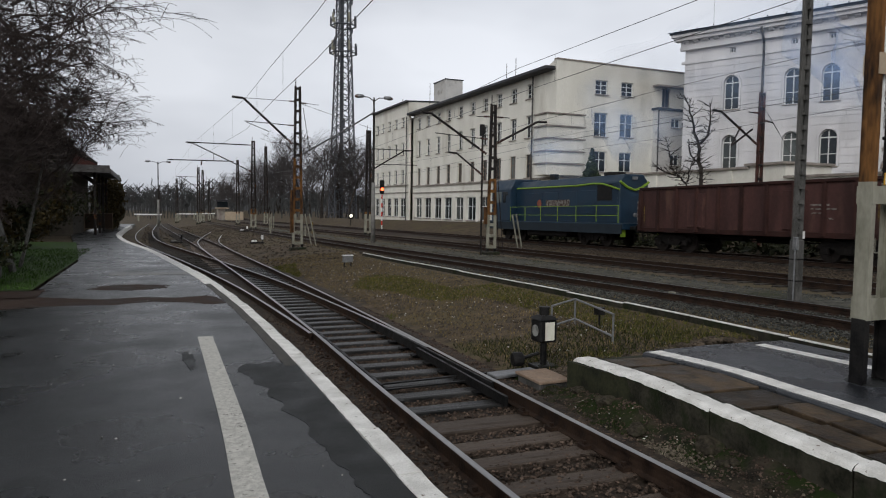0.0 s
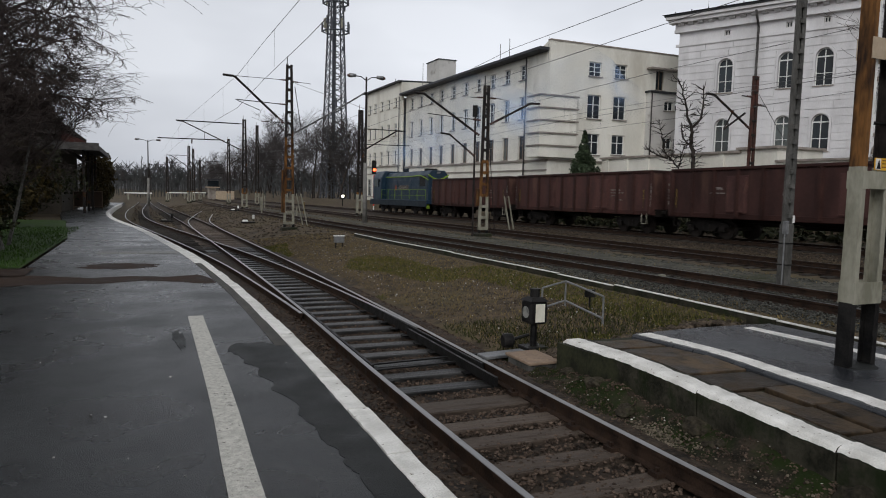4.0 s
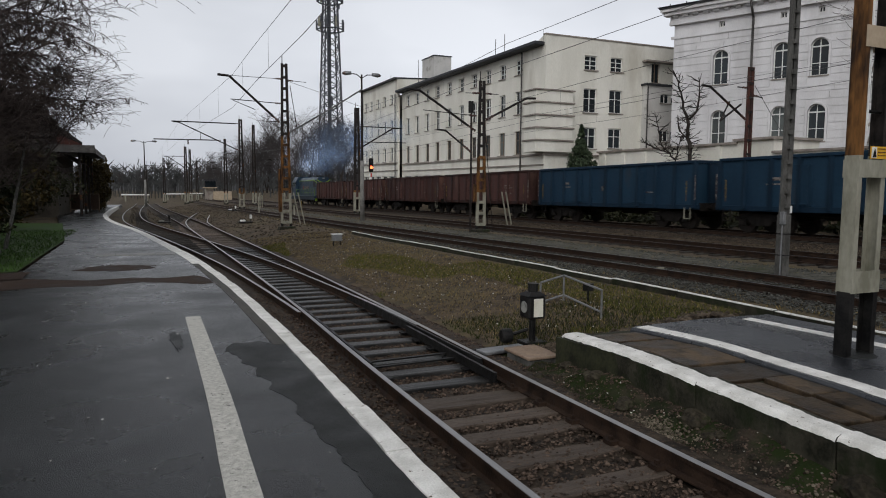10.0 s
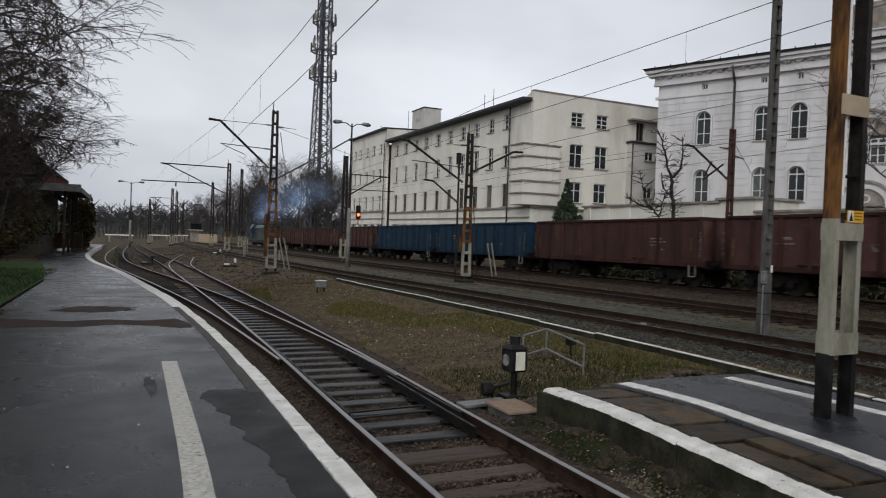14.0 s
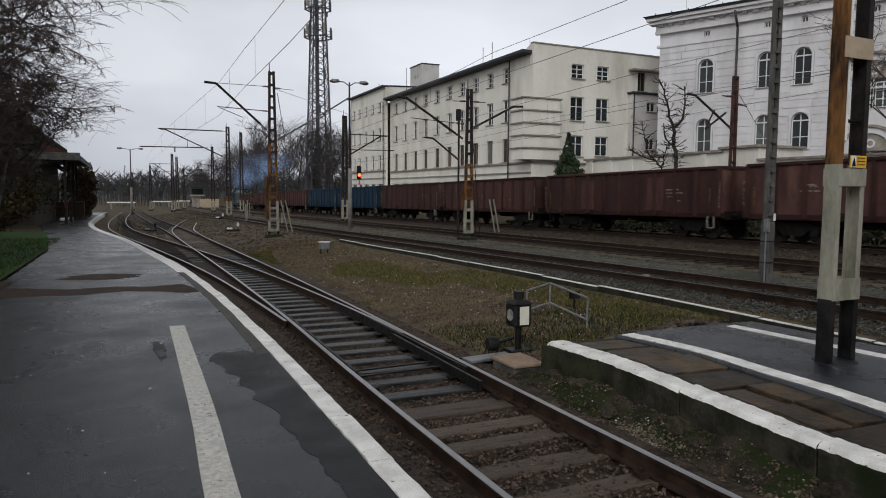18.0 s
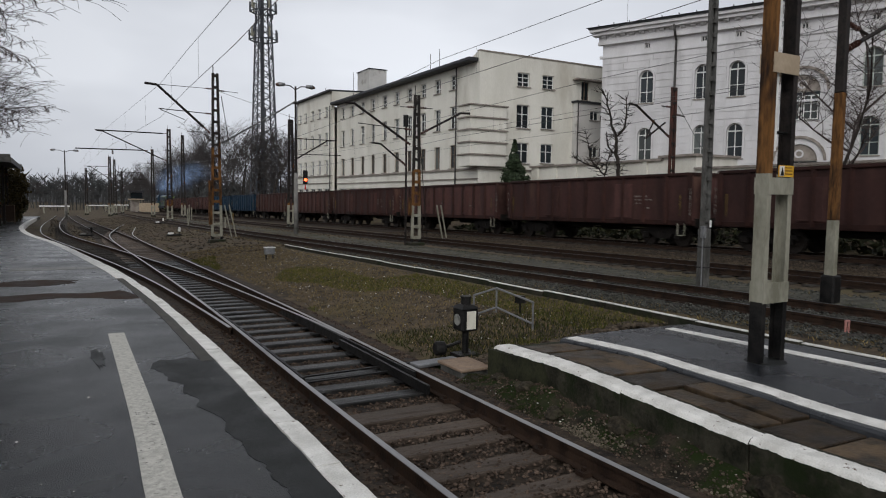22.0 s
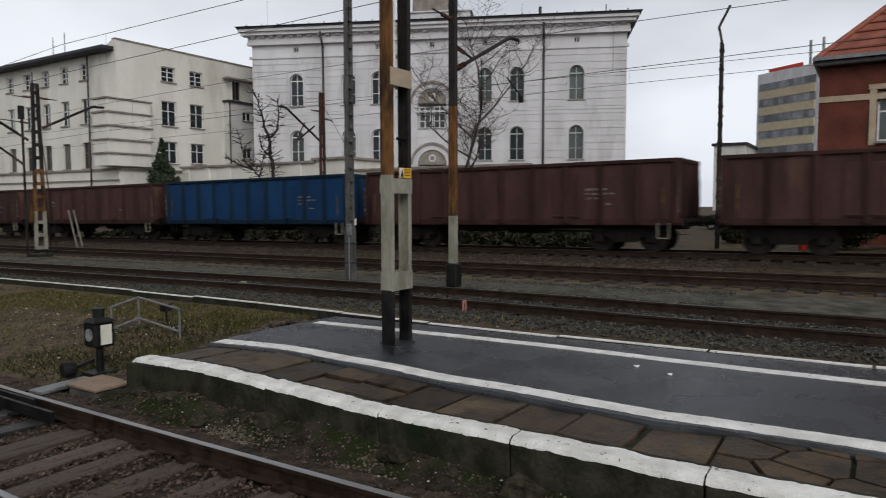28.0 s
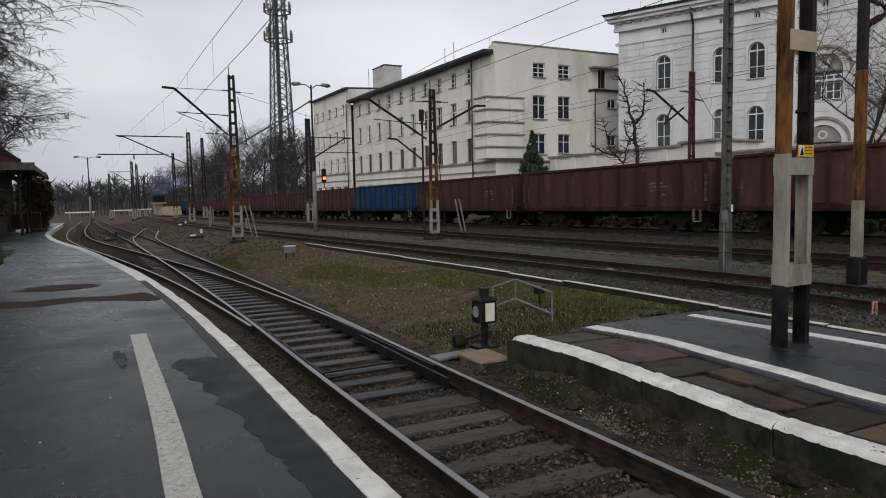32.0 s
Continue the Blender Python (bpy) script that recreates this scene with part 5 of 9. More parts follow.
def put_window(parent, origin, n, u, z, w, h, style="cross", frame_mat=None, pane_mat=None, deep=0.20, sill=True, label=""):
    """A window whose sill's middle is u along the wall at the height z."""
    fm, gm, sm = window_meshes(w, h, style, frame_mat or FRAME_WHITE, pane_mat or GLASS)
    uu = (n[1], -n[0])
    ob = new("window", fm)
    ob.parent = parent
    ob.matrix_basis = pose(origin[0] + uu[0] * u - n[0] * deep, origin[1] + uu[1] * u - n[1] * deep, z, 0, 0, math.degrees(math.atan2(-n[0], n[1])))
    if label:
        tagged(ob, label)
    for nm, me in (("pane", gm), ("sill", sm)):
        if nm == "sill" and not sill:
            continue
        o = new(nm, me)
        o.parent = ob
    return ob


def band(b, origin, n, u0, u1, z0, z1, out, inn=0.05):
    """A moulding that runs along a wall."""
    u = (n[1], -n[0])
    vs = []
    for z in (z0, z1):
        for a, d in ((u0, -inn), (u1, -inn), (u1, out), (u0, out)):
            vs.append((origin[0] + u[0] * a + n[0] * d, origin[1] + u[1] * a + n[1] * d, z))
    b.add(vs, [(3, 2, 1, 0), (4, 5, 6, 7), (0, 1, 5, 4), (1, 2, 6, 5), (2, 3, 7, 6), (3, 0, 4, 7)])
    return b


# ---- long cream office building
office = thing("office_building", "long four-storey cream plastered building with dark eaves", "building")
W_ = (-1.0, 0.0)                                   # facing the tracks
S_ = (0.0, -1.0)                                   # gable end
FOOT = -1.6
# u on the west wall runs towards -y... the origin is its far end
far_y, step_y, near_y = 104.6, 89.0, 52.9
win_y = [57.6, 60.75, 63.85, 67.05, 70.2, 73.5, 76.9, 80.1, 83.5, 86.8]
ROWS_A = [(12.30, 1.40, 1.25, "grille"), (8.55, 2.15, 1.25, "cross"), (4.70, 2.25, 1.20, "cross"), (0.25, 2.7, 2.35, "cross")]


# west-facing walls: n = (-1, 0), u = (0, 1)
wb = Build()
holes = []
for y in win_y:
    for z, h, w, st in ROWS_A:
        holes.append((y - near_y - w / 2, y - near_y + w / 2, z, z + h))
facade(wb, (34.0, near_y), W_, FOOT, 14.35, step_y - near_y, holes)
part("wall", wb, CREAM, office)
wb = Build()
far_win = [91.3, 94.2, 97.2, 100.3, 102.9]
rows_far = [(12.95, 1.35, 1.2, "grille"), (9.0, 1.75, 1.2, "cross"), (5.0, 1.95, 1.2, "cross"), (0.25, 2.7, 2.2, "cross")]
holes = []
for y in far_win:
    for z, h, w, st in rows_far:
        holes.append((y - step_y - w / 2, y - step_y + w / 2, z, z + h))
facade(wb, (33.3, step_y), W_, FOOT, 16.2, far_y - step_y, holes)
part("wall", wb, CREAM, office)
rnd = random.Random(4)
for y in win_y:
    for k, (z, h, w, st) in enumerate(ROWS_A):
        dark = k == 2
        put_window(office, (34.0, near_y), W_, y - near_y, z, w, h, st if not dark else "cross", FRAME_BROWN if dark else FRAME_WHITE, GLASS if rnd.random() < 0.75 else GLASS_PALE, 0.18, True, "brown-framed window" if dark else "")
for y in far_win:
    for z, h, w, st in rows_far:
        put_window(office, (33.3, step_y), W_, y - step_y, z, w, h, st, FRAME_WHITE, GLASS if rnd.random() < 0.6 else GLASS_PALE, 0.18)
# gable end: n = (0, -1), u = (-1, 0); its origin is the east end
gab_e = 49.3
gw = [(38.95, 12.42, 1.4, 1.3, "grille"), (41.9, 12.45, 1.4, 1.3, "grille"), (38.95, 8.52, 1.5, 2.2, "cross"), (41.9, 8.6, 1.5, 2.15, "cross"), (38.95, 5.2, 1.5, 1.95, "cross"), (41.9, 5.3, 1.5, 1.85, "cross"), (46.6, 11.75, 1.0, 1.85, "plain")]
wb = Build()
facade(wb, (gab_e, near_y - 0.004), S_, FOOT, 15.2, gab_e - 34.006, [(gab_e - x - w / 2, gab_e - x + w / 2, z, z + h) for x, z, w, h, st in gw])
part("wall", wb, CREAM, office, "plain cream gable wall with six windows")
for x, z, w, h, st in gw:
    put_window(office, (gab_e, near_y), S_, gab_e - x, z, w, h, st, FRAME_BROWN if st == "plain" else FRAME_WHITE, GLASS, 0.16)
# remaining sides and roof
part("wall", Build().span((33.3, far_y - 0.3, FOOT), (49, far_y, 16.2)).span((48.95, near_y + 0.02, FOOT), (49.25, far_y, 15.0)).prism([(33.31, 14.36), (48.9, 14.9), (48.9, 16.85), (33.31, 16.19)], 1, step_y - 0.02, step_y + 0.28), CREAM, office)
part("roof", Build().prism([(33.35, 14.35), (49.3, 15.0), (49.3, 15.15), (33.2, 14.6)], 1, near_y + 0.35, step_y), ROOF, office, "low dark tin roof")
part("roof", Build().prism([(32.75, 16.2), (49.4, 16.9), (49.4, 17.05), (32.75, 16.38)], 1, step_y - 0.08, far_y + 0.4), ROOF, office, "projecting dark tin roof")
part("eaves_gutter", Build().span((32.95, near_y + 0.2, 14.30), (34.1, step_y, 14.62)), ROOF, office, "dark projecting eaves", bevel=0.05)
part("parapet_cap", Build().span((33.95, near_y - 0.08, 15.2), (gab_e + 0.05, near_y + 0.4, 15.32)), TRIM_STONE, office)
part("parapet_step", Build().prism([(near_y - 0.02, 14.3), (near_y + 2.6, 14.35), (near_y + 0.4, 15.2), (near_y - 0.02, 15.2)], 0, 33.98, 34.3), CREAM, office)
cb = Build()
band(cb, (34.0, near_y), W_, 0, step_y - near_y, 4.45, 4.62, 0.16)
band(cb, (34.0, near_y), W_, 0, step_y - near_y, 3.55, 3.68, 0.10)
part("string_course", cb, TRIM_STONE, office)
cb = Build()
band(cb, (33.3, step_y), W_, 0, far_y - step_y, 4.65, 4.82, 0.16)
band(cb, (33.3, step_y), W_, 0, far_y - step_y, 3.65, 3.78, 0.10)
part("string_course", cb, TRIM_STONE, office)
cb = Build()
band(cb, (gab_e, near_y), S_, 0, gab_e - 34.0, 4.45, 4.62, 0.16)
part("string_course", cb, TRIM_STONE, office)
for k in range(5):               # banded corner block
    z0, z1 = 4.75 + k * 1.12, 5.72 + k * 1.12
    part("corner_band", Build().span((32.75, near_y - 0.55, z0), (36.7, near_y + 1.5, z1)), CREAM, office, bevel=0.03)
    part("corner_ledge", Build().span((32.62, near_y - 0.68, z1 + 0.01), (36.83, near_y + 1.62, z1 + 0.13)), TRIM_STONE, office, "weathered brown ledge")
for y in (56.6, 89.25):
    x = 33.72 if y < 60 else 33.05
    pb_ = Build().tube((x, y, FOOT), (x, y, 14.2), 0.075, n=8)
    for z in (2, 5.5, 9, 12.5):
        pb_.tube((x, y, z), (x, y, z + 0.12), 0.105, n=8)
    part("drainpipe", pb_, PIPE, office, smooth=True)
part("roof_house", Build().span((38.0, 87.2, 14.8), (40.6, 91.4, 19.4)), STUCCO_GREY, office, "small plastered house on the roof")
part("roof_cap", Build().span((37.9, 87.1, 19.41), (40.7, 91.5, 19.52)), ROOF, office)
for y, h in ((88, 2.2), (64, 1.0), (66, 0.8), (99, 1.6)):
    part("roof_antenna", Build().tube((36, y, 14.6), (36, y, 16.6 + h), 0.035, n=5), PIPE, office)
# annex between gable and palace
annex = thing("annex", "narrow grey stair annex between two buildings", "building")
ab_ = Build()
facade(ab_, (49.8, 52.2), S_, FOOT, 11.35, 4.8, [(0.7, 1.75, 9.75, 10.65), (1.95, 3.1, 9.75, 10.65), (0.7, 1.75, 6.05, 7.15), (1.95, 3.1, 6.05, 7.15)])
part("wall", ab_, STUCCO_GREY, annex)
part("wall", Build().span((45.004, 52.555, FOOT), (45.3, 52.85, 11.34)), STUCCO_GREY, annex)
part("roof", Build().span((44.85, 52.0, 11.36), (49.9, 53.0, 11.55)), ROOF, annex)
part("cornice", Build().span((44.9, 52.08, 13.6), (49.2, 52.86, 13.75)), TRIM_STONE, annex)
part("drainpipe", Build().tube((45.08, 52.11, FOOT), (45.08, 52.11, 11.3), 0.06), PIPE, annex)
for u in (1.225, 2.525):
    for z, h in ((9.75, 0.9), (6.05, 1.1)):
        put_window(annex, (49.8, 52.2), S_, u, z, 1.1, h, "plain", FRAME_WHITE, GLASS, 0.15)

# ---- white palace-like building, turned towards the camera
palace = thing("palace", "white plastered palace-like building with round-arched windows and bracketed cornice", "building")
PU = Vector((0.40158, -0.91583))
PN = (-0.91583, -0.40158)
PL = Vector((44.0, 48.7)) + PU * 0.75                # left corner of the wall
PLEN = 33.25
PR = PL + PU * PLEN                                 # the facade's u runs from the right corner: n turned gives -PU
# u of facade(): (n.y, -n.x) = (-0.427, 0.904), so start at the right corner
P_ORIGIN = (PR[0], PR[1])


def pu(u):
    return PLEN - (u - 0.75)


arched = [4.93, 9.80, 12.55, 22.07, 24.87, 29.93]
holes = []
for u in arched:
    for z0_, z1_ in ((10.45, 13.35), (5.35, 8.27), (0.6, 3.4)):
        holes.append((pu(u) - 0.64, pu(u) + 0.64, z0_, z1_, True))
for u in arched + [17.4]:
    holes.append((pu(u) - 0.24, pu(u) + 0.24, 15.25, 15.72))
holes.append((pu(17.40) - 1.3, pu(17.40) + 1.3, 8.15, 11.75, True))
holes.append((pu(17.40) - 1.3, pu(17.40) + 1.3, 2.9, 6.35, True))
pw = Build()
facade(pw, P_ORIGIN, PN, FOOT, 16.0, PLEN, holes, 0.45)
part("wall", pw, WHITEWASH, palace)
# rusticated courses: thin raised bands between the windows
zs_ = [4.3 + 0.62 * k for k in range(17)]
for q, z in enumerate(zs_):
    cuts = sorted((h[0] - 0.18, h[1] + 0.18) for h in holes if h[2] - 0.05 < z + 0.55 and h[3] + 0.2 > z)
    a = 0.0
    for c0, c1_ in cuts + [(PLEN, PLEN)]:
        if c0 - a > 0.15:             # each course is cut into long blocks, staggered row by row
            n = max(1, round((c0 - a) / 2.3))
            for k in range(n):
                b0, b1 = a + (c0 - a) * k / n, a + (c0 - a) * (k + 1) / n
                shift = 0.35 if q % 2 and n > 1 else 0.0
                b0, b1 = b0 + (shift if k else 0), b1 + (shift if k < n - 1 else 0)
                part("plaster_course", band(Build(), P_ORIGIN, PN, b0 + 0.012, b1 - 0.012, z, z + 0.545, 0.045, 0.0), WHITEWASH, palace)
        a = max(a, c1_)
for u in arched:
    for k, (z0_, z1_) in enumerate(((10.45, 13.35), (5.35, 8.27), (0.6, 3.4))):
        gm = GLASS if rnd.random() < 0.6 else GLASS_PALE
        put_window(palace, P_ORIGIN, PN, pu(u), z0_, 1.28, z1_ - z0_, "arch", FRAME_WHITE if u < 20 else FRAME_GREEN, gm, 0.22)
        sb_ = Build()
        uo = (PN[1], -PN[0])
        c0 = (P_ORIGIN[0] + uo[0] * pu(u), P_ORIGIN[1] + uo[1] * pu(u))
        ring = [(-0.80, z0_), (-0.80, z1_ - 0.64)] + [(-0.80 * math.cos(math.pi * q / 10), z1_ - 0.64 + 0.80 * math.sin(math.pi * q / 10)) for q in range(1, 10)] + [(0.80, z1_ - 0.64), (0.80, z0_)]
        ring_in = [(-0.64, z0_), (-0.64, z1_ - 0.64)] + [(-0.64 * math.cos(math.pi * q / 10), z1_ - 0.64 + 0.64 * math.sin(math.pi * q / 10)) for q in range(1, 10)] + [(0.64, z1_ - 0.64), (0.64, z0_)]
        kk = len(ring)
        pts3 = []
        for d in (0.0, 0.09):
            for rr in (ring, ring_in):
                pts3 += [(c0[0] + uo[0] * a + PN[0] * d, c0[1] + uo[1] * a + PN[1] * d, z) for a, z in rr]
        fs3 = []
        for q in range(kk - 1):
            fs3 += [(2 * kk + q, 2 * kk + q + 1, 3 * kk + q + 1, 3 * kk + q), (q, q + 1, 2 * kk + q + 1, 2 * kk + q), (kk + q, kk + q + 1, 3 * kk + q + 1, 3 * kk + q)]
        sb_.add(pts3, fs3)
        part("window_surround", sb_, WHITEWASH, palace)
for u in arched + [17.4]:
    put_window(palace, P_ORIGIN, PN, pu(u), 15.25, 0.48, 0.47, "plain", STUCCO_GREY, GLASS, 0.15, False, "small square attic window")
for z0_, z1_ in ((8.15, 11.75), (2.9, 6.35)):
    put_window(palace, P_ORIGIN, PN, pu(17.40), z0_, 2.6, z1_ - z0_, "arch", FRAME_WHITE, GLASS, 0.3, True, "wide round-arched balcony window")
    for s in (-0.65, 0.65):
        put_window(palace, P_ORIGIN, PN, pu(17.40) + s, z0_ + 0.1, 1.05, 1.9, "grille", FRAME_WHITE, GLASS_PALE, 0.2, False)
c0 = (P_ORIGIN[0] + PN[1] * pu(17.40), P_ORIGIN[1] - PN[0] * pu(17.40))
for z1_ in (11.75, 6.35):
    rim_ = [(1.28 * math.cos(math.pi * q / 14), 1.28 * math.sin(math.pi * q / 14)) for q in range(15)]
    part("tympanum", Build().add([(c0[0] + PN[1] * du + PN[0] * d, c0[1] - PN[0] * du + PN[1] * d, z1_ - 1.3 + dz) for d in (-0.12, -0.2) for du, dz in rim_], [tuple(range(15)), tuple(range(29, 14, -1))] + [(q, q + 1, q + 16, q + 15) for q in range(14)]), TRIM_STONE, palace, "stained brown panel filling the arch")
    part("roundel", Build().add([(c0[0] + PN[1] * r * math.cos(a) + PN[0] * d, c0[1] - PN[0] * r * math.cos(a) + PN[1] * d, z1_ - 0.75 + r * math.sin(a)) for d, r in ((-0.12, 0.34), (-0.07, 0.34), (-0.07, 0.22), (-0.12, 0.2)) for a in [6.2832 * q / 14 for q in range(14)]], [(m * 14 + q, m * 14 + (q + 1) % 14, m * 14 + 14 + (q + 1) % 14, m * 14 + 14 + q) for m in range(3) for q in range(14)]), WHITEWASH, palace, "round plaster ornament")
    rings, fs3 = [], []
    for q in range(13):
        a0 = math.pi * q / 12
        for r, d in ((1.95, 0.0), (1.95, 0.14), (1.75, 0.14), (1.75, 0.0)):
            du, dz = r * math.cos(a0), r * math.sin(a0)
            rings.append((c0[0] + PN[1] * du + PN[0] * d, c0[1] - PN[0] * du + PN[1] * d, z1_ - 1.3 + dz))
    for q in range(12):
        fs3 += [(q * 4 + m, q * 4 + (m + 1) % 4, q * 4 + 4 + (m + 1) % 4, q * 4 + 4 + m) for m in range(4)]
    part("arch_moulding", Build().add(rings, fs3 + [(0, 1, 2, 3), (51, 50, 49, 48)]), TRIM_STONE, palace, "brown-grey arched hood moulding")
cb = Build()
band(cb, P_ORIGIN, PN, -0.25, PLEN + 0.25, 14.75, 14.98, 0.14)
band(cb, P_ORIGIN, PN, -0.1, PLEN + 0.1, 9.62, 9.80, 0.08)
part("string_course", cb, WHITEWASH, palace)
for side_, z0_, z1_, out_ in ((0.35, 15.95, 16.2, 0.35), (0.30, 16.205, 16.745, 0.30), (0.75, 16.75, 17.045, 0.75), (0.95, 17.05, 17.3, 0.95)):
    part("cornice", band(Build(), P_ORIGIN, PN, -side_, PLEN + side_, z0_, z1_, out_), WHITEWASH, palace, "heavy white cornice moulding")
part("roof_edge", band(Build(), P_ORIGIN, PN, -1.05, PLEN + 1.05, 17.31, 17.46, 1.05, 1.0), ROOF, palace)
bracket = Build().prism([(0.0, -0.5), (0.16, -0.46), (0.30, -0.26), (0.52, -0.14), (0.58, 0.0), (0.0, 0.0)], 0, -0.22, 0.22).mesh("cornice_bracket", WHITEWASH, 0.02)
for k in range(38):
    ob = new("cornice_bracket", bracket)
    ob.parent = palace
    a = 0.25 + k * (PLEN - 0.5) / 37
    ob.matrix_basis = pose(P_ORIGIN[0] + PN[1] * a, P_ORIGIN[1] - PN[0] * a, 16.74, 0, 0, math.degrees(math.atan2(-PN[0], PN[1])))
# depth of the body
back = Vector(PN) * -16.0
bod = Build()
q0, q1 = PL - Vector(PN) * 0.45, PR - Vector(PN) * 0.45
for z0_, z1_, a, c in ((FOOT, 17.3, 0, 16), ):
    for s_, e_ in ((q0, q0 + back), (q0 + back, q1 + back), (q1 + back, q1)):
        bod.beam((s_[0], s_[1], (z0_ + z1_) / 2), (e_[0], e_[1], (z0_ + z1_) / 2), 0.3, z1_ - z0_)
part("wall", bod, WHITEWASH, palace)
rf = Build()
e1, e2, e3, e4 = PL + PU * -1.2 + Vector(PN) * 1.2, PR + PU * 1.2 + Vector(PN) * 1.2, PR + PU * 1.2 + back - Vector(PN) * 1.2, PL - PU * 1.2 + back - Vector(PN) * 1.2
rf.add([(p[0], p[1], 17.47) for p in (e1, e2, e3, e4)] + [(p[0], p[1], 18.2) for p in ((e1 + e3) / 2 - PU * 8, (e1 + e3) / 2 + PU * 8)], [(0, 1, 5, 4), (1, 2, 5), (2, 3, 4, 5), (3, 0, 4)])
part("roof", rf, ROOF, palace, "low dark tin roof")
for u in (7.5, 27.15):
    b_ = Build()
    a = pu(u)
    x, y = P_ORIGIN[0] + PN[1] * a + PN[0] * 0.14, P_ORIGIN[1] - PN[0] * a + PN[1] * 0.14
    b_.tube((x, y, FOOT), (x, y, 15.6), 0.10).tube((x, y, 15.6), (x + PN[0] * 0.8, y + PN[1] * 0.8, 16.8), 0.10)
    part("drainpipe", b_, PIPE, palace, smooth=True)
a = PL + PU * (18.0 - 0.75) - Vector(PN) * 1.6
turn_ = math.atan2(-PN[1], -PN[0])
part("attic", Build().box((a[0], a[1], 17.95), (1.6, 5.4, 1.1), turn_), WHITEWASH, palace, "pale attic block over the middle", bevel=0.03)
part("attic_cap", Build().box((a[0], a[1], 18.56), (1.9, 5.7, 0.12), turn_), WHITEWASH, palace)
a = PL + PU * (17.45 - 0.75) - Vector(PN) * 1.7
part("roof_turret", Build().box((a[0], a[1], 19.7), (1.4, 3.9, 2.2), turn_), TRIM_STONE, palace, "brown panelled box on the attic", bevel=0.05)
for u in (26.8, 32.5):
    a = PL + PU * (u - 0.75) - Vector(PN) * 2
    part("chimney_pipe", Build().tube((a[0], a[1], 17.4), (a[0], a[1], 18.9), 0.14 if u < 30 else 0.05), PIPE, palace)
for k in range(24):
    a = PL + PU * (k * PLEN / 23) + Vector(PN) * 1.1
    part("snow_hook", Build().tube((a[0], a[1], 17.45), (a[0], a[1], 17.62), 0.04, n=5), ROOF, palace)

# ---- terrace wall in front of both
terrace = thing("terrace_wall", "long cream plastered yard wall with a stone coping", "wall", "", "structure")
part("wall", Build().span((39.5, 36.2, FOOT), (39.9, 52.1, 4.75)), CREAM, terrace)
part("coping", Build().span((39.3, 36.0, 4.75), (40.1, 52.2, 4.92)), TRIM_STONE, terrace)
part("wall", Build().span((39.5, 33.0, FOOT), (44, 36.2, 4.95)), CREAM, terrace)
part("coping", Build().span((39.25, 32.8, 4.95), (44.1, 36.3, 5.12)), TRIM_STONE, terrace)
part("wall", Build().span((39.5, 18.0, FOOT), (39.9, 33.0, 4.0)), CREAM, terrace)
part("coping", Build().span((39.3, 18, 4.0), (40.1, 33.0, 4.15)), TRIM_STONE, terrace)
for k in range(6):
    part("pilaster", Build().span((39.38, 37.5 + k * 2.7, FOOT), (39.5, 37.95 + k * 2.7, 4.75)), CREAM, terrace)

# ---- red brick house
brick_house = thing("brick_house", "red brick house with an orange tiled hip roof and sandstone bands", "house")
BX, BY = 31.6, 1.55
bw = Build()
facade(bw, (BX, BY - 20), W_, FOOT, 7.0, 20, [(17.0, 18.0, 4.0, 5.95), (13.0, 14.0, 4.0, 5.95), (9.0, 10.0, 4.0, 5.95)])
part("wall", bw, BRICK, brick_house)
part("wall", Build().span((BX + 0.355, BY - 0.35, FOOT), (BX + 12, BY - 0.004, 7.0)).span((BX + 11.7, BY - 20, FOOT), (BX + 12, BY, 7.0)).span((BX + 0.355, BY - 20, FOOT), (BX + 11.69, BY - 19.7, 7.0)), BRICK, brick_house)
for u in (17.5, 13.5, 9.5):
    put_window(brick_house, (BX, BY - 20), W_, u, 4.0, 0.96, 1.93, "cross", FRAME_WHITE, GLASS_PALE, 0.18, True, "tall white-framed window")
    part("window_surround", band(band(band(Build(), (BX, BY - 20), W_, u - 0.75, u - 0.51, 3.85, 6.0, 0.05), (BX, BY - 20), W_, u + 0.51, u + 0.75, 3.85, 6.0, 0.05), (BX, BY - 20), W_, u - 0.8, u + 0.8, 6.0, 6.2, 0.06), SAND, brick_house)
part("stone_band", band(Build(), (BX, BY - 20), W_, 0, 20, 5.62, 5.85, 0.04), SAND, brick_house)
part("eave", Build().span((BX - 0.42, BY - 20.4, 7.005), (BX + 12.4, BY + 0.10, 7.22)), PIPE, brick_house, "dark boarded eaves", bevel=0.03)
part("gutter", Build().beam((BX - 0.5, BY - 20.7, 7.28), (BX - 0.5, BY + 0.16, 7.28), 0.16, 0.14).beam((BX - 0.5, BY + 0.16, 7.28), (BX + 12.7, BY + 0.16, 7.28), 0.16, 0.14), ZINC, brick_house)
hip = Build()
hip.add([(BX - 0.45, BY + 0.12, 7.25), (BX - 0.45, BY - 20.8, 7.25), (BX + 12.8, BY - 20.8, 7.25), (BX + 12.8, BY + 0.12, 7.25), (BX + 6, BY - 6.0, 13.2), (BX + 6, BY - 14, 13.2)], [(0, 1, 5, 4), (1, 2, 5), (2, 3, 4, 5), (3, 0, 4)])
roof_ = part("roof", hip, TILE, brick_house, "orange clay tiled hip roof")
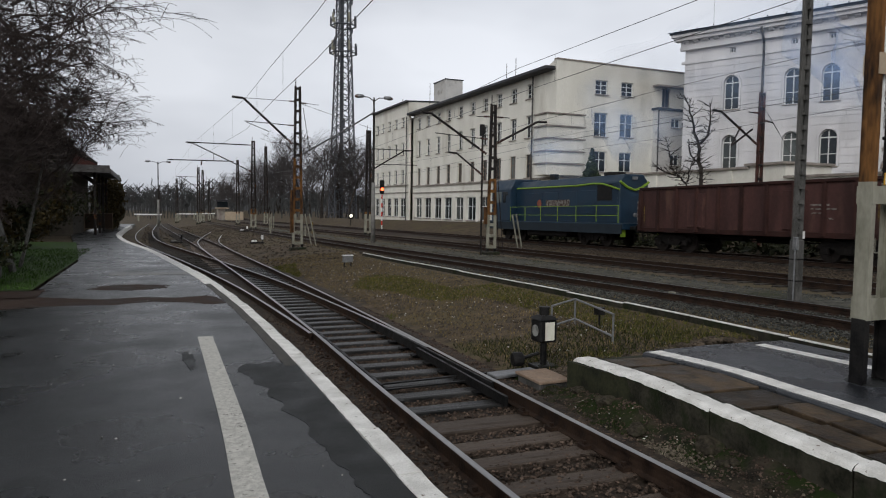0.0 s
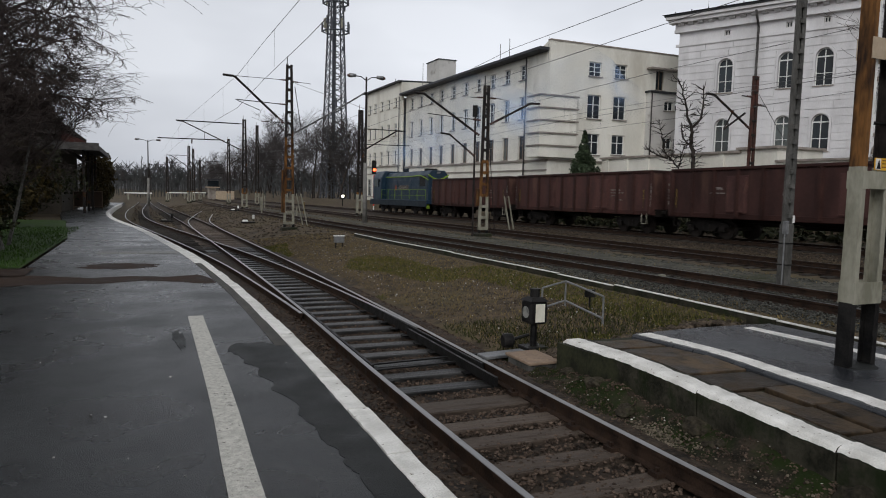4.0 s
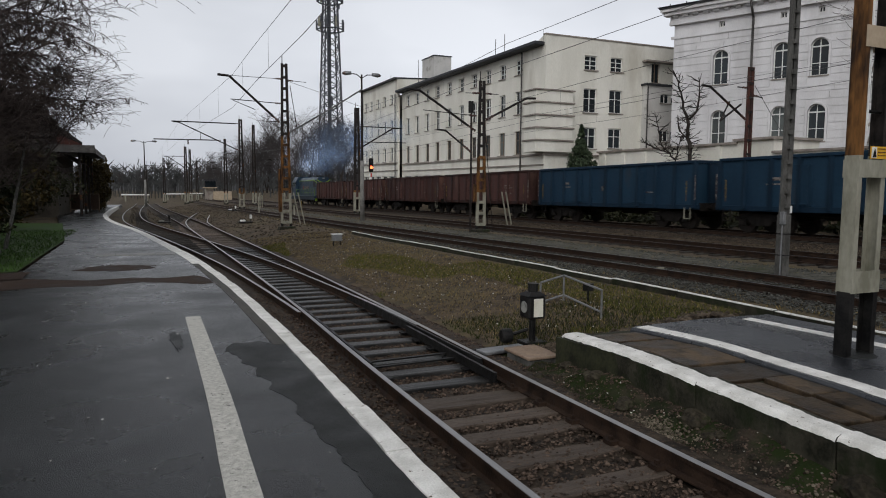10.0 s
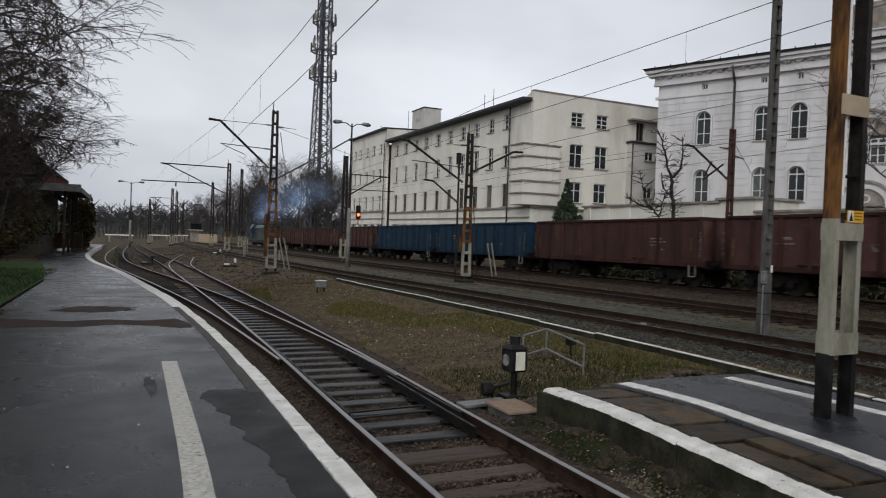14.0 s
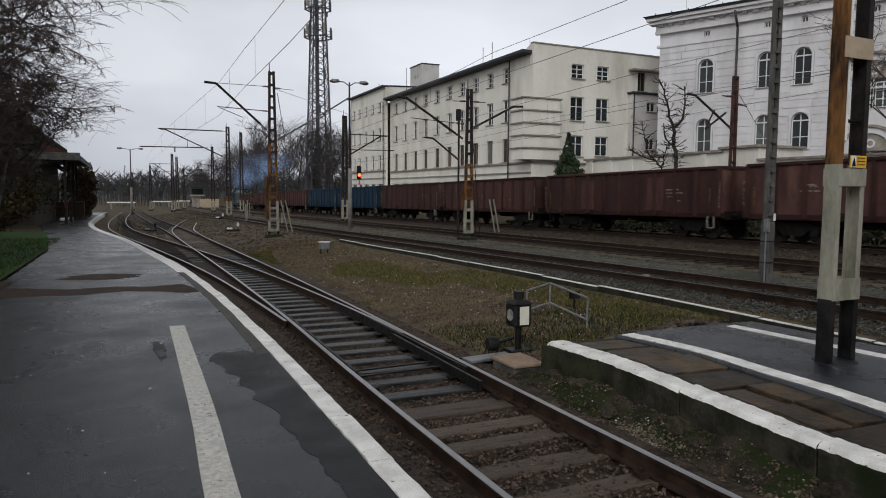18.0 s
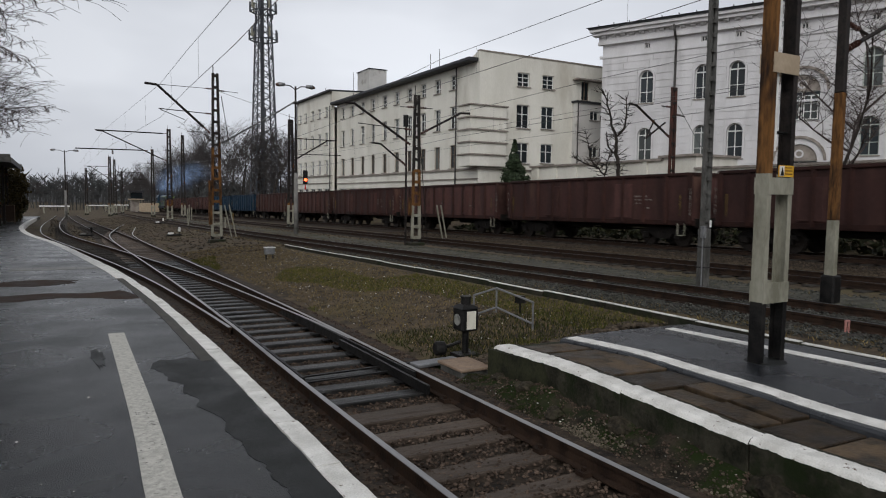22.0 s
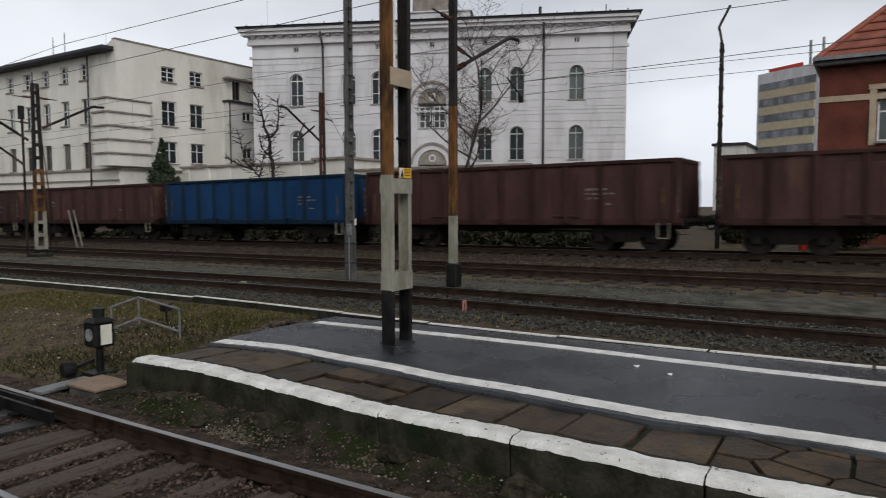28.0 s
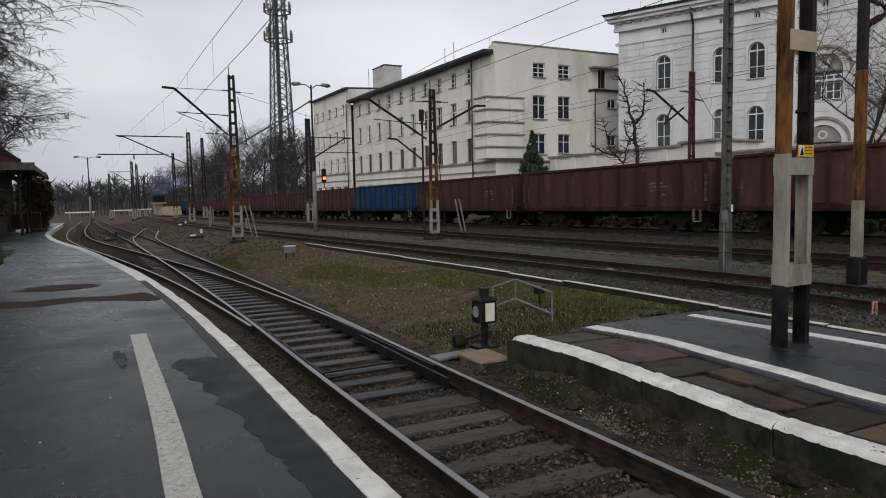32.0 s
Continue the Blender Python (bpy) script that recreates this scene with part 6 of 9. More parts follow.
for k in range(1, 15):           # tile courses on the slope that faces the tracks
    t = k / 15
    z = 7.25 + 5.95 * t
    part("tile_course", Build().beam((BX - 0.45 + 6.45 * t - 0.03, BY + 0.12 - 6.12 * t, z + 0.02), (BX - 0.45 + 6.45 * t - 0.03, BY - 20.8 + 6.45 * t, z + 0.02), 0.10, 0.05), TILE, roof_)
part("ridge", Build().tube((BX - 0.45, BY + 0.12, 7.3), (BX + 6, BY - 6, 13.25), 0.12, n=6).tube((BX + 6, BY - 6, 13.25), (BX + 6, BY - 14, 13.25), 0.12, n=6), TILE, brick_house)

# ---- parked cars and a bin in the yard behind the train
def parked_car(x, y, turn, paint, label):
    car = thing("parked_car", label, "car", "parked cars", at=(x, y, ground_z(x, y)), turn=turn)
    body_ = part("body", Build().prism([(-2.1, 0.30), (2.1, 0.30), (2.15, 0.55), (2.0, 0.78), (1.1, 0.92), (-1.9, 0.95), (-2.12, 0.80)], 1, -0.85, 0.85), paint, car, bevel=0.05)
    part("cabin", Build().prism([(-1.8, 0.94), (1.15, 0.91), (0.45, 1.42), (-1.35, 1.46)], 1, -0.74, 0.74), GLASS, body_, "dark glazed cabin", bevel=0.04)
    part("roof", Build().prism([(-1.36, 1.45), (0.46, 1.41), (0.36, 1.48), (-1.25, 1.52)], 1, -0.70, 0.70), paint, body_, bevel=0.02)
    for cx in (-1.3, 1.3):
        for side in (-1, 1):
            wheel_ = part("wheel", Build().tube((cx, side * 0.66, 0.31), (cx, side * 0.86, 0.31), 0.31, n=16), IRON, car)
            part("hub_cap", Build().tube((cx, side * 0.86, 0.31), (cx, side * 0.875, 0.31), 0.19, n=12), ZINC, wheel_)
    return car


parked_car(48.0, 7.2, 95, surf("silver_car_paint", (0.38, 0.39, 0.40), (0.46, 0.47, 0.48), 3, (0.25, 0.35), 0.3, 0, 20, spec=0.5), "silver parked car in the yard behind the train")
parked_car(46.5, 3.6, 85, surf("white_car_paint", (0.62, 0.62, 0.60), (0.70, 0.70, 0.68), 3, (0.25, 0.35), 0, 0, 20, spec=0.5), "white parked car in the yard behind the train")
bin_ = thing("waste_bin", "small red waste bin in the yard", "bin", at=(29.0, 1.75, ground_z(29.0, 1.75)))
part("tub", Build().tube((0, 0, 0), (0, 0, 0.36), 0.14, 0.18, n=12), RED, bin_)
part("rim", Build().tube((0, 0, 0.36), (0, 0, 0.39), 0.20, n=12), RED, bin_)

# ---- far office block with yellow bands
hotel = thing("office_block", "distant five-storey office block with yellow cladding bands", "building")
h_r, h_l = Vector((156.7, 9.2)), Vector((165.5, 21.6))
hd = (h_l - h_r).normalized()
hn = Vector((-hd[1], hd[0]))
if hn.dot(Vector((-1, 0))) < 0:
    hn = -hn
hlen = (h_l - h_r).length
hb = Build()
mid_h = (h_r + h_l) / 2 - hn * 8
hb.box((mid_h[0], mid_h[1], 13.9), (hlen, 16, 31.2), math.atan2(hd[1], hd[0]))
part("wall", hb, WHITEWASH, hotel)
for k in range(8):
    z = 26.5 - 3.45 * k
    b1 = Build()
    c = (h_r + h_l) / 2 + hn * 0.1
    b1.box((c[0], c[1], z - 1.75), (hlen - 1.6, 0.4, 1.75), math.atan2(hd[1], hd[0]))
    part("yellow_band", b1, OCHRE, hotel)
    for q in range(11):
        a = h_r + hd * (1.3 + q * (hlen - 2.6) / 10) + hn * 0.06
        part("window", Build().box((a[0], a[1], z), (1.25, 0.3, 1.45), math.atan2(hd[1], hd[0])), HAZY_GLASS, hotel)
c = (h_r + h_l) / 2 - hn * 3
part("roof_sign", Build().box((c[0] + hd[0] * 3, c[1] + hd[1] * 3, 30.2), (hlen * 0.55, 0.5, 1.3), math.atan2(hd[1], hd[0])), RED, hotel, "red roof-top sign board")
for s in (-6, -3):
    a = c + hd * s
    part("roof_antenna", Build().tube((a[0], a[1], 29), (a[0], a[1], 35), 0.3, n=6), ZINC, hotel)
low = thing("low_block", "distant low grey building", "building")
part("wall", Build().span((150, 21.5, -2), (165, 27.5, 13.2)), STUCCO_GREY, low)
part("roof", Build().span((149.6, 21.1, 13.2), (165.4, 27.9, 13.7)), ROOF, low)

# ---- station house, its backlit darkness put into the colours, and shelter on the left
cottage = thing("station_house", "old station house with a steep mossy tiled roof, coloured dark as backlit", "house")
part("wall", Build().span((-19.0, 58.0, -1.2), (-5.2, 73.0, 4.5)), surf("backlit_plaster", (0.03, 0.026, 0.02), (0.06, 0.052, 0.042), 1, (0.8, 0.9), 0, 0.3, 14), cottage)
ch = Build()
ch.add([(-3.5, 57, 4.5), (-3.5, 74, 4.5), (-20, 74, 4.5), (-20, 57, 4.5), (-11.8, 62, 10.9), (-11.8, 69, 10.9)], [(0, 1, 5, 4), (1, 2, 5), (2, 3, 4, 5), (3, 0, 4)])
c_roof = part("roof", ch, OLD_TILE, cottage, "mossy tiled roof, coloured dark as backlit")
for k in range(1, 14):
    t = k / 14
    part("tile_course", Build().beam((-3.5 - 8.3 * t, 57 + 5 * t - 0.04, 4.54 + 6.4 * t), (-20 + 8.2 * t, 57 + 5 * t - 0.04, 4.54 + 6.4 * t), 0.1, 0.06), OLD_TILE, c_roof)
part("ridge", Build().tube((-3.5, 57, 4.55), (-11.8, 62, 10.95), 0.16, n=6), OLD_TILE, cottage)
part("gable_board", Build().prism([(-3.4, 3.9), (-5.0, 3.9), (-5.0, 5.2), (-3.4, 4.5)], 1, 56.6, 56.9), surf("backlit_red_board", (0.028, 0.010, 0.008), (0.050, 0.018, 0.014), 3, (0.6, 0.8), 0, 0.3, 20), cottage, "red end board, coloured dark as backlit")
shelter = thing("platform_shelter", "dark wooden platform canopy on posts", "shelter")
part("canopy_roof", Build().prism([(-7.4, 4.15), (-2.5, 3.95), (-2.5, 4.12), (-7.4, 4.35)], 1, 55.2, 72), ROOF, shelter, "flat dark canopy roof")
part("fascia", Build().span((-2.52, 55.1, 3.8), (-2.44, 72.1, 4.15)), PIPE, shelter, "pale sheet-metal fascia")
part("fascia", Build().span((-7.4, 55.1, 3.85), (-2.5, 55.18, 4.38)), PIPE, shelter)
for y in (56.5, 61.5, 66.5, 71.5):
    part("post", Build().box((-3.6, y, 1.6), (0.18, 0.18, 4.9)), STEEL_DARK, shelter)
    part("brace", Build().beam((-3.6, y, 3.0), (-5.0, y, 4.05), 0.1), STEEL_DARK, shelter)
fence = thing("brown_fence", "brown framed metal fence by the shelter", "fence")
for k in range(4):
    x0, z0_ = -2.9 - k * 1.15, fall(67.5)
    fr_ = part("fence_panel", Build().cord([(x0, 67.5, z0_), (x0, 67.5, z0_ + 1.6), (x0 - 1.08, 67.5, z0_ + 1.6), (x0 - 1.08, 67.5, z0_)], 0.035, 5), FRAME_BROWN, fence)
    part("cross_bar", Build().beam((x0, 67.5, z0_ + 0.25), (x0 - 1.08, 67.5, z0_ + 0.25), 0.05), FRAME_BROWN, fr_)
    part("fence_mesh", Build().span((x0 - 1.05, 67.49, z0_ + 0.25), (x0 - 0.03, 67.51, z0_ + 1.55)), surf("rusty_mesh", (0.03, 0.02, 0.014), (0.055, 0.036, 0.026), 20, (0.8, 0.9), 0, 0.8, 60) if k == 0 else MATS["rusty_mesh"], fr_)

# ---------------------------------------------------------------- goods train
LEN = 14.04
ws_ = Build()
for s in (-1, 1):
    ws_.tube((s * 0.68, 0, 0), (s * 0.815, 0, 0), 0.455, n=20).tube((s * 0.65, 0, 0), (s * 0.68, 0, 0), 0.485, n=20).tube((s * 0.815, 0, 0), (s * 0.87, 0, 0), 0.16, n=10)
    for q in range(4):
        ws_.tube((s * 0.81, 0.27 * math.cos(1.5708 * q), 0.27 * math.sin(1.5708 * q)), (s * 0.825, 0.27 * math.cos(1.5708 * q), 0.27 * math.sin(1.5708 * q)), 0.07, n=8)
ws_.tube((-0.65, 0, 0), (0.65, 0, 0), 0.08)
wheelset_mesh = ws_.mesh("wheelset", WHEEL)


def bogie(parent, y, z=0.0, wheelbase=1.8):
    fr = Build()
    for s in (-1, 1):
        x = s * 1.0
        fr.prism([(y - wheelbase / 2 - 0.38, 0.52), (y - wheelbase / 2 + 0.3, 0.52), (y - 0.42, 0.33), (y + 0.42, 0.33), (y + wheelbase / 2 - 0.3, 0.52), (y + wheelbase / 2 + 0.38, 0.52), (y + wheelbase / 2 + 0.3, 0.68), (y + 0.5, 0.82), (y - 0.5, 0.82), (y - wheelbase / 2 - 0.3, 0.68)], 0, x - 0.07, x + 0.07)
        for k in (-0.14, 0.14):
            fr.tube((x, y + k, 0.4), (x, y + k, 0.66), 0.10, n=8)
    fr.box((0, y, 0.62), (2.0, 0.4, 0.26))
    b = part("bogie_frame", fr, WAGON_DARK, parent)
    for d in (-wheelbase / 2, wheelbase / 2):
        w = new("wheelset", wheelset_mesh)
        w.parent = b
        w.matrix_basis = pose(0, y + d, 0.455)
        for s in (-1, 1):
            part("axle_box", Build().box((s * 1.08, y + d, 0.455), (0.16, 0.30, 0.28)), WAGON_DARK, b, bevel=0.03)
    return b


def wagon(paint, rib, label, marks, hl=6.36):
    """A four-axle open wagon, its middle at the origin on the rail's top, lying along y."""
    wg = thing("open_wagon", label, "goods wagon", "wagons of the goods train")
    hw = 1.42
    z0, z1 = 1.12, 3.02
    for s in (-1, 1):
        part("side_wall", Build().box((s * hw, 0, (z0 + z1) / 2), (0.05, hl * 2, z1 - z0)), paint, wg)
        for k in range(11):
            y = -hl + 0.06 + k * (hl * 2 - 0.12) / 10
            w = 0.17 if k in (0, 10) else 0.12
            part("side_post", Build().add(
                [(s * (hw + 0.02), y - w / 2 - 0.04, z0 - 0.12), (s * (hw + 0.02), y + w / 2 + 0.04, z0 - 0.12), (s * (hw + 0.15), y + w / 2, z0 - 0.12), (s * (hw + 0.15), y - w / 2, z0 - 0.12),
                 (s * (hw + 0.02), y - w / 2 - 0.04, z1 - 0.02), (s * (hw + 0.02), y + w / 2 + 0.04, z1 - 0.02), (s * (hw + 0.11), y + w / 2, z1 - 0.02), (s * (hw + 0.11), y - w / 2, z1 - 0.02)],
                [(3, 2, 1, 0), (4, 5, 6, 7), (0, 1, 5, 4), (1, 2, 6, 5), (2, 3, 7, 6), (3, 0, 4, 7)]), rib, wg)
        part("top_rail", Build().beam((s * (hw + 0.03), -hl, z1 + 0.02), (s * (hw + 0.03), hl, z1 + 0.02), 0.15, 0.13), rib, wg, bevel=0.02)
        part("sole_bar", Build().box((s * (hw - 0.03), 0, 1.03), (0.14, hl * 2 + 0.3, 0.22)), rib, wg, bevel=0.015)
        for d in (-2.54, 2.54):       # double doors
            part("side_door", Build().box((s * (hw + 0.045), d, 1.95), (0.045, 1.06, 1.55)).box((s * (hw + 0.085), d - 0.42, 1.9), (0.05, 0.05, 1.5)).box((s * (hw + 0.085), d, 1.24), (0.04, 1.0, 0.05)), paint, wg, bevel=0.01)
        for d in (0.46 - hl, hl - 0.46):
            part("handrail", Build().tube((s * (hw + 0.14), d, 1.3), (s * (hw + 0.14), d, 2.2), 0.018, n=5), MARK_YELLOW, wg, "thin yellow handrail")
            part("corner_rail", Build().tube((s * (hw + 0.13), math.copysign(hl + 0.05, d), 1.35), (s * (hw + 0.13), math.copysign(hl + 0.05, d), 2.45), 0.018, n=5), MARK, wg, "pale grab rail at the corner")
            part("step", Build().beam((s * (hw + 0.05), d - 0.18, 1.0), (s * (hw + 0.05), d - 0.18, 0.5), 0.035).beam((s * (hw + 0.05), d + 0.18, 1.0), (s * (hw + 0.05), d + 0.18, 0.5), 0.035).beam((s * (hw + 0.05), d - 0.18, 0.5), (s * (hw + 0.05), d + 0.18, 0.5), 0.05, 0.03), GREY_PAINT if d < 0 else WAGON_DARK, wg)
        for (y, z, w, h) in marks:
            part("lettering_bar", Build().box((s * (hw + 0.030), y, z), (0.008, w, h)), MARK, wg)
    for e in (-1, 1):
        part("end_wall", Build().box((0, e * hl, (z0 + z1) / 2), (hw * 2, 0.05, z1 - z0)), paint, wg)
        for x in (-0.75, 0.75):
            part("end_post", Build().box((x, e * (hl + 0.06), 2.0), (0.13, 0.10, 1.95)), rib, wg)
        part("top_rail", Build().beam((-hw, e * (hl + 0.02), z1 + 0.02), (hw, e * (hl + 0.02), z1 + 0.02), 0.13, 0.12), rib, wg)
        part("buffer_beam", Build().box((0, e * (hl + 0.12), 1.03), (2.6, 0.10, 0.36)), WAGON_DARK, wg)
        for x in (-0.875, 0.875):
            bu = part("buffer", Build().tube((x, e * (hl + 0.17), 1.05), (x, e * (hl + 0.46), 1.05), 0.10, n=10), WAGON_DARK, wg)
            part("buffer_head", Build().tube((x, e * (hl + 0.46), 1.05), (x, e * (hl + 0.62), 1.05), 0.14, 0.20, n=12), WAGON_DARK, bu)
        part("coupling", Build().tube((0, e * (hl + 0.15), 1.02), (0, e * (hl + 0.66), 0.92), 0.05, n=6), WAGON_DARK, wg)
        bogie(wg, e * (hl - 1.86))
    part("floor", Build().box((0, 0, 1.16), (hw * 2, hl * 2, 0.08)), WAGON_DARK, wg)
    part("centre_sill", Build().box((0, 0, 0.92), (0.5, hl * 2, 0.34)), WAGON_DARK, wg)
    part("brake_gear", Build().tube((0.3, -1.2, 0.72), (0.3, 0.6, 0.72), 0.16, n=10).tube((-0.3, 0.8, 0.75), (-0.3, 2.2, 0.75), 0.13, n=10).beam((0, -3.2, 0.66), (0, 3.2, 0.70), 0.06).beam((0.9, -2.0, 0.80), (0.9, 2.0, 0.80), 0.05), WAGON_DARK, wg)
    return wg


def train_z(y):
    return RAIL_TOP_4 + fall(y)


MARKS_A = [(-3.6, 2.15, 0.75, 0.07), (-3.75, 2.0, 1.0, 0.06), (-3.5, 1.84, 0.5, 0.06), (-4.0, 1.65, 0.3, 0.06)]
MARKS_B = [(3.6, 2.2, 0.55, 0.12), (3.6, 2.0, 0.8, 0.05), (-3.4, 1.7, 0.6, 0.05), (0.2, 1.9, 0.25, 0.25)]
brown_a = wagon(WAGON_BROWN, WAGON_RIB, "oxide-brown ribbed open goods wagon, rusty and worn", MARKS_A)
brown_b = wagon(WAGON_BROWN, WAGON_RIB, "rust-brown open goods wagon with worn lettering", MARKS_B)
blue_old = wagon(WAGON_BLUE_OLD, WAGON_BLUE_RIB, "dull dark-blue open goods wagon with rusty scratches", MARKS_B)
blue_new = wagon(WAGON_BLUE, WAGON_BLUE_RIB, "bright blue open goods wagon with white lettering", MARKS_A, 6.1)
TRAIN = []
first = {}
for k in range(20):
    kind = "new" if k == 13 else "old" if k in (4, 5) else "a" if (k * 7) % 5 < 3 or k in (14, 15) else "b"
    proto = {"new": blue_new, "old": blue_old, "a": brown_a, "b": brown_b}[kind]
    if kind not in first:
        first[kind] = proto
        w = proto
    else:
        w = copy_thing(proto, Matrix())
    TRAIN.append((w, 17.0 + LEN * k + LEN / 2 - (0.26 if k == 13 else 0.72 if k > 13 else 0.0)))


def loco():
    lo = thing("diesel_locomotive", "dark teal diesel locomotive with lime-green stripes and handrails", "locomotive")
    # its nose points along +y; the middle of its length at the origin
    part("underframe", Build().box((0, 0, 1.15), (2.9, 15.6, 0.34)), LOCO_NAVY, lo, bevel=0.02)
    part("skirt", Build().box((-1.47, 0, 1.0), (0.06, 15.5, 0.5)).box((1.47, 0, 1.0), (0.06, 15.5, 0.5)), surf("dark_slate_skirt", (0.012, 0.018, 0.024), (0.024, 0.033, 0.042), 2, (0.5, 0.7), 0, 0.1, 20), lo, "dark slate frame skirt")
    part("fuel_tank", Build().box((0, 0, 0.72), (2.5, 4.6, 0.62)), WAGON_DARK, lo, bevel=0.08)
    # long hood with chamfered roof, widening cab at the front end
    hood = [(-0.95, 1.3), (0.95, 1.3), (0.95, 3.55), (0.62, 3.95), (-0.62, 3.95), (-0.95, 3.55)]
    part("engine_hood", Build().prism(hood, 1, -6.9, 4.2), LOCO_NAVY, lo, "dark teal engine hood", bevel=0.04)
    cab = [(-1.45, 1.3), (1.45, 1.3), (1.45, 3.5), (1.05, 4.15), (-1.05, 4.15), (-1.45, 3.5)]
    cb_ = part("cab", Build().prism(cab, 1, 4.2, 6.9), LOCO_NAVY, lo, "dark teal driver's cab", bevel=0.05)
    for s in (-1, 1):
        part("cab_window", Build().box((s * 1.455, 5.9, 2.95), (0.03, 0.9, 0.75)), GLASS_PALE, cb_, bevel=0.05)
        part("cab_window", Build().box((s * 1.455, 4.9, 2.95), (0.03, 0.7, 0.75)), GLASS, cb_, bevel=0.05)
        part("cab_door", Build().box((s * 1.46, 4.5, 2.2), (0.03, 0.55, 1.7)), LOCO_NAVY, cb_)
        part("windscreen", Build().box((s * 0.62, 6.91, 3.1), (0.9, 0.03, 0.75)), GLASS, cb_, bevel=0.03)
    part("nose", Build().prism([(-1.0, 1.3), (1.0, 1.3), (1.0, 2.2), (0.8, 2.5), (-0.8, 2.5), (-1.0, 2.2)], 1, 6.9, 7.8), LOCO_BLUE, lo, "blue front nose", bevel=0.05)
    for s in (-1, 1):
        part("roof_stripe", Build().cord([(s * 0.97, 4.1, 3.50), (s * 0.97, -3.0, 3.46), (s * 0.975, -4.6, 3.52), (s * 0.975, -5.4, 3.48), (s * 0.975, -6.1, 3.32), (s * 0.975, -6.9, 3.12)], 0.055, 5), LIME, lo, "lime-green stripe along the hood")
        part("end_chevron", Build().cord([(s * 0.97, -6.93, 3.55), (s * 0.5, -6.95, 3.25), (0, -6.95, 3.1)], 0.07, 5), LIME, lo, "lime-green chevron on the hood end")
    for s in (-1, 1):
        for k in range(5):
            part("hood_door", Build().box((s * 0.955, -5.9 + k * 1.9, 2.45), (0.03, 1.6, 1.4)), LOCO_NAVY, lo, bevel=0.02)
        part("louvre", Build().box((s * 0.965, -5.6, 3.0), (0.04, 1.3, 0.9)), IRON, lo)
        # lettering on the side becomes plain shapes: an emblem and a pale bar
        part("emblem", Build().tube((s * 0.98, 1.2, 2.45), (s * 1.0, 1.2, 2.45), 0.26, n=12), TILE, lo, "orange emblem disc")
        part("lettering_bar", Build().box((s * 0.985, -0.9, 2.45), (0.02, 2.6, 0.42)), MARK, lo, "pale lettering bar")
        for z in (1.72, 2.25):
            part("walkway_rail", Build().beam((s * 1.42, -7.4, z), (s * 1.42, 4.2, z), 0.03), LIME, lo, "lime-green handrail")
        for k in range(7):
            part("rail_post", Build().beam((s * 1.42, -7.4 + k * 1.93, 1.3), (s * 1.42, -7.4 + k * 1.93, 2.25), 0.03), LIME, lo)
        for e in (-1, 1):
            part("lamp", Build().tube((s * 0.7, e * 7.85, 1.75), (s * 0.7, e * 7.97, 1.75), 0.12, n=10), ZINC, lo, "round lamp")
            bu = part("buffer", Build().tube((s * 0.875, e * 7.8, 1.05), (s * 0.875, e * 8.2, 1.05), 0.11, n=10), IRON, lo)
            part("buffer_head", Build().tube((s * 0.875, e * 8.2, 1.05), (s * 0.875, e * 8.42, 1.05), 0.16, 0.22, n=12), IRON, bu)
    part("top_lamp", Build().box((0, -6.95, 3.75), (0.3, 0.10, 0.16)), ZINC, lo, "small headlamp")
    part("rear_ladder", Build().box((1.25, -7.6, 0.95), (0.3, 0.06, 0.7)).box((-1.25, -7.6, 0.95), (0.3, 0.06, 0.7)), LIME, lo, "lime-green end steps")
    part("exhaust_stack", Build().tube((0, 1.0, 3.9), (0, 1.0, 4.35), 0.28, n=12), IRON, lo)
    part("roof_fan", Build().tube((0, -5.2, 3.9), (0, -5.2, 4.15), 0.6, n=16), IRON, lo)
    for e in (-1, 1):
        bogie(lo, e * 4.6, 0, 2.1)
    return lo


LOCO = loco()
TRAIN.append((LOCO, 8.5))
# distance of the engine's nose along the yard, by time
RUN = [(0, 45.0), (1, 51.6), (2.5, 60.7), (4, 70.3), (7, 90.7), (8, 96.8), (9, 103.1), (10, 109.4), (11, 116.0), (12, 122.4), (13, 129.3), (14.5, 139.6), (17, 156.6), (18, 163.4), (19, 170.0), (21, 183.2), (23, 196.5), (25, 210.1), (26, 217.2), (28.5, 234.5), (29, 237.9), (30.5, 248.2), (31.1, 252.6), (32, 259.6)]

# thin exhaust haze in rigid puffs that drift after the engine
def puff(size, seed):
    r = np.random.default_rng(seed)
    bm = bmesh.new()
    bmesh.ops.create_icosphere(bm, subdivisions=3, radius=1.0)
    for v in bm.verts:
        d = v.co.normalized()
        v.co = d * (1 + 0.35 * noise.noise(d * 1.3 + Vector((seed, 0, 0))) + 0.15 * noise.noise(d * 3 + Vector((0, seed, 0))))
        v.co = Vector((v.co[0] * size[0], v.co[1] * size[1], v.co[2] * size[2]))
    me = bpy.data.meshes.new("smoke_puff")
    bm.to_mesh(me)
    bm.free()
    me.shade_smooth()
    me.materials.append(SMOKE)
    return tagged(new("smoke_puff", me), "thin blue diesel exhaust haze drifting over the train", "smoke", "exhaust haze")


PUFFS = [(puff((2.6, 4.2, 2.2), 4), 11.0, 6.0, -0.6), (puff((4.8, 7.5, 3.8), 7), 20.0, 7.6, 0.8), (puff((4.4, 6.5, 3.0), 9), 30.0, 8.6, 2.4)]

# ---------------------------------------------------------------- masts, poles, wires
def ground_at(x, y):
    return ground_z(x, y)


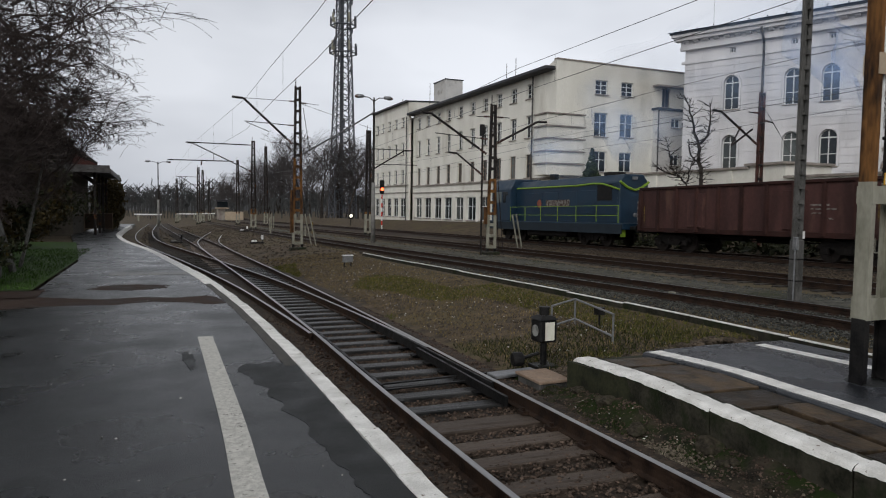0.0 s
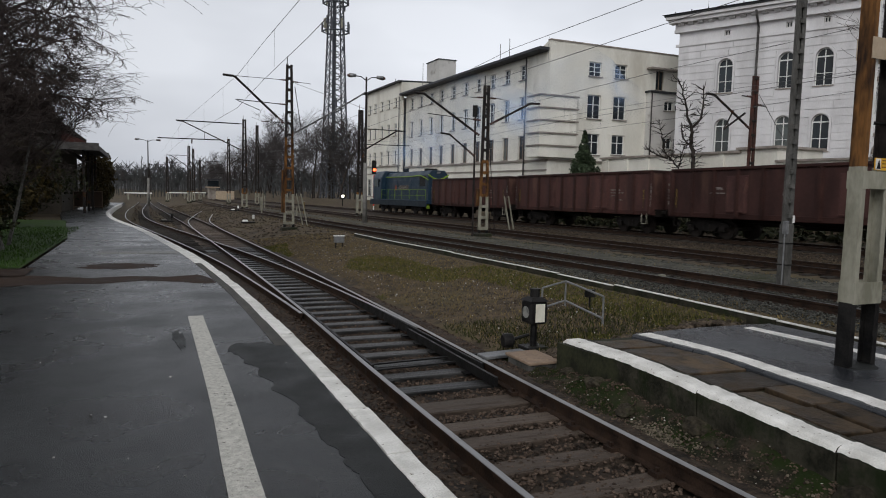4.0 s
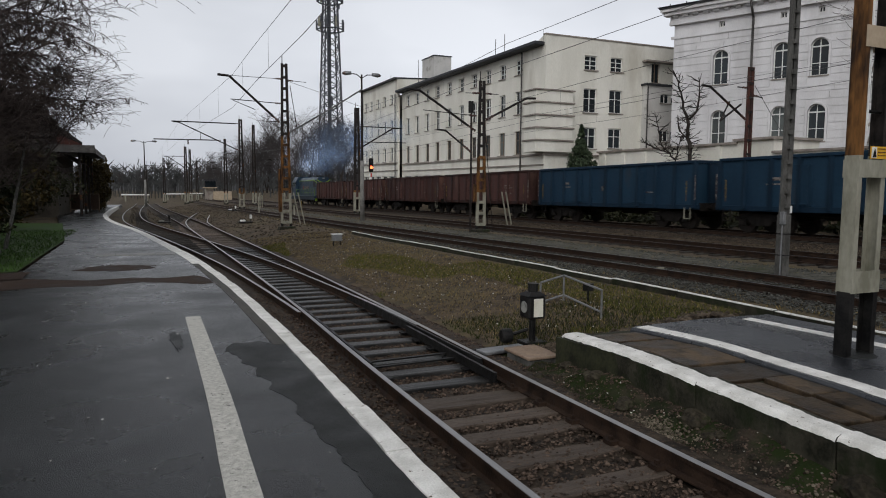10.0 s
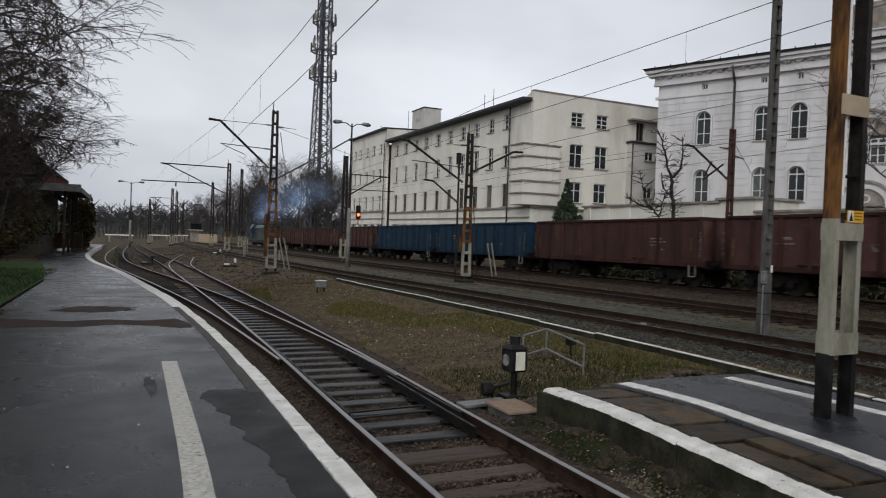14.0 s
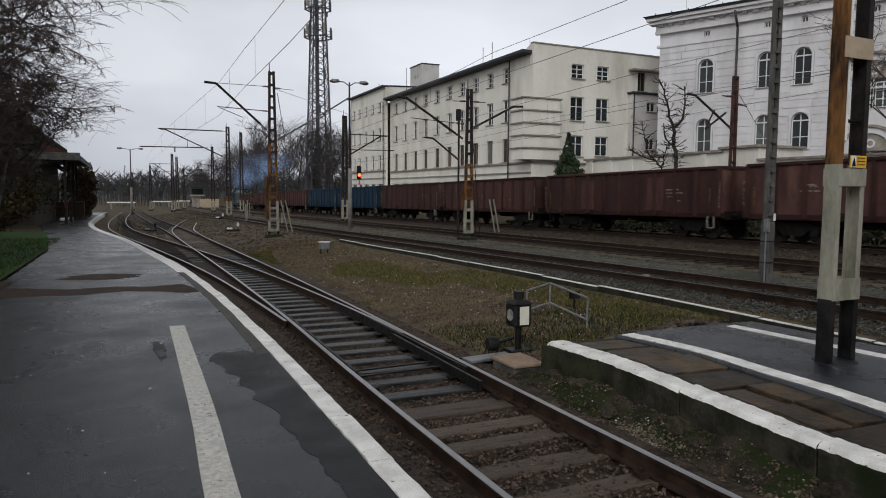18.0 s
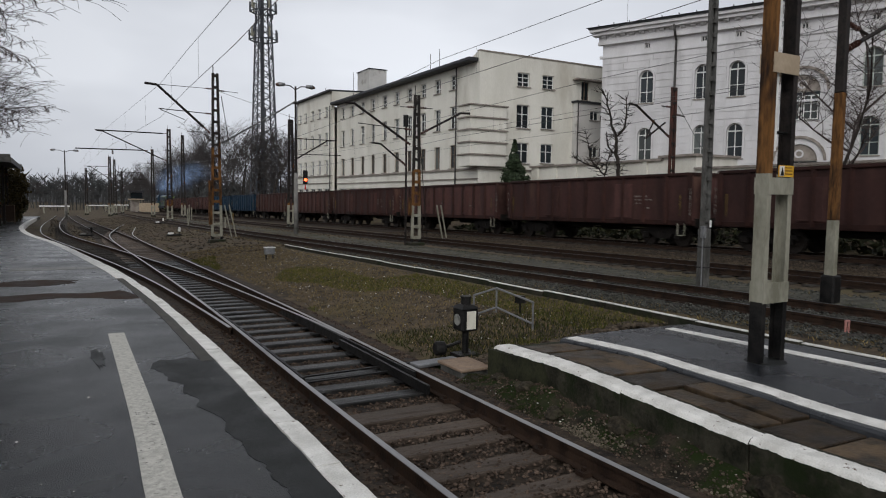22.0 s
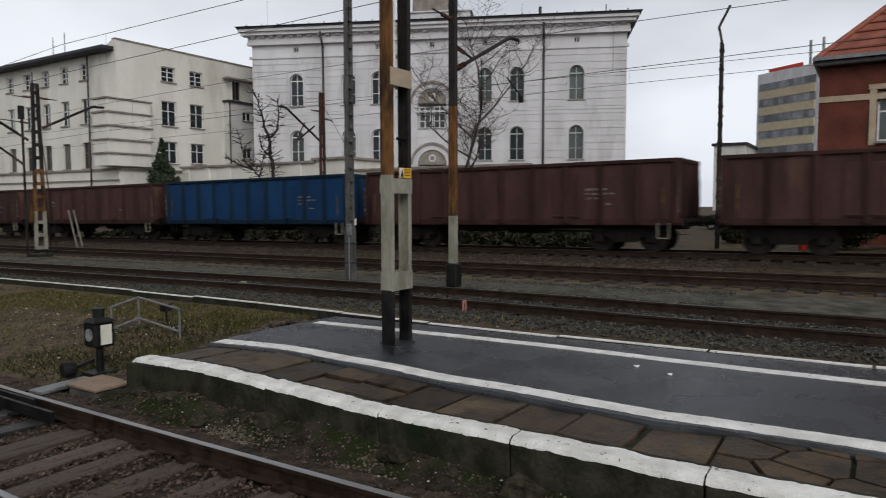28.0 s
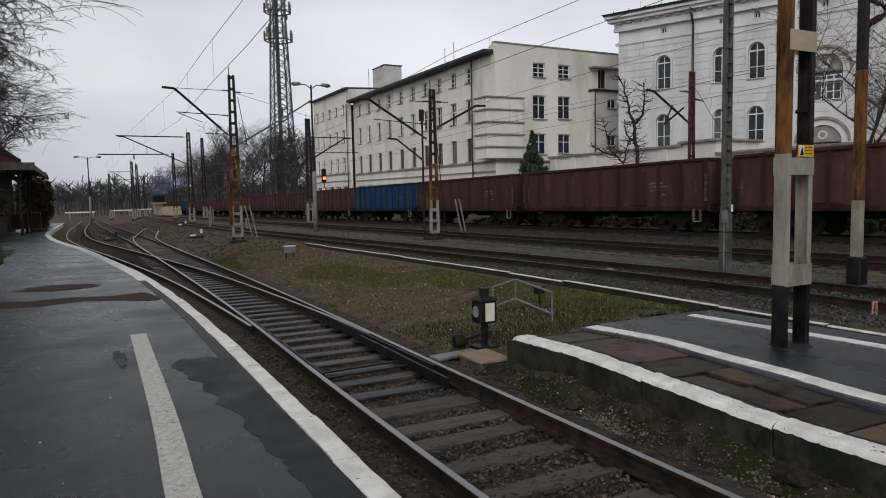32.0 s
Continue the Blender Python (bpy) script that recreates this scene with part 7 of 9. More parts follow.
def insulator(b, p, q, r=0.055):
    """A short stack of porcelain sheds between two points."""
    p, q = Vector(p), Vector(q)
    for k in range(4):
        a, c = p.lerp(q, (k + 0.15) / 4), p.lerp(q, (k + 0.75) / 4)
        b.tube(a, c, r, r * 0.6, n=8)
    b.tube(p, q, r * 0.4, n=6)
    return b


def lattice_mast(x, y, top, label, w=0.46, foot=2.0, mid_=4.4, step=0.75, thick=0.09, group="catenary masts"):
    """Two channels joined by plates: pale ladder foot, rusty middle, dark upper part, narrowing upwards."""
    z0 = ground_at(x, y)
    m = thing("catenary_mast", label, "mast", group, at=(x, y, z0))
    h = top - z0

    def half(z):
        return w / 2 * (1 - 0.55 * z / h)

    for s in (-1, 1):
        for a, c, mat, nm in ((0.0, 0.35, IRON, "foot"), (0.35, foot, GREY_PAINT, "ladder_leg"), (foot, mid_, RUST, "rusty_leg"), (mid_, h, STEEL_DARK, "leg")):
            part(nm, Build().beam((s * half(a), 0, a), (s * half(c), 0, c), thick, thick * 1.5), mat, m)
    z = 0.4
    while z < h - 0.1:
        mat = GREY_PAINT if z < foot else RUST if z < mid_ else STEEL_DARK
        part("batten_plate", Build().box((0, 0, z), (half(z) * 2 + 0.02, thick * 1.7, 0.14)), mat, m)
        z += step
    part("top_spike", Build().tube((-half(h), 0, h), (-half(h), 0, h + 0.45), 0.025, n=5), STEEL_DARK, m)
    part("footing", Build().box((0, 0, 0.02), (w + 0.35, 0.6, 0.30)), KERB, m, bevel=0.04)
    return m, z0


def arm(m, root, tip, r=0.06, reach=0.45):
    """A cantilever tube with its insulator and level end."""
    rt, tp = Vector(root), Vector(tip)
    u = (tp - rt).normalized()
    part("insulator", insulator(Build(), rt, rt + u * 0.45, 0.075), INSULATOR, m)
    part("cantilever_arm", Build().tube(rt + u * 0.45, tp, r, n=8).tube(tp, tp + Vector((math.copysign(reach, u[0]), 0, 0.03)), r, n=8), STEEL_DARK, m)


def level_arm(m, a, b, r=0.025):
    a, b = Vector(a), Vector(b)
    u = (b - a).normalized()
    part("steady_arm", Build().tube(a + u * 0.4, b, r, n=6), STEEL_DARK, m)
    part("insulator", insulator(Build(), a, a + u * 0.4, 0.06), INSULATOR, m)


m1, z0 = lattice_mast(7.8, 38.66, 8.35, "tall dark lattice catenary mast with rusty middle and pale foot", 0.50, 2.05, 5.2, 0.62)
arm(m1, (-0.30, 0, 5.12 - z0), (-2.95, 0, 7.48 - z0), 0.065, 0.6)
level_arm(m1, (-0.15, 0, 6.15 - z0), (-2.9, 0, 6.25 - z0))
level_arm(m1, (-0.1, 0, 7.50 - z0), (-2.9, 0, 7.50 - z0), 0.015)
level_arm(m1, (0.1, 0, 7.45 - z0), (1.2, 0, 7.40 - z0), 0.015)
part("drop_arm", Build().tube((-2.8, 0, 6.2 - z0), (-1.6, 0, 5.75 - z0), 0.02, n=5), STEEL_DARK, m1)
part("brace", Build().tube((-0.3, 0, 5.15 - z0), (-1.5, 0, 5.15 - z0), 0.02, n=5), STEEL_DARK, m1)
part("stay_rod", Build().tube((0.35, 0.2, 7.2 - z0), (0.75, 0.2, 4.6 - z0), 0.02, n=5), STEEL_DARK, m1)
part("side_cabinet", Build().box((-0.34, -0.05, 2.2), (0.18, 0.22, 2.4)), RUST, m1, "rusty orange box strapped to the mast", bevel=0.02)

m2, z0 = lattice_mast(15.6, 29.84, 6.75, "dark lattice catenary mast with two arms", 0.42, 2.0, 3.7, 0.55)
part("side_cabinet", Build().box((-0.36, -0.05, 1.95), (0.13, 0.18, 0.85)), RUST, m2, "small rusty orange box", bevel=0.02)
arm(m2, (-0.35, 0, 4.33 - z0), (-3.3, 0, 6.1 - z0), 0.06, 0.5)
arm(m2, (0.25, 0, 4.9 - z0), (2.5, 0, 6.05 - z0), 0.055, 0.55)
level_arm(m2, (-0.15, 0, 6.15 - z0), (-0.9, 0, 6.12 - z0), 0.02)
level_arm(m2, (0.15, 0, 6.15 - z0), (0.9, 0, 6.15 - z0), 0.02)
level_arm(m2, (-0.3, 0, 5.05 - z0), (-3.1, 0, 5.2 - z0), 0.02)
part("guy_rod", Build().tube((0.15, 0.2, 6.0 - z0), (1.0, 0.6, 0.05), 0.022, n=5), STEEL_DARK, m2)
part("guy_rod", Build().tube((0.12, 0.2, 5.7 - z0), (0.75, 0.6, 0.05), 0.022, n=5), STEEL_DARK, m2)
part("feeder_pole", Build().tube((-0.52, 0.1, 0), (-0.52, 0.1, 5.3 - z0), 0.055, n=6), STEEL_DARK, m2)
part("lamp_pod", Build().tube((-0.55, 0.1, 5.2 - z0), (-0.55, 0.1, 5.75 - z0), 0.13, n=8), IRON, m2)
arm(m2, (-0.55, 0.1, 3.33 - z0), (-1.9, 0.1, 4.3 - z0), 0.045, 0.45)

# long-armed mast beyond the points
mm, z0 = lattice_mast(11.9, 86.0, 9.5, "dark lattice catenary mast with a long double arm", 0.55, 2.0, 2.6, 0.8, 0.13)
level_arm(mm, (-0.2, 0, 8.95 - z0), (-7.75, 0, 8.95 - z0), 0.075)
arm(mm, (-0.25, 0, 5.75 - z0), (-6.95, 0, 8.85 - z0), 0.065, 0.6)
level_arm(mm, (-2.3, 0, 6.90 - z0), (-9.75, 0, 6.82 - z0), 0.07)
part("hanger", Build().tube((-4.6, 0, 6.85 - z0), (-4.6, 0, 7.75 - z0), 0.03, n=5), STEEL_DARK, mm)
part("insulator", insulator(Build(), (-6.0, 0, 6.85 - z0), (-6.0, 0, 6.3 - z0), 0.12), INSULATOR, mm)
for x, y, top, tip, side in ((17.15, 110.0, 10.9, 0, 0), (8.37, 130.0, 8.26, 6.47, -3.7), (10.5, 150.0, 8.73, 6.2, 5.4), (18.0, 58.2, 8.4, 6.75, 4.2), (2.5, 180, 6.2, 0, 0), (14.6, 125, 9.5, 7, 4), (26.6, 135, 9, 6.5, -3), (6.0, 165, 7.4, 5.6, -4), (13.5, 172, 7.2, 5.4, 5)):
    mm, z0 = lattice_mast(x, y, top, "distant dark lattice catenary mast", 0.5, 2.0, 2.2, 1.1, 0.14)
    if side:
        arm(mm, (math.copysign(0.2, side), 0, tip - 1.9 - z0), (side * 0.8, 0, tip - z0), 0.06, 0.6)
        level_arm(mm, (math.copysign(0.2, side), 0, tip - z0 + 0.05), (side, 0, tip - z0 + 0.05), 0.045)
        level_arm(mm, (math.copysign(0.2, side), 0, tip - 1.3 - z0), (side * 1.1, 0, tip - 1.25 - z0), 0.04)

# double-channel post on the island platform
post = thing("catenary_post", "double-channel steel post, rusty above and pale grey below, with black feet", "mast", "", at=(7.235, 4.83, TOP2 + fall(4.83) + 0.02))
for s in (-1, 1):
    for a, c, mat, nm in ((0.0, 0.72, IRON, "black_foot"), (0.72, 2.19, GREY_PAINT, "grey_leg"), (2.19, 9.2, RUST if s < 0 else STEEL_DARK, "rusty_leg")):
        x0 = s * 0.225
        # a channel with its web outside and both flanges turned inwards
        prof = [(x0, -0.08), (x0 - s * 0.07, -0.08), (x0 - s * 0.07, -0.067), (x0 - s * 0.014, -0.067), (x0 - s * 0.014, 0.067), (x0 - s * 0.07, 0.067), (x0 - s * 0.07, 0.08), (x0, 0.08)]
        part(nm, Build().prism(prof, 2, a, c), mat, post)
for z, hgt, mat in ((0.83, 0.24, GREY_PAINT), (2.05, 0.19, GREY_PAINT), (3.42, 0.22, SAND), (4.9, 0.22, RUST), (6.4, 0.22, RUST)):
    for e in (-0.086, 0.086):
        part("batten_plate", Build().box((0, e, z), (0.455, 0.012, hgt)), mat, post)
part("conduit", Build().tube((-0.06, -0.02, 2.45), (-0.06, -0.02, 8.8), 0.020, n=6), WHITE, post, "pale thin conduit between the channels")
part("tie_bolt", Build().tube((-0.19, 0, 2.66), (0.19, 0, 2.66), 0.02, n=6), IRON, post)
sign = part("warning_sign", Build().box((0.06, -0.100, 2.22), (0.27, 0.008, 0.13)), YELLOW, post, "small yellow warning plate")
part("triangle_field", Build().prism([(-0.065, 2.162), (0.015, 2.162), (0.015, 2.278), (-0.065, 2.278)], 1, -0.109, -0.105), WHITE, sign)
part("warning_triangle", Build().prism([(-0.055, 2.17), (0.008, 2.17), (-0.0235, 2.265)], 1, -0.114, -0.111), IRON, sign)
for k in range(3):
    part("lettering_bar", Build().box((0.10, -0.107, 2.26 - 0.035 * k), (0.12, 0.006, 0.010)), RUST, sign)
part("base_patch", Build().tube((0, 0, -0.03), (0, 0, 0.022), 0.29, 0.22, n=14), ASPHALT_PATCH, post)

# slotted concrete pole
zp = ground_at(13.85, 11.15)
cpole = thing("concrete_pole", "slotted grey concrete pole with a small box and white tag", "pole", "", at=(13.85, 11.15, zp))
cpole.scale = (0.68, 0.8, 1.0)
part("base", Build().box((0, 0, 0.75), (0.30, 0.30, 1.5)), POLE_CONCRETE, cpole, bevel=0.02)
for s in (-1, 1):
    part("rib", Build().beam((s * 0.11, 0, 1.5), (s * 0.085, 0, 9.0), 0.07, 0.24), POLE_CONCRETE, cpole)
part("web", Build().beam((0, 0.07, 1.5), (0, 0.07, 9.0), 0.17, 0.05), POLE_CONCRETE, cpole)
for k in range(22):
    part("rung", Build().box((0, -0.02, 1.7 + 0.34 * k), (0.19 - 0.002 * k, 0.20, 0.10)), POLE_CONCRETE, cpole)
part("junction_box", Build().box((-0.2, -0.1, 1.42), (0.14, 0.14, 0.30)), ZINC, cpole, bevel=0.015)
part("cable_pipe", Build().tube((-0.22, -0.1, 0), (-0.22, -0.1, 1.3), 0.022, n=6), ZINC, cpole)
part("number_tag", Build().box((0.08, -0.16, 1.62), (0.10, 0.012, 0.17)), WHITE, cpole, "small white tag")
for z in (0.55, 1.05):
    part("strap", Build().box((0, 0, z), (0.32, 0.32, 0.025)), IRON, cpole)

# dark tubular mast with an arm
zp = ground_at(14.05, 8.1)
dmast = thing("tubular_mast", "dark tubular mast, rusty in the middle, with a pale foot", "mast", "", at=(14.05, 8.1, zp))
for a, c, r, mat, nm in ((0.55, 1.75, 0.105, GREY_PAINT, "pale_foot"), (1.75, 4.35, 0.10, RUST, "rusty_shaft"), (4.35, 9.5, 0.095, STEEL_DARK, "dark_shaft")):
    part(nm, Build().prism([(-0.09, -r), (0.0, -r), (0.012, -r * 0.7), (0.09, -r * 0.7), (0.09, r * 0.7), (0.012, r * 0.7), (0.0, r), (-0.09, r)], 2, a, c), mat, dmast, bevel=0.015)
part("base_shoe", Build().box((0, 0, 0.30), (0.29, 0.30, 0.62)), IRON, dmast, bevel=0.03)
arm(dmast, (0.15, 0, 4.85 - zp), (2.75, -0.1, 6.08 - zp), 0.05, 0.5)
level_arm(dmast, (0.15, 0, 5.35 - zp), (0.95, 0, 5.2 - zp), 0.03)
part("drop_arm", Build().tube((2.6, -0.1, 5.0 - zp), (3.3, -0.2, 4.55 - zp), 0.02, n=5), STEEL_DARK, dmast)
part("steady_wire", Build().tube((2.75, -0.1, 6.05 - zp), (2.7, -0.1, 5.0 - zp), 0.008, n=4).tube((0.95, 0, 5.2 - zp), (2.6, -0.1, 5.0 - zp), 0.008, n=4), WIRE, dmast)
part("contact_clamp", Build().box((3.25, -0.2, 4.5 - zp), (0.08, 0.10, 0.18)), IRON, dmast)
level_arm(dmast, (-0.15, 0, 5.95 - zp), (-0.9, 0, 6.0 - zp), 0.02)

# masts behind the train
RED_RUST = surf("red_lead_steel", (0.035, 0.020, 0.017), (0.10, 0.042, 0.032), 4, (0.6, 0.85), 0.1, 0.4, 30, stain=(0.03, 0.026, 0.024), stain_scale=1.6, stain_at=0.55, stretch=(1, 1, 0.3))
for x, y, top, tip in ((29.0, 25.8, 7.8, 6.65), (29.0, 4.8, 7.9, 6.8)):
    zp = ground_at(x, y)
    bm_ = thing("catenary_mast", "dark weathered lattice mast behind the goods train", "mast", "catenary masts", at=(x, y, zp))
    for s in (-1, 1):
        part("leg", Build().beam((s * 0.17, 0, 0), (s * 0.12, 0, top - zp), 0.09, 0.16), RED_RUST if y > 10 else STEEL_DARK, bm_)
    for k in range(11):
        part("batten_plate", Build().box((0, 0, 0.6 + 0.72 * k), (0.34 - 0.009 * k, 0.16, 0.12)), STEEL_DARK, bm_)
    if y > 10:
        arm(bm_, (-0.25, 0, 5.15 - zp), (-2.75, 0, tip - zp), 0.06, 0.5)
        part("strut", Build().tube((-1.4, 0, 6.0 - zp), (-2.0, 0, 5.0 - zp), 0.04, n=6).tube((-2.0, 0, 5.0 - zp), (-0.6, 0, 5.9 - zp), 0.05, n=6), STEEL_DARK, bm_)
        level_arm(bm_, (-0.2, 0, 6.75 - zp), (-0.9, 0, 6.75 - zp), 0.03)
        level_arm(bm_, (0.2, 0, 6.4 - zp), (0.9, 0, 6.3 - zp), 0.03)
        part("down_cable", Build().tube((0.3, 0, 6.9 - zp), (2.6, 0, 4.4 - zp), 0.015, n=5), WIRE, bm_)
    else:
        part("top_pipe", Build().tube((0, 0, top - zp), (-0.15, 0.1, 8.5 - zp), 0.05, n=6).tube((-0.15, 0.1, 8.5 - zp), (0.35, -0.2, 9.4 - zp), 0.05, n=6), STEEL_DARK, bm_)
        for k in range(7):
            part("cable_hook", Build().tube((-0.1, 0, 3.6 + 0.62 * k), (-0.34 + 0.1 * (k % 3), 0, 3.5 + 0.62 * k), 0.04, n=5), WAGON_RIB, bm_)
        part("conduit", Build().tube((-0.35, 0, 1.5), (-0.35, 0, 4.3), 0.03, n=5).tube((-0.35, 0, 4.3), (-0.1, 0, 4.3), 0.03, n=5), STEEL_DARK, bm_)
        part("bracket", Build().tube((0, 0, 5.3), (0.45, 0, 5.3), 0.05, n=5), STEEL_DARK, bm_)

WIRES_1 = [(3.2, -22, 6.4, 7.2), (3.25, 1.0, 5.3, 6.3), (4.02, 17.5, 5.43, 6.61), (4.45, 27.0, 5.66, 7.06), (5.0, 38.66, 5.8, 7.52), (5.0, 86, 6.8, 8.9), (4.5, 150, 6.6, 7.8)]


# overhead wires: each run is one thing with its contact wire, messenger and droppers
def wire_run(label, supports, messenger_sag, r=0.009):
    """supports: (x, y, contact height, messenger height)."""
    wr = thing("overhead_wires", label, "wires", "overhead wires")
    for (x0, y0, c0, m0), (x1, y1, c1_, m1_) in zip(supports, supports[1:]):
        n = max(3, min(14, round(abs(y1 - y0) / 3)))
        pc = [Vector((x0 + (x1 - x0) * k / n, y0 + (y1 - y0) * k / n, c0 + (c1_ - c0) * k / n)) for k in range(n + 1)]
        pm = [Vector((x0 + (x1 - x0) * k / n, y0 + (y1 - y0) * k / n, m0 + (m1_ - m0) * k / n - messenger_sag * 4 * (k / n) * (1 - k / n))) for k in range(n + 1)]
        for nm, line in (("contact_wire", pc), ("messenger_wire", pm)):
            part(nm, Build().cord(line, r), WIRE, wr)
        for k in range(2, n, 4):
            part("dropper", Build().tube(pc[k], pm[k], r * 0.5, n=4), WIRE, wr)
    return wr


wire_run("contact and messenger wires over the platform track", WIRES_1, 0.0)
wire_run("contact and messenger wires over the middle track", [(12.0, -25, 6.4, 6.9), (11.9, 8.0, 5.94, 6.66), (11.9, 14.0, 5.83, 6.62), (11.95, 21.0, 5.71, 6.58), (12.3, 29.84, 5.5, 6.15), (13.5, 58.2, 4.9, 6.3), (11.0, 105, 5.6, 7.6)], 0.0)
wire_run("contact and messenger wires over the dark far track", [(17.3, -25, 5.3, 6.3), (17.3, 0.5, 5.10, 6.15), (17.2, 7.7, 4.96, 6.15), (17.6, 20, 4.92, 6.18), (18.1, 29.84, 4.9, 6.1), (21.1, 58.2, 4.6, 5.9), (17.5, 118, 5.2, 7.0)], 0.0)
wire_run("contact and messenger wires over the goods train", [(24.2, -40, 6.2, 7.4), (24.2, 1.0, 5.87, 6.26), (24.2, 10.0, 5.82, 6.30), (25.4, 25.8, 5.6, 6.65), (24.2, 80, 4.9, 6.1), (24.0, 135, 5.0, 7.4)], 0.0)
feeder = thing("feeder_cable", "thick dark feeder cable sagging between masts", "cable")
fb_ = Build()
pts_f = [Vector((7.9, 38.66, 4.5)).lerp(Vector((14.35, 45.2, 8.15)), k / 12) + Vector((0, 0, -0.05 * 4 * (k / 12) * (1 - k / 12))) for k in range(13)]
fb_.cord(pts_f, 0.05, 6)
part("cable", fb_, WIRE, feeder)
cross = thing("cross_span_wire", "thin cross-span wire between the masts", "cable")
part("cable", Build().tube((7.9, 38.66, 7.42), (14.3, 45.2, 7.0), 0.012, n=4), WIRE, cross)

# ---------------------------------------------------------------- lamps and signals
def street_lamp(x, y, top, label, arms=0.75):
    zp = ground_at(x, y) if x > 3 else fall(y) - 0.2
    l_ = thing("yard_lamp", label, "street lamp", "yard lamps", at=(x, y, zp))
    part("pole_base", Build().tube((0, 0, 0), (0, 0, (top - zp) * 0.42), 0.17, 0.13, n=10), CONCRETE, l_, smooth=True)
    part("pole", Build().tube((0, 0, (top - zp) * 0.42), (0, 0, top - zp), 0.09, 0.06, n=8), STEEL_DARK, l_)
    for s in (-1, 1):
        part("lamp_arm", Build().tube((0, 0, top - zp - 0.25), (s * arms * 0.5, 0, top - zp), 0.035, n=6).tube((s * arms * 0.5, 0, top - zp), (s * arms, 0, top - zp + 0.02), 0.035, n=6), STEEL_DARK, l_)
        hd_ = part("lamp_head", Build().tube((s * arms, 0, top - zp + 0.05), (s * (arms + 0.42), 0, top - zp + 0.02), 0.11, 0.15, n=10), ZINC, l_, smooth=True)
        part("lamp_glass", Build().tube((s * (arms + 0.42), 0, top - zp + 0.02), (s * (arms + 0.6), 0, top - zp), 0.14, 0.07, n=10), INSULATOR, hd_)
    return l_


street_lamp(14.35, 45.2, 9.15, "double-armed yard lamp on a tall slim pole")
street_lamp(1.3, 100.0, 7.3, "distant double-armed yard lamp", 1.0)

sg = thing("block_signal", "light signal with a lit red lamp on a banded mast", "signal", at=(27.0, 81.5, ground_at(27, 81.5)))
zs0 = ground_at(27, 81.5)
for k in range(8):
    part("mast_band", Build().tube((0, 0, 0.55 * k), (0, 0, 0.55 * (k + 1)), 0.09, n=10), (WHITE, RED)[k % 2], sg)
hb_ = part("signal_head", Build().box((0, 0, 5.35), (0.62, 0.25, 1.75)), IRON, sg, "black signal head", bevel=0.12)
part("signal_lens", Build().tube((0, -0.13, 5.05), (0, -0.20, 5.05), 0.19, n=14), LAMP_RED, hb_, "lit red lens")
for z in (5.75,):
    part("signal_lens", Build().tube((0, -0.13, z), (0, -0.16, z), 0.12, n=12), GLASS, hb_)
part("number_plate", Build().box((0, -0.02, 4.25), (0.42, 0.03, 0.35)), WHITE, sg)

# point lantern with its iron post
zl = ground_z(5.4, 8.55)
lan = thing("point_lantern", "black iron points lantern with white glass panes", "lantern", at=(5.4, 8.55, zl - 0.02))
part("post", Build().tube((0, 0, 0), (0, 0, 0.40), 0.05, n=10), IRON, lan)
part("base_plate", Build().box((0, 0, 0.03), (0.36, 0.30, 0.06)), IRON, lan, bevel=0.01)
body_ = part("lantern_body", Build().box((0, 0, 0.575), (0.29, 0.29, 0.34)), IRON, lan, bevel=0.025)
part("lantern_roof", Build().add([(-0.16, -0.16, 0.745), (0.16, -0.16, 0.745), (0.16, 0.16, 0.745), (-0.16, 0.16, 0.745), (-0.08, -0.08, 0.80), (0.08, -0.08, 0.80), (0.08, 0.08, 0.80), (-0.08, 0.08, 0.80)], [(3, 2, 1, 0), (4, 5, 6, 7), (0, 1, 5, 4), (1, 2, 6, 5), (2, 3, 7, 6), (3, 0, 4, 7)]), IRON, lan)
part("chimney", Build().tube((0, 0, 0.80), (0, 0, 0.90), 0.075, n=12).tube((0, 0, 0.90), (0, 0, 0.925), 0.085, n=12), IRON, lan)
part("white_pane", Build().box((0.01, -0.149, 0.575), (0.155, 0.012, 0.27)), MILK, body_, "rectangular white glass pane")
part("round_lens", Build().tube((-0.145, 0, 0.575), (-0.153, 0, 0.575), 0.088, n=16), surf("dusty_lens", (0.16, 0.16, 0.15), (0.26, 0.26, 0.24), 8, (0.2, 0.4), 0, 0.1, 30), body_, "round dusty lens")
part("weight_lever", Build().tube((-0.05, 0.05, 0.22), (-0.42, 0.12, 0.12), 0.025, n=6), IRON, lan)
part("counterweight", Build().tube((-0.46, 0.12, 0.14), (-0.30, 0.10, 0.14), 0.11, n=12), IRON, lan, bevel=0.02)
pit = thing("pit_box", "low concrete switch box with a beige lid", "box", at=(4.93, 7.80, RAIL_TOP_1 + fall(7.8) - 0.34))
part("body", Build().box((0, 0, 0.12), (0.44, 0.60, 0.30)), POLE_CONCRETE, pit, bevel=0.015)
part("lid", Build().box((0, 0, 0.29), (0.50, 0.66, 0.04)), BEIGE, pit, "flat beige lid", bevel=0.008)
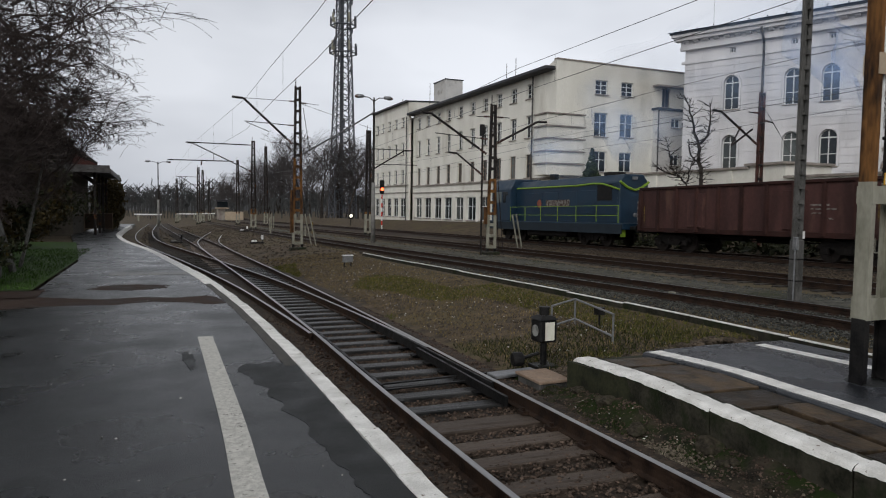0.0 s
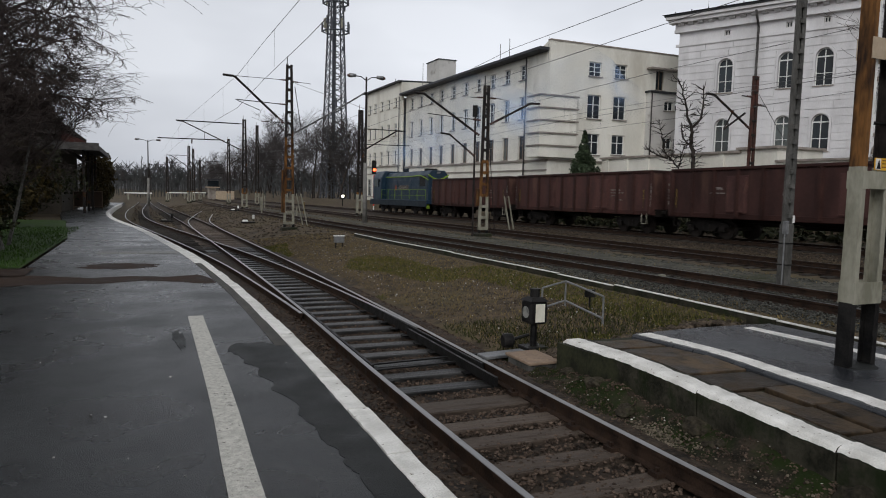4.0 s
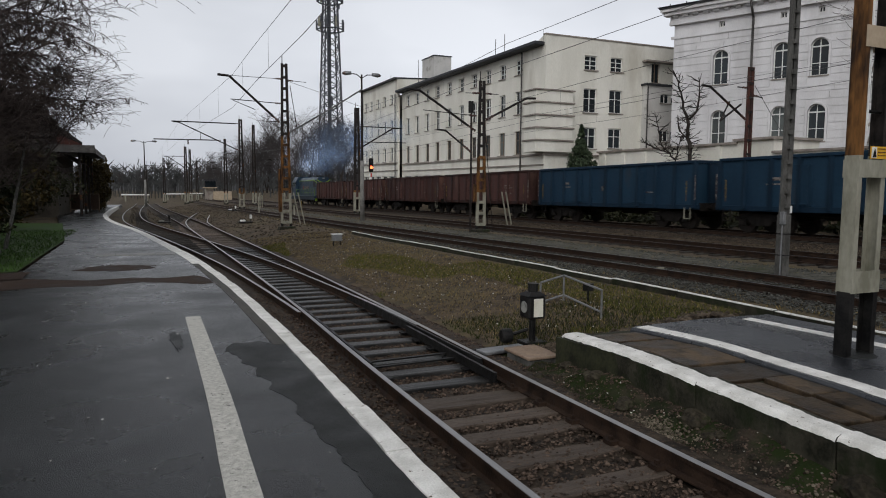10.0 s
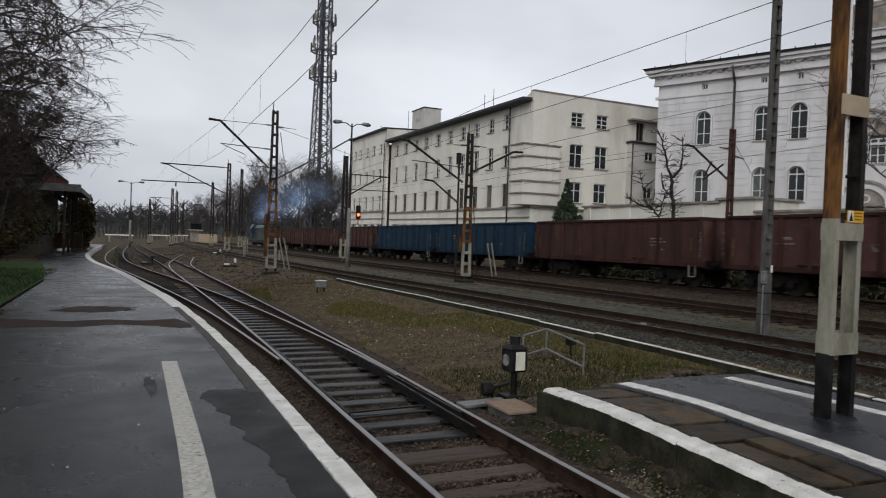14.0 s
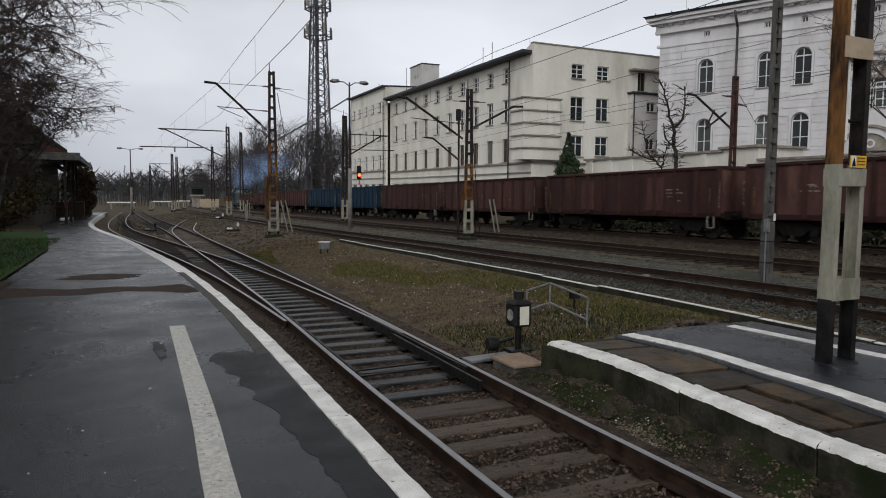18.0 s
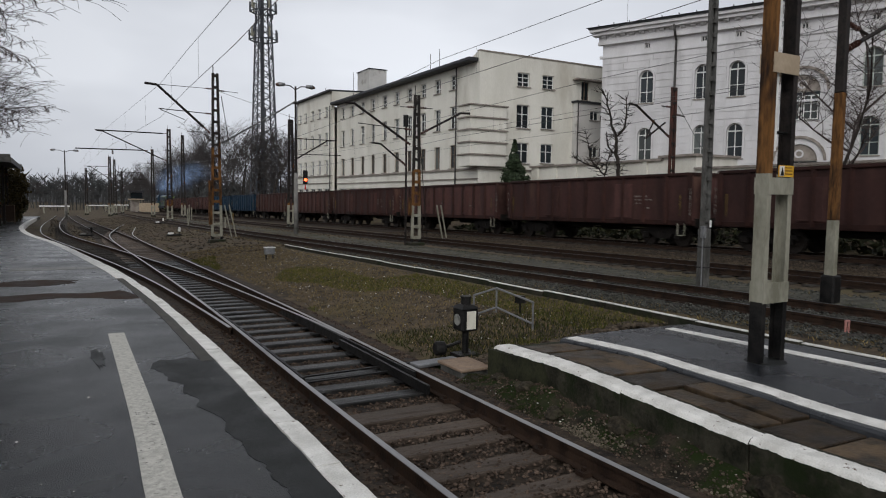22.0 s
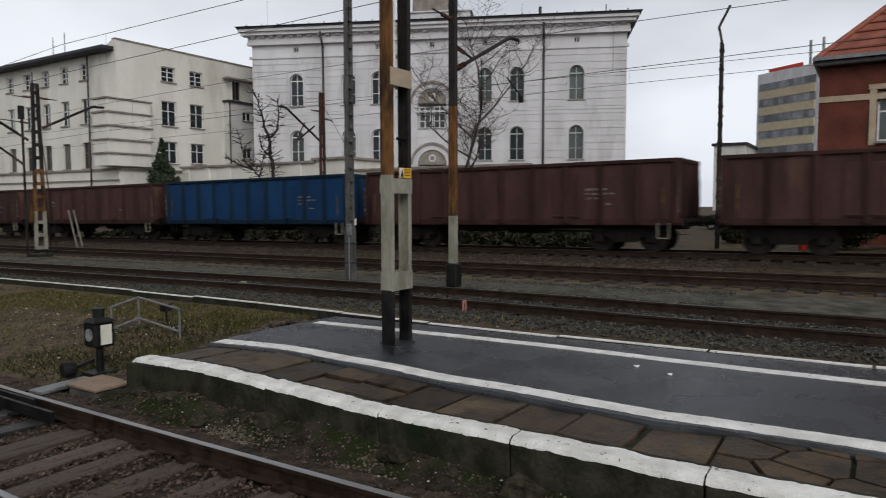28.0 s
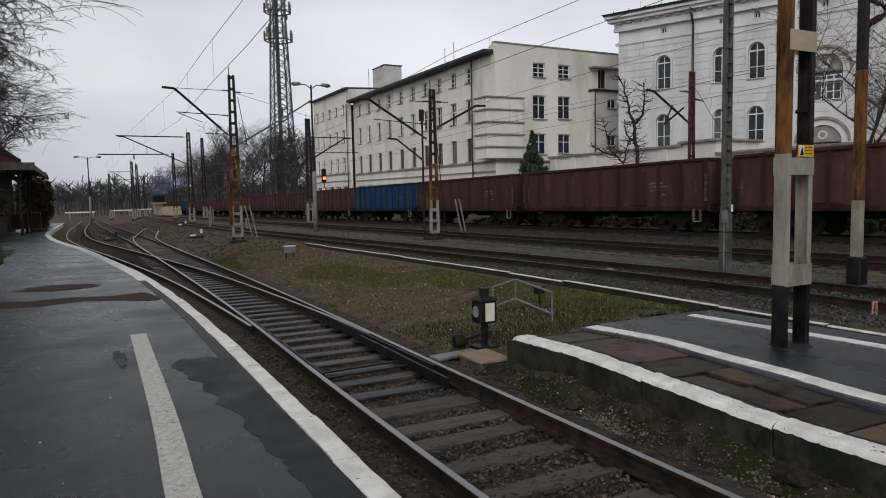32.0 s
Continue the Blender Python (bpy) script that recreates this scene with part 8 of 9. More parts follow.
# low tubular barrier
bar = thing("tube_barrier", "low bent galvanised tube barrier", "railing")
pts_b = [(6.75, 10.45), (7.36, 10.6), (7.05, 9.05)]
for x, y in pts_b:
    g0 = ground_z(x, y)
    part("post", Build().tube((x, y, g0 - 0.05), (x, y, g0 + 0.50), 0.018, n=8), ZINC, bar)
for h_ in (0.12, 0.49):
    for (xa, ya), (xb, yb) in zip(pts_b, pts_b[1:]):
        part("rail", Build().tube((xa, ya, ground_z(xa, ya) + h_), (xb, yb, ground_z(xb, yb) + h_), 0.020, n=8), ZINC, bar)
part("hanging_lamp_box", Build().box((7.7, 10.3, ground_z(7.7, 10.3) + 0.28), (0.16, 0.12, 0.14)), IRON, bar)
part("box_stalk", Build().tube((7.7, 10.3, ground_z(7.7, 10.3)), (7.7, 10.3, ground_z(7.7, 10.3) + 0.22), 0.02, n=6), IRON, bar)
# small grey box on the mound, dwarf signals, stays, stakes
zb = ground_z(7.2, 25.9)
sbx = thing("cable_box", "small pale grey cable box on legs", "box", at=(7.2, 25.9, zb))
part("case", Build().box((0, 0, 0.32), (0.38, 0.22, 0.26)), ZINC, sbx, bevel=0.02)
part("lid", Build().box((0, -0.01, 0.46), (0.42, 0.27, 0.03)), WHITE, sbx)
for s in (-0.13, 0.13):
    part("leg", Build().box((s, 0, 0.10), (0.04, 0.04, 0.22)), IRON, sbx)
for x, y in ((6.95, 48.4), (9.5, 76), (2.0, 56)):
    zb = ground_at(x, y) if x > 4 else RAIL_TOP_1 + fall(y) - 0.2
    d_ = thing("dwarf_signal", "small white dwarf signal beside the points", "signal", "dwarf signals", at=(x, y, zb))
    part("base", Build().box((0, 0, 0.10), (0.95, 0.30, 0.12)), IRON, d_, bevel=0.02)
    part("drive_box", Build().box((-0.2, 0, 0.20), (0.35, 0.24, 0.14)), WHITE if x > 3 else CONCRETE, d_, bevel=0.02)
    part("stem", Build().tube((0.35, 0, 0.1), (0.35, 0, 0.36), 0.03, n=6), IRON, d_)
    part("head", Build().box((0.35, 0, 0.48), (0.16, 0.14, 0.30)), WHITE if x > 3 else IRON, d_, bevel=0.03)
    part("hood", Build().box((0.35, -0.02, 0.65), (0.20, 0.20, 0.03)), IRON, d_)
shunt = thing("shunting_signal", "low shunting signal with a lit white lamp", "signal", at=(28.2, 100.0, ground_at(28.2, 100.0)))
part("post", Build().tube((0, 0, 0), (0, 0, 1.1), 0.07, n=8), IRON, shunt)
part("head", Build().box((0, 0, 1.45), (0.62, 0.25, 0.8)), IRON, shunt, bevel=0.05)
part("lens", Build().tube((0, -0.13, 1.5), (0, -0.18, 1.5), 0.2, n=14), LAMP_WHITE, shunt, "lit white lens")
for x, y in ((20.3, 35.4), (9.45, 42.5)):
    zb = ground_at(x, y)
    st_ = thing("mast_stay", "pair of pale slanting stay bars", "stay", "mast stays", at=(x, y, zb))
    for s in (0, 0.28):
        part("bar", Build().beam((s, 0, 0), (s - 0.42, 0, 2.0), 0.09, 0.06), GREY_PAINT, st_)
for x, y, h_ in ((13.2, 62, 0.9), (15.2, 68, 1.2), (12.6, 78, 1.6), (10.4, 64, 0.7), (14.4, 88, 2.0), (16, 96, 1.6), (11.5, 12.6, 0.18)):
    zb = ground_at(x, y)
    sk = thing("marker_stake", "short white lineside marker", "marker", "lineside markers", at=(x, y, zb))
    part("stake", Build().box((0, 0, h_ / 2), (0.12, 0.10, h_)), GREY_PAINT if h_ != 1.2 else MARK_YELLOW, sk)
    part("cap", Build().box((0, 0, h_ + 0.02), (0.14, 0.12, 0.04)), GREY_PAINT, sk)
bg_ = thing("rail_hook", "small red and white hooked peg in the ballast", "peg", at=(10.93, 6.0, -0.29 + fall(6.0)))
part("peg", Build().tube((0, 0, 0), (0, 0, 0.19), 0.018, n=6).tube((0.09, 0, 0), (0.09, 0, 0.19), 0.018, n=6).tube((-0.01, 0, 0.19), (0.10, 0, 0.19), 0.022, n=6), surf("faded_red_paint", (0.30, 0.12, 0.10), (0.46, 0.24, 0.21), 20, (0.5, 0.7), 0, 0.2, 40), bg_)
# level crossing booms, cabin
for x, y, l_ in ((0.0, 175, 6.0), (9.4, 190, 5.0), (15.5, 200, 3.5)):
    bo = thing("crossing_boom", "white level-crossing boom on posts", "barrier", "crossing booms", at=(x, y, ground_at(5, y)))
    part("boom", Build().box((0, 0, 1.9), (l_, 0.25, 0.27)), WHITE, bo)
    for s in (-0.35, 0.35):
        part("post", Build().box((s * l_, 0, 0.9), (0.35, 0.3, 1.8)), GREY_PAINT, bo)
cab_ = thing("signal_cabin", "small yellowish signal cabin with a dark upper storey", "cabin", at=(17.6, 186, ground_at(17, 186)))
part("lower_storey", Build().box((3.0, 0, 1.1), (4.6, 4, 2.2)), SAND, cab_, "yellowish lower wing", bevel=0.05)
part("tower", Build().box((-0.1, 0, 1.5), (1.9, 3.0, 3.0)), TRIM_STONE, cab_)
part("window_band", Build().box((0.1, -1.3, 4.1), (2.6, 1.2, 1.5)), GLASS, cab_)
part("balcony", Build().box((0.1, -0.2, 3.15), (3.2, 4.2, 0.25)), SAND, cab_)
part("roof", Build().box((0.1, 0, 5.1), (3.4, 4.2, 0.35)), ROOF, cab_)

# ---------------------------------------------------------------- telecom tower
tower = thing("radio_tower", "tall steel lattice radio tower with antenna platforms", "tower", at=(38.2, 142.0, -2.0))
TH = 54.0


def tw(z):
    return 2.45 - 1.25 * min(1, z / 42.0)


for sx in (-1, 1):
    for sy in (-1, 1):
        part("leg", Build().cord([(sx * tw(k * TH / 18), sy * tw(k * TH / 18), k * TH / 18) for k in range(19)], 0.17, 6), MAST_GREY, tower)
for k in range(24):
    a, c = k * TH / 24, (k + 1) * TH / 24
    for face in range(4):
        b_ = Build()
        p1, p2 = [((-1, -1), (1, -1)), ((1, -1), (1, 1)), ((1, 1), (-1, 1)), ((-1, 1), (-1, -1))][face]
        b_.tube((p1[0] * tw(a), p1[1] * tw(a), a), (p2[0] * tw(c), p2[1] * tw(c), c), 0.08, n=4)
        b_.tube((p2[0] * tw(a), p2[1] * tw(a), a), (p1[0] * tw(c), p1[1] * tw(c), c), 0.08, n=4)
        b_.tube((p1[0] * tw(c), p1[1] * tw(c), c), (p2[0] * tw(c), p2[1] * tw(c), c), 0.06, n=4)
        part("bracing", b_, MAST_GREY, tower)
part("cable_ladder", Build().box((-0.35, -0.2, TH / 2), (0.75, 0.25, TH)), MAST_GREY, tower, "dark bundle of cables on a ladder")
rk_ = random.Random(12)
for k in range(16):
    z, a = rk_.uniform(20, 50), rk_.uniform(0, 6.283)
    part("antenna", Build().tube((1.5 * math.cos(a), 1.5 * math.sin(a), z), (2.1 * math.cos(a), 2.1 * math.sin(a), z), 0.05, n=5).box((2.15 * math.cos(a), 2.15 * math.sin(a), z), (0.3, 0.3, rk_.uniform(0.8, 1.9)), a), MAST_GREY, tower)
for z, r in ((35.8, 3.3), (41.5, 3.1), (47.5, 2.8)):
    part("platform", Build().cord([(r * 0.8 * math.cos(6.2832 * q / 12), r * 0.8 * math.sin(6.2832 * q / 12), z) for q in range(13)], 0.16, 5), MAST_GREY, tower)
    for k in range(9):
        a = 6.283 * k / 9
        part("antenna_panel", Build().box((r * 0.85 * math.cos(a), r * 0.85 * math.sin(a), z + 0.9 + 0.4 * (k % 2)), (0.32, 0.32, 2.0)), GREY_PAINT if k % 2 else MAST_GREY, tower)
    part("guard_rail", Build().cord([(r * 0.8 * math.cos(6.2832 * q / 12), r * 0.8 * math.sin(6.2832 * q / 12), z + 1.1) for q in range(13)], 0.06, 4), MAST_GREY, tower)

# ---------------------------------------------------------------- trees and shrubs
def branchy(seed, height, spread=1.0, droop=0.0, levels=4, trunk_r=0.22, first=0.28, thin=1.0, kids=(5, 5, 4, 3)):
    """Trunk and twig meshes of a bare tree."""
    r = random.Random(seed)
    trunk, limbs = Build(), Build()

    def grow(p, d, length, rad, lev):
        n = 4 if lev < 2 else 3
        pts = [p]
        q, dd = p.copy(), d.copy()
        for k in range(n):
            dd = (dd + Vector((r.gauss(0, 0.13), r.gauss(0, 0.13), r.gauss(0.03, 0.08) - droop * (lev - 1) * 0.30 if lev > 1 else r.gauss(0.04, 0.05)))).normalized()
            q = q + dd * (length / n)
            pts.append(q.copy())
        target = trunk if lev == 0 else limbs
        for k in range(n):
            a, c = rad * (1 - 0.75 * k / n), rad * (1 - 0.75 * (k + 1) / n)
            target.tube(pts[k], pts[k + 1], max(a, 0.008 * thin), max(c, 0.006 * thin), n=7 if lev == 0 else 5 if lev == 1 else 3)
        if lev >= levels:
            return
        for k in range(kids[lev]):
            f = first + (1 - first) * (k + r.random()) / kids[lev] if lev == 0 else 0.25 + 0.75 * (k + r.random()) / kids[lev]
            i = min(n - 1, int(f * n))
            base_ = pts[i].lerp(pts[i + 1], f * n - i)
            a = r.uniform(0, 6.283)
            up = r.uniform(0.25, 0.9) if lev < 2 else r.uniform(-0.1, 0.7)
            nd = (dd * 0.5 + Vector((math.cos(a), math.sin(a), up)) * spread).normalized()
            grow(base_, nd, length * r.uniform(0.42, 0.66), rad * 0.45, lev + 1)

    grow(Vector((0, 0, -0.3)), Vector((0, 0, 1)), height * 0.72, trunk_r, 0)
    return trunk, limbs


PROTO = []
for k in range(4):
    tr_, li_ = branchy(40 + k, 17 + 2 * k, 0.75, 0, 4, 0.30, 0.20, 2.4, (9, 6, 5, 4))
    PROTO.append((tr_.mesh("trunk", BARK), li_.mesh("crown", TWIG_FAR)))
rt = random.Random(9)
SKYLINE = [(-12, 1.3), (1.5, 1.1), (4.4, 1.4), (5.6, 2.5), (7.8, 4.0), (10, 4.8), (12.2, 6.1), (14, 6.7), (16.3, 6.2), (19, 5.6)]
spots = []
for k in range(30):
    spots.append(((a := 5.0 + 13.0 * k / 29 + rt.uniform(-0.3, 0.3)), rt.uniform(138, 200) if a > 11.6 else rt.uniform(228, 275)))
for k in range(9):
    spots.append((5.2 + 6.0 * k / 8 + rt.uniform(-0.3, 0.3), rt.uniform(230, 280)))
for k in range(9):
    spots.append((-9 + 13 * k / 8, rt.uniform(190, 260)))
tops = [max(v.co.z for v in cm.vertices) for tm, cm in PROTO]
for k, (a, d) in enumerate(spots):
    x, y = d * math.sin(radians(a)), d * math.cos(radians(a))
    el = next(e0 + (e1 - e0) * (a - a0) / (a1 - a0) for (a0, e0), (a1, e1) in zip(SKYLINE, SKYLINE[1:]) if a0 <= a <= a1)
    g0 = ground_at(x, y)
    sc = (1.67 + d * math.tan(radians(el)) - g0) / tops[k % 4] * rt.uniform(0.78, 1.02)
    tm, cm = PROTO[k % 4]
    t_ = thing("bare_tree", "tall bare grey-brown deciduous tree beyond the yard", "tree", "bare trees beyond the yard", at=(x, y, g0), turn=rt.uniform(0, 360))
    t_.scale = (sc, sc, sc)
    part("trunk", tm, None, t_)
    part("crown", cm, None, t_)

# two small bare trees before the palace and a conifer before the gable
tr_, li_ = branchy(72, 12.2, 1.2, 0, 4, 0.15, 0.38, 1.3, (9, 6, 5, 4))
t_ = thing("small_bare_tree", "spreading bare tree with fine twigs in front of the white building", "tree", "small trees by the wall", at=(36.5, 21.2, -0.4))
part("trunk", tr_, BARK, t_)
part("crown", li_, TWIG, t_)


def gnarled(x, y, limbs, seed, label, twig=0.5):
    """A pollarded tree: crooked limbs as (side, height, radius) lines in one upright plane, with short knotty twigs all round."""
    r = random.Random(seed)
    t = thing("small_bare_tree", label, "tree", "small trees by the wall", at=(x, y, -0.4))
    tw_ = Build()
    for line in limbs:
        pts = glide([(0.72 * u, -0.70 * u, z) for u, z, w in line], 0.35)
        pts = [p + Vector((r.gauss(0, 0.05), r.gauss(0, 0.05), 0)) if 0 < i < len(pts) - 1 else p for i, p in enumerate(pts)]
        n = len(pts) - 1
        w0, w1 = line[0][2], line[-1][2]
        limb = Build()
        for i in range(n):
            limb.tube(pts[i], pts[i + 1], w0 + (w1 - w0) * i / n, w0 + (w1 - w0) * (i + 1) / n, n=7)
            if pts[i][2] < 4.0:
                continue
            for q in range(3):
                a = r.uniform(0, 6.283)
                d = Vector((math.cos(a), math.sin(a), r.uniform(-0.1, 1.1))).normalized()
                l1 = twig * r.uniform(0.4, 1.5)
                e = pts[i] + d * l1
                tw_.tube(pts[i], e, 0.035, 0.016, n=4)
                for _ in range(3):
                    d2 = (d + Vector((r.gauss(0, 0.6), r.gauss(0, 0.6), r.gauss(0.2, 0.5)))).normalized()
                    tw_.tube(pts[i].lerp(e, r.uniform(0.4, 1)), e + d2 * twig * r.uniform(0.3, 0.9), 0.018, 0.008, n=3)
        part("limb", limb, BARK, t)
    part("crown", tw_, BARK, t, "short knotty twigs")
    return t


gnarled(37.6, 38.75, [[(0.1, 0, 0.17), (0.05, 3.4, 0.15), (0.0, 5.0, 0.14), (-0.2, 7.0, 0.12)], [(-0.2, 7.0, 0.11), (-0.45, 7.6, 0.1), (-0.85, 9.4, 0.07), (-1.35, 10.7, 0.03)], [(-0.2, 7.0, 0.10), (0.35, 7.6, 0.09), (0.55, 9.0, 0.06), (0.45, 10.1, 0.03)], [(0.0, 5.6, 0.07), (-0.7, 6.3, 0.05), (-0.9, 7.4, 0.03)]], 5, "gnarled bare tree with short knotty twigs")
gnarled(37.2, 39.9, [[(0.4, 0, 0.10), (0.3, 3.6, 0.09), (-0.3, 4.6, 0.08), (-1.0, 5.6, 0.05), (-1.4, 7.7, 0.02)], [(-0.3, 4.6, 0.06), (-1.4, 5.0, 0.04), (-2.4, 5.6, 0.02)], [(0.1, 4.2, 0.05), (0.3, 5.2, 0.03), (0.7, 6.0, 0.02)]], 8, "low leaning bare tree by the yard wall", 0.55)


def clump(n, where, size, rng_):
    """n leaf quads bent along the middle."""
    vs, fs = np.zeros((n * 4, 3)), np.zeros((n * 2, 3), int)
    for i in range(n):
        p = np.array(where(rng_))
        a = rng_.normal(size=3)
        a /= np.linalg.norm(a)
        b_ = np.cross(a, rng_.normal(size=3))
        b_ /= np.linalg.norm(b_)
        s = size * rng_.uniform(0.6, 1.4)
        vs[i * 4:i * 4 + 4] = (p - a * s, p + b_ * s * 0.45, p + a * s, p - b_ * s * 0.45 + np.cross(a, b_) * s * 0.2)
        fs[i * 2:i * 2 + 2] = ((i * 4, i * 4 + 1, i * 4 + 2), (i * 4, i * 4 + 2, i * 4 + 3))
    return vs, fs


def leaf_part(name, vf, mat, parent):
    me = bpy.data.meshes.new(name)
    me.from_pydata(vf[0].tolist(), [], vf[1].tolist())
    me.materials.append(mat)
    ob = new(name, me)
    ob.parent = parent
    return ob


con = thing("small_conifer", "small dark green conifer in front of the gable", "tree", at=(36.7, 51.0, -0.6))
part("trunk", Build().tube((0, 0, 0), (0, 0, 7.4), 0.12, 0.02, n=6), BARK, con)
cb_ = Build()
rc = random.Random(3)
for k in range(15):
    z = 0.9 + 0.37 * k
    for q in range(7):
        a = 6.283 * (q + 0.5 * (k % 2)) / 7 + rc.uniform(-0.2, 0.2)
        l_ = min(2.2, 3.2 * ((7.9 - z) / 7.1) ** 1.45) * rc.uniform(0.55, 1.15)
        cb_.tube((0, 0, z), (l_ * math.cos(a), l_ * math.sin(a), z - 0.1 * l_), 0.03, 0.01, n=3)
part("branches", cb_, BARK, con)


def needles(r):
    while True:                    # sprays of needles in ragged, drooping tiers with gaps
        z, a = r.uniform(0.8, 7.7), r.uniform(0, 6.283)
        f = r.random() ** 0.6
        rad = min(2.5, 3.9 * ((7.9 - z) / 7.1) ** 1.3) * f * (0.85 + 0.5 * noise.noise((math.cos(a) * 1.6, math.sin(a) * 1.6, z * 0.9)))
        if noise.noise((rad * math.cos(a) * 1.3, rad * math.sin(a) * 1.3, z * 2.2)) > -0.16 - 0.3 * (1 - f):
            return (rad * math.cos(a), rad * math.sin(a), z - 0.12 * rad + 0.10 * rad * rad * 0.3)


leaf_part("needles", clump(9500, needles, 0.15, np.random.default_rng(5)), NEEDLE, con)

# weeping birch over the platform
tr_, li_ = branchy(83, 11.0, 0.9, 0.2, 4, 0.10, 0.36, 0.9, (12, 8, 6, 5))
birch = thing("weeping_birch", "bare weeping birch with fine drooping twigs over the platform", "tree", at=(-3.25, 21.3, fall(21) - 0.05))
part("trunk", tr_, BIRCH_BARK, birch, "thin pale trunk")
part("crown", li_, TWIG, birch)
# long limbs that reach over the path, thick with short fine twigs
lim = Build()
rb_ = random.Random(17)
FORK = (11, 8, 6)


def hanging(p, d, length, rad, lev, n):
    q, dd = p.copy(), d.copy()
    pts = [q.copy()]
    for k in range(n):
        dd = (dd + Vector((rb_.gauss(0, 0.13), rb_.gauss(0, 0.15), rb_.gauss(-0.085 if lev == 0 else -0.07 * lev, 0.11)))).normalized()
        q = q + dd * (length / n)
        pts.append(q.copy())
    for k in range(n):
        lim.tube(pts[k], pts[k + 1], max(rad * (1 - 0.8 * k / n), 0.0065), max(rad * (1 - 0.8 * (k + 1) / n), 0.005), n=5 if lev == 0 else 3)
    if lev >= 3:
        return
    for k in range(FORK[lev]):
        f = 0.10 + 0.90 * (k + rb_.random()) / FORK[lev]
        i = min(n - 1, int(f * n))
        a = rb_.uniform(0, 6.283)
        nd = (dd * 0.8 + Vector((math.cos(a) * 0.75, math.sin(a) * 0.75, rb_.uniform(-0.55, 0.5)))).normalized()
        hanging(pts[i].lerp(pts[i + 1], f * n - i), nd, length * rb_.uniform(0.22, 0.40), rad * 0.38, lev + 1, (8, 5, 4, 3)[lev + 1])


for k in range(38):
    z = 3.0 + 6.2 * k / 37
    a = rb_.uniform(-1.2, 1.2) if k % 3 else rb_.uniform(2.0, 4.3)
    ln = (3.0 - 0.17 * (z - 4)) * rb_.uniform(0.65, 1.12)
    hanging(Vector((0, 0, z)), Vector((math.cos(a), math.sin(a), rb_.uniform(0.1, 1.0))).normalized(), ln, 0.042, 0, 8)
limb_ = part("drooping_limb", lim, TWIG, birch, "dense fine dark twigs")
for x, y, a, size in ((-5.6, 19.2, 75, 0.9), (-3.5, 23.0, 205, 0.62), (-4.2, 26.5, 40, 0.72), (-3.4, 19.6, 120, 0.52)):
    other = copy_thing(birch, pose(x, y, fall(y) - 0.05, 0, 0, a))
    other.scale = (size, size, size)

# dark hedge and shrubs beside the path
for k, (x, y, rx, ry, h_, n, mat, lab) in enumerate(((-4.6, 17.8, 1.7, 1.6, 1.5, 5200, LEAF_DARK, "dark evergreen"), (-4.6, 21.0, 1.1, 2.2, 1.5, 4200, island("yellow_brown_leaf", (0.035, 0.024, 0.006), (0.085, 0.060, 0.016), 0.7), "yellow-brown autumn"), (-6.4, 26.0, 2.4, 3.0, 3.2, 6500, LEAF_AUTUMN, "tall autumn-brown"), (-6.8, 34.0, 2.4, 4.0, 4.2, 7000, LEAF_DARK, "tall dark evergreen"), (-7.0, 44.0, 2.6, 4.0, 4.6, 6500, LEAF_AUTUMN, "tall autumn-brown"), (-8.6, 52.0, 4.6, 3.0, 5.5, 8000, LEAF_DARK, "tall dark evergreen"), (-7.2, 16.5, 2.0, 2.4, 4.6, 7000, LEAF_DARK, "tall dark evergreen"), (-3.7, 76, 1.5, 5, 5.8, 5200, LEAF_AUTUMN, "dark ivy-grown"), (-3.9, 92, 1.2, 8, 3.6, 3000, LEAF_DARK, "dark ivy-grown"), (29.4, 0.4, 0.6, 1.0, 1.3, 2600, LEAF_DARK, "low dark evergreen"), (29.6, -2.2, 0.6, 1.3, 1.4, 2600, LEAF_DARK, "low dark evergreen"), (31.5, 4.6, 0.7, 0.6, 1.0, 1500, LEAF_DARK, "low dark evergreen"))):
    sh = thing("shrub", lab + (" shrub beside the platform path" if x < 0 else " shrub in the yard behind the train"), "shrub", "shrubs by the path" if x < 0 else "shrubs in the yard", at=(x, y, fall(y) - 0.05))
    r9 = np.random.default_rng(200 + k)
    st = Build()
    for q in range(9):
        a = 6.283 * q / 9
        st.tube((0, 0, 0), (rx * 0.55 * math.cos(a), ry * 0.55 * math.sin(a), h_ * 0.75), 0.035, 0.01, n=4)
    part("stem", st, BARK, sh)

    def leafy(r, rx=rx, ry=ry, h_=h_, k=k):
        while True:
            u = r.normal(size=3)
            u /= np.linalg.norm(u)
            f = r.random() ** 0.35
            lump = 1 + 0.45 * noise.noise((u[0] * 2.2 + k, u[1] * 2.2, u[2] * 2.2))
            z = h_ * 0.5 * (1 + u[2] * f * lump)
            if z > 0.02:
                return (u[0] * rx * f * lump, u[1] * ry * f * lump, z)

    leaf_part("leaves", clump(n, leafy, 0.085 if y < 24 else 0.16, r9), mat, sh)

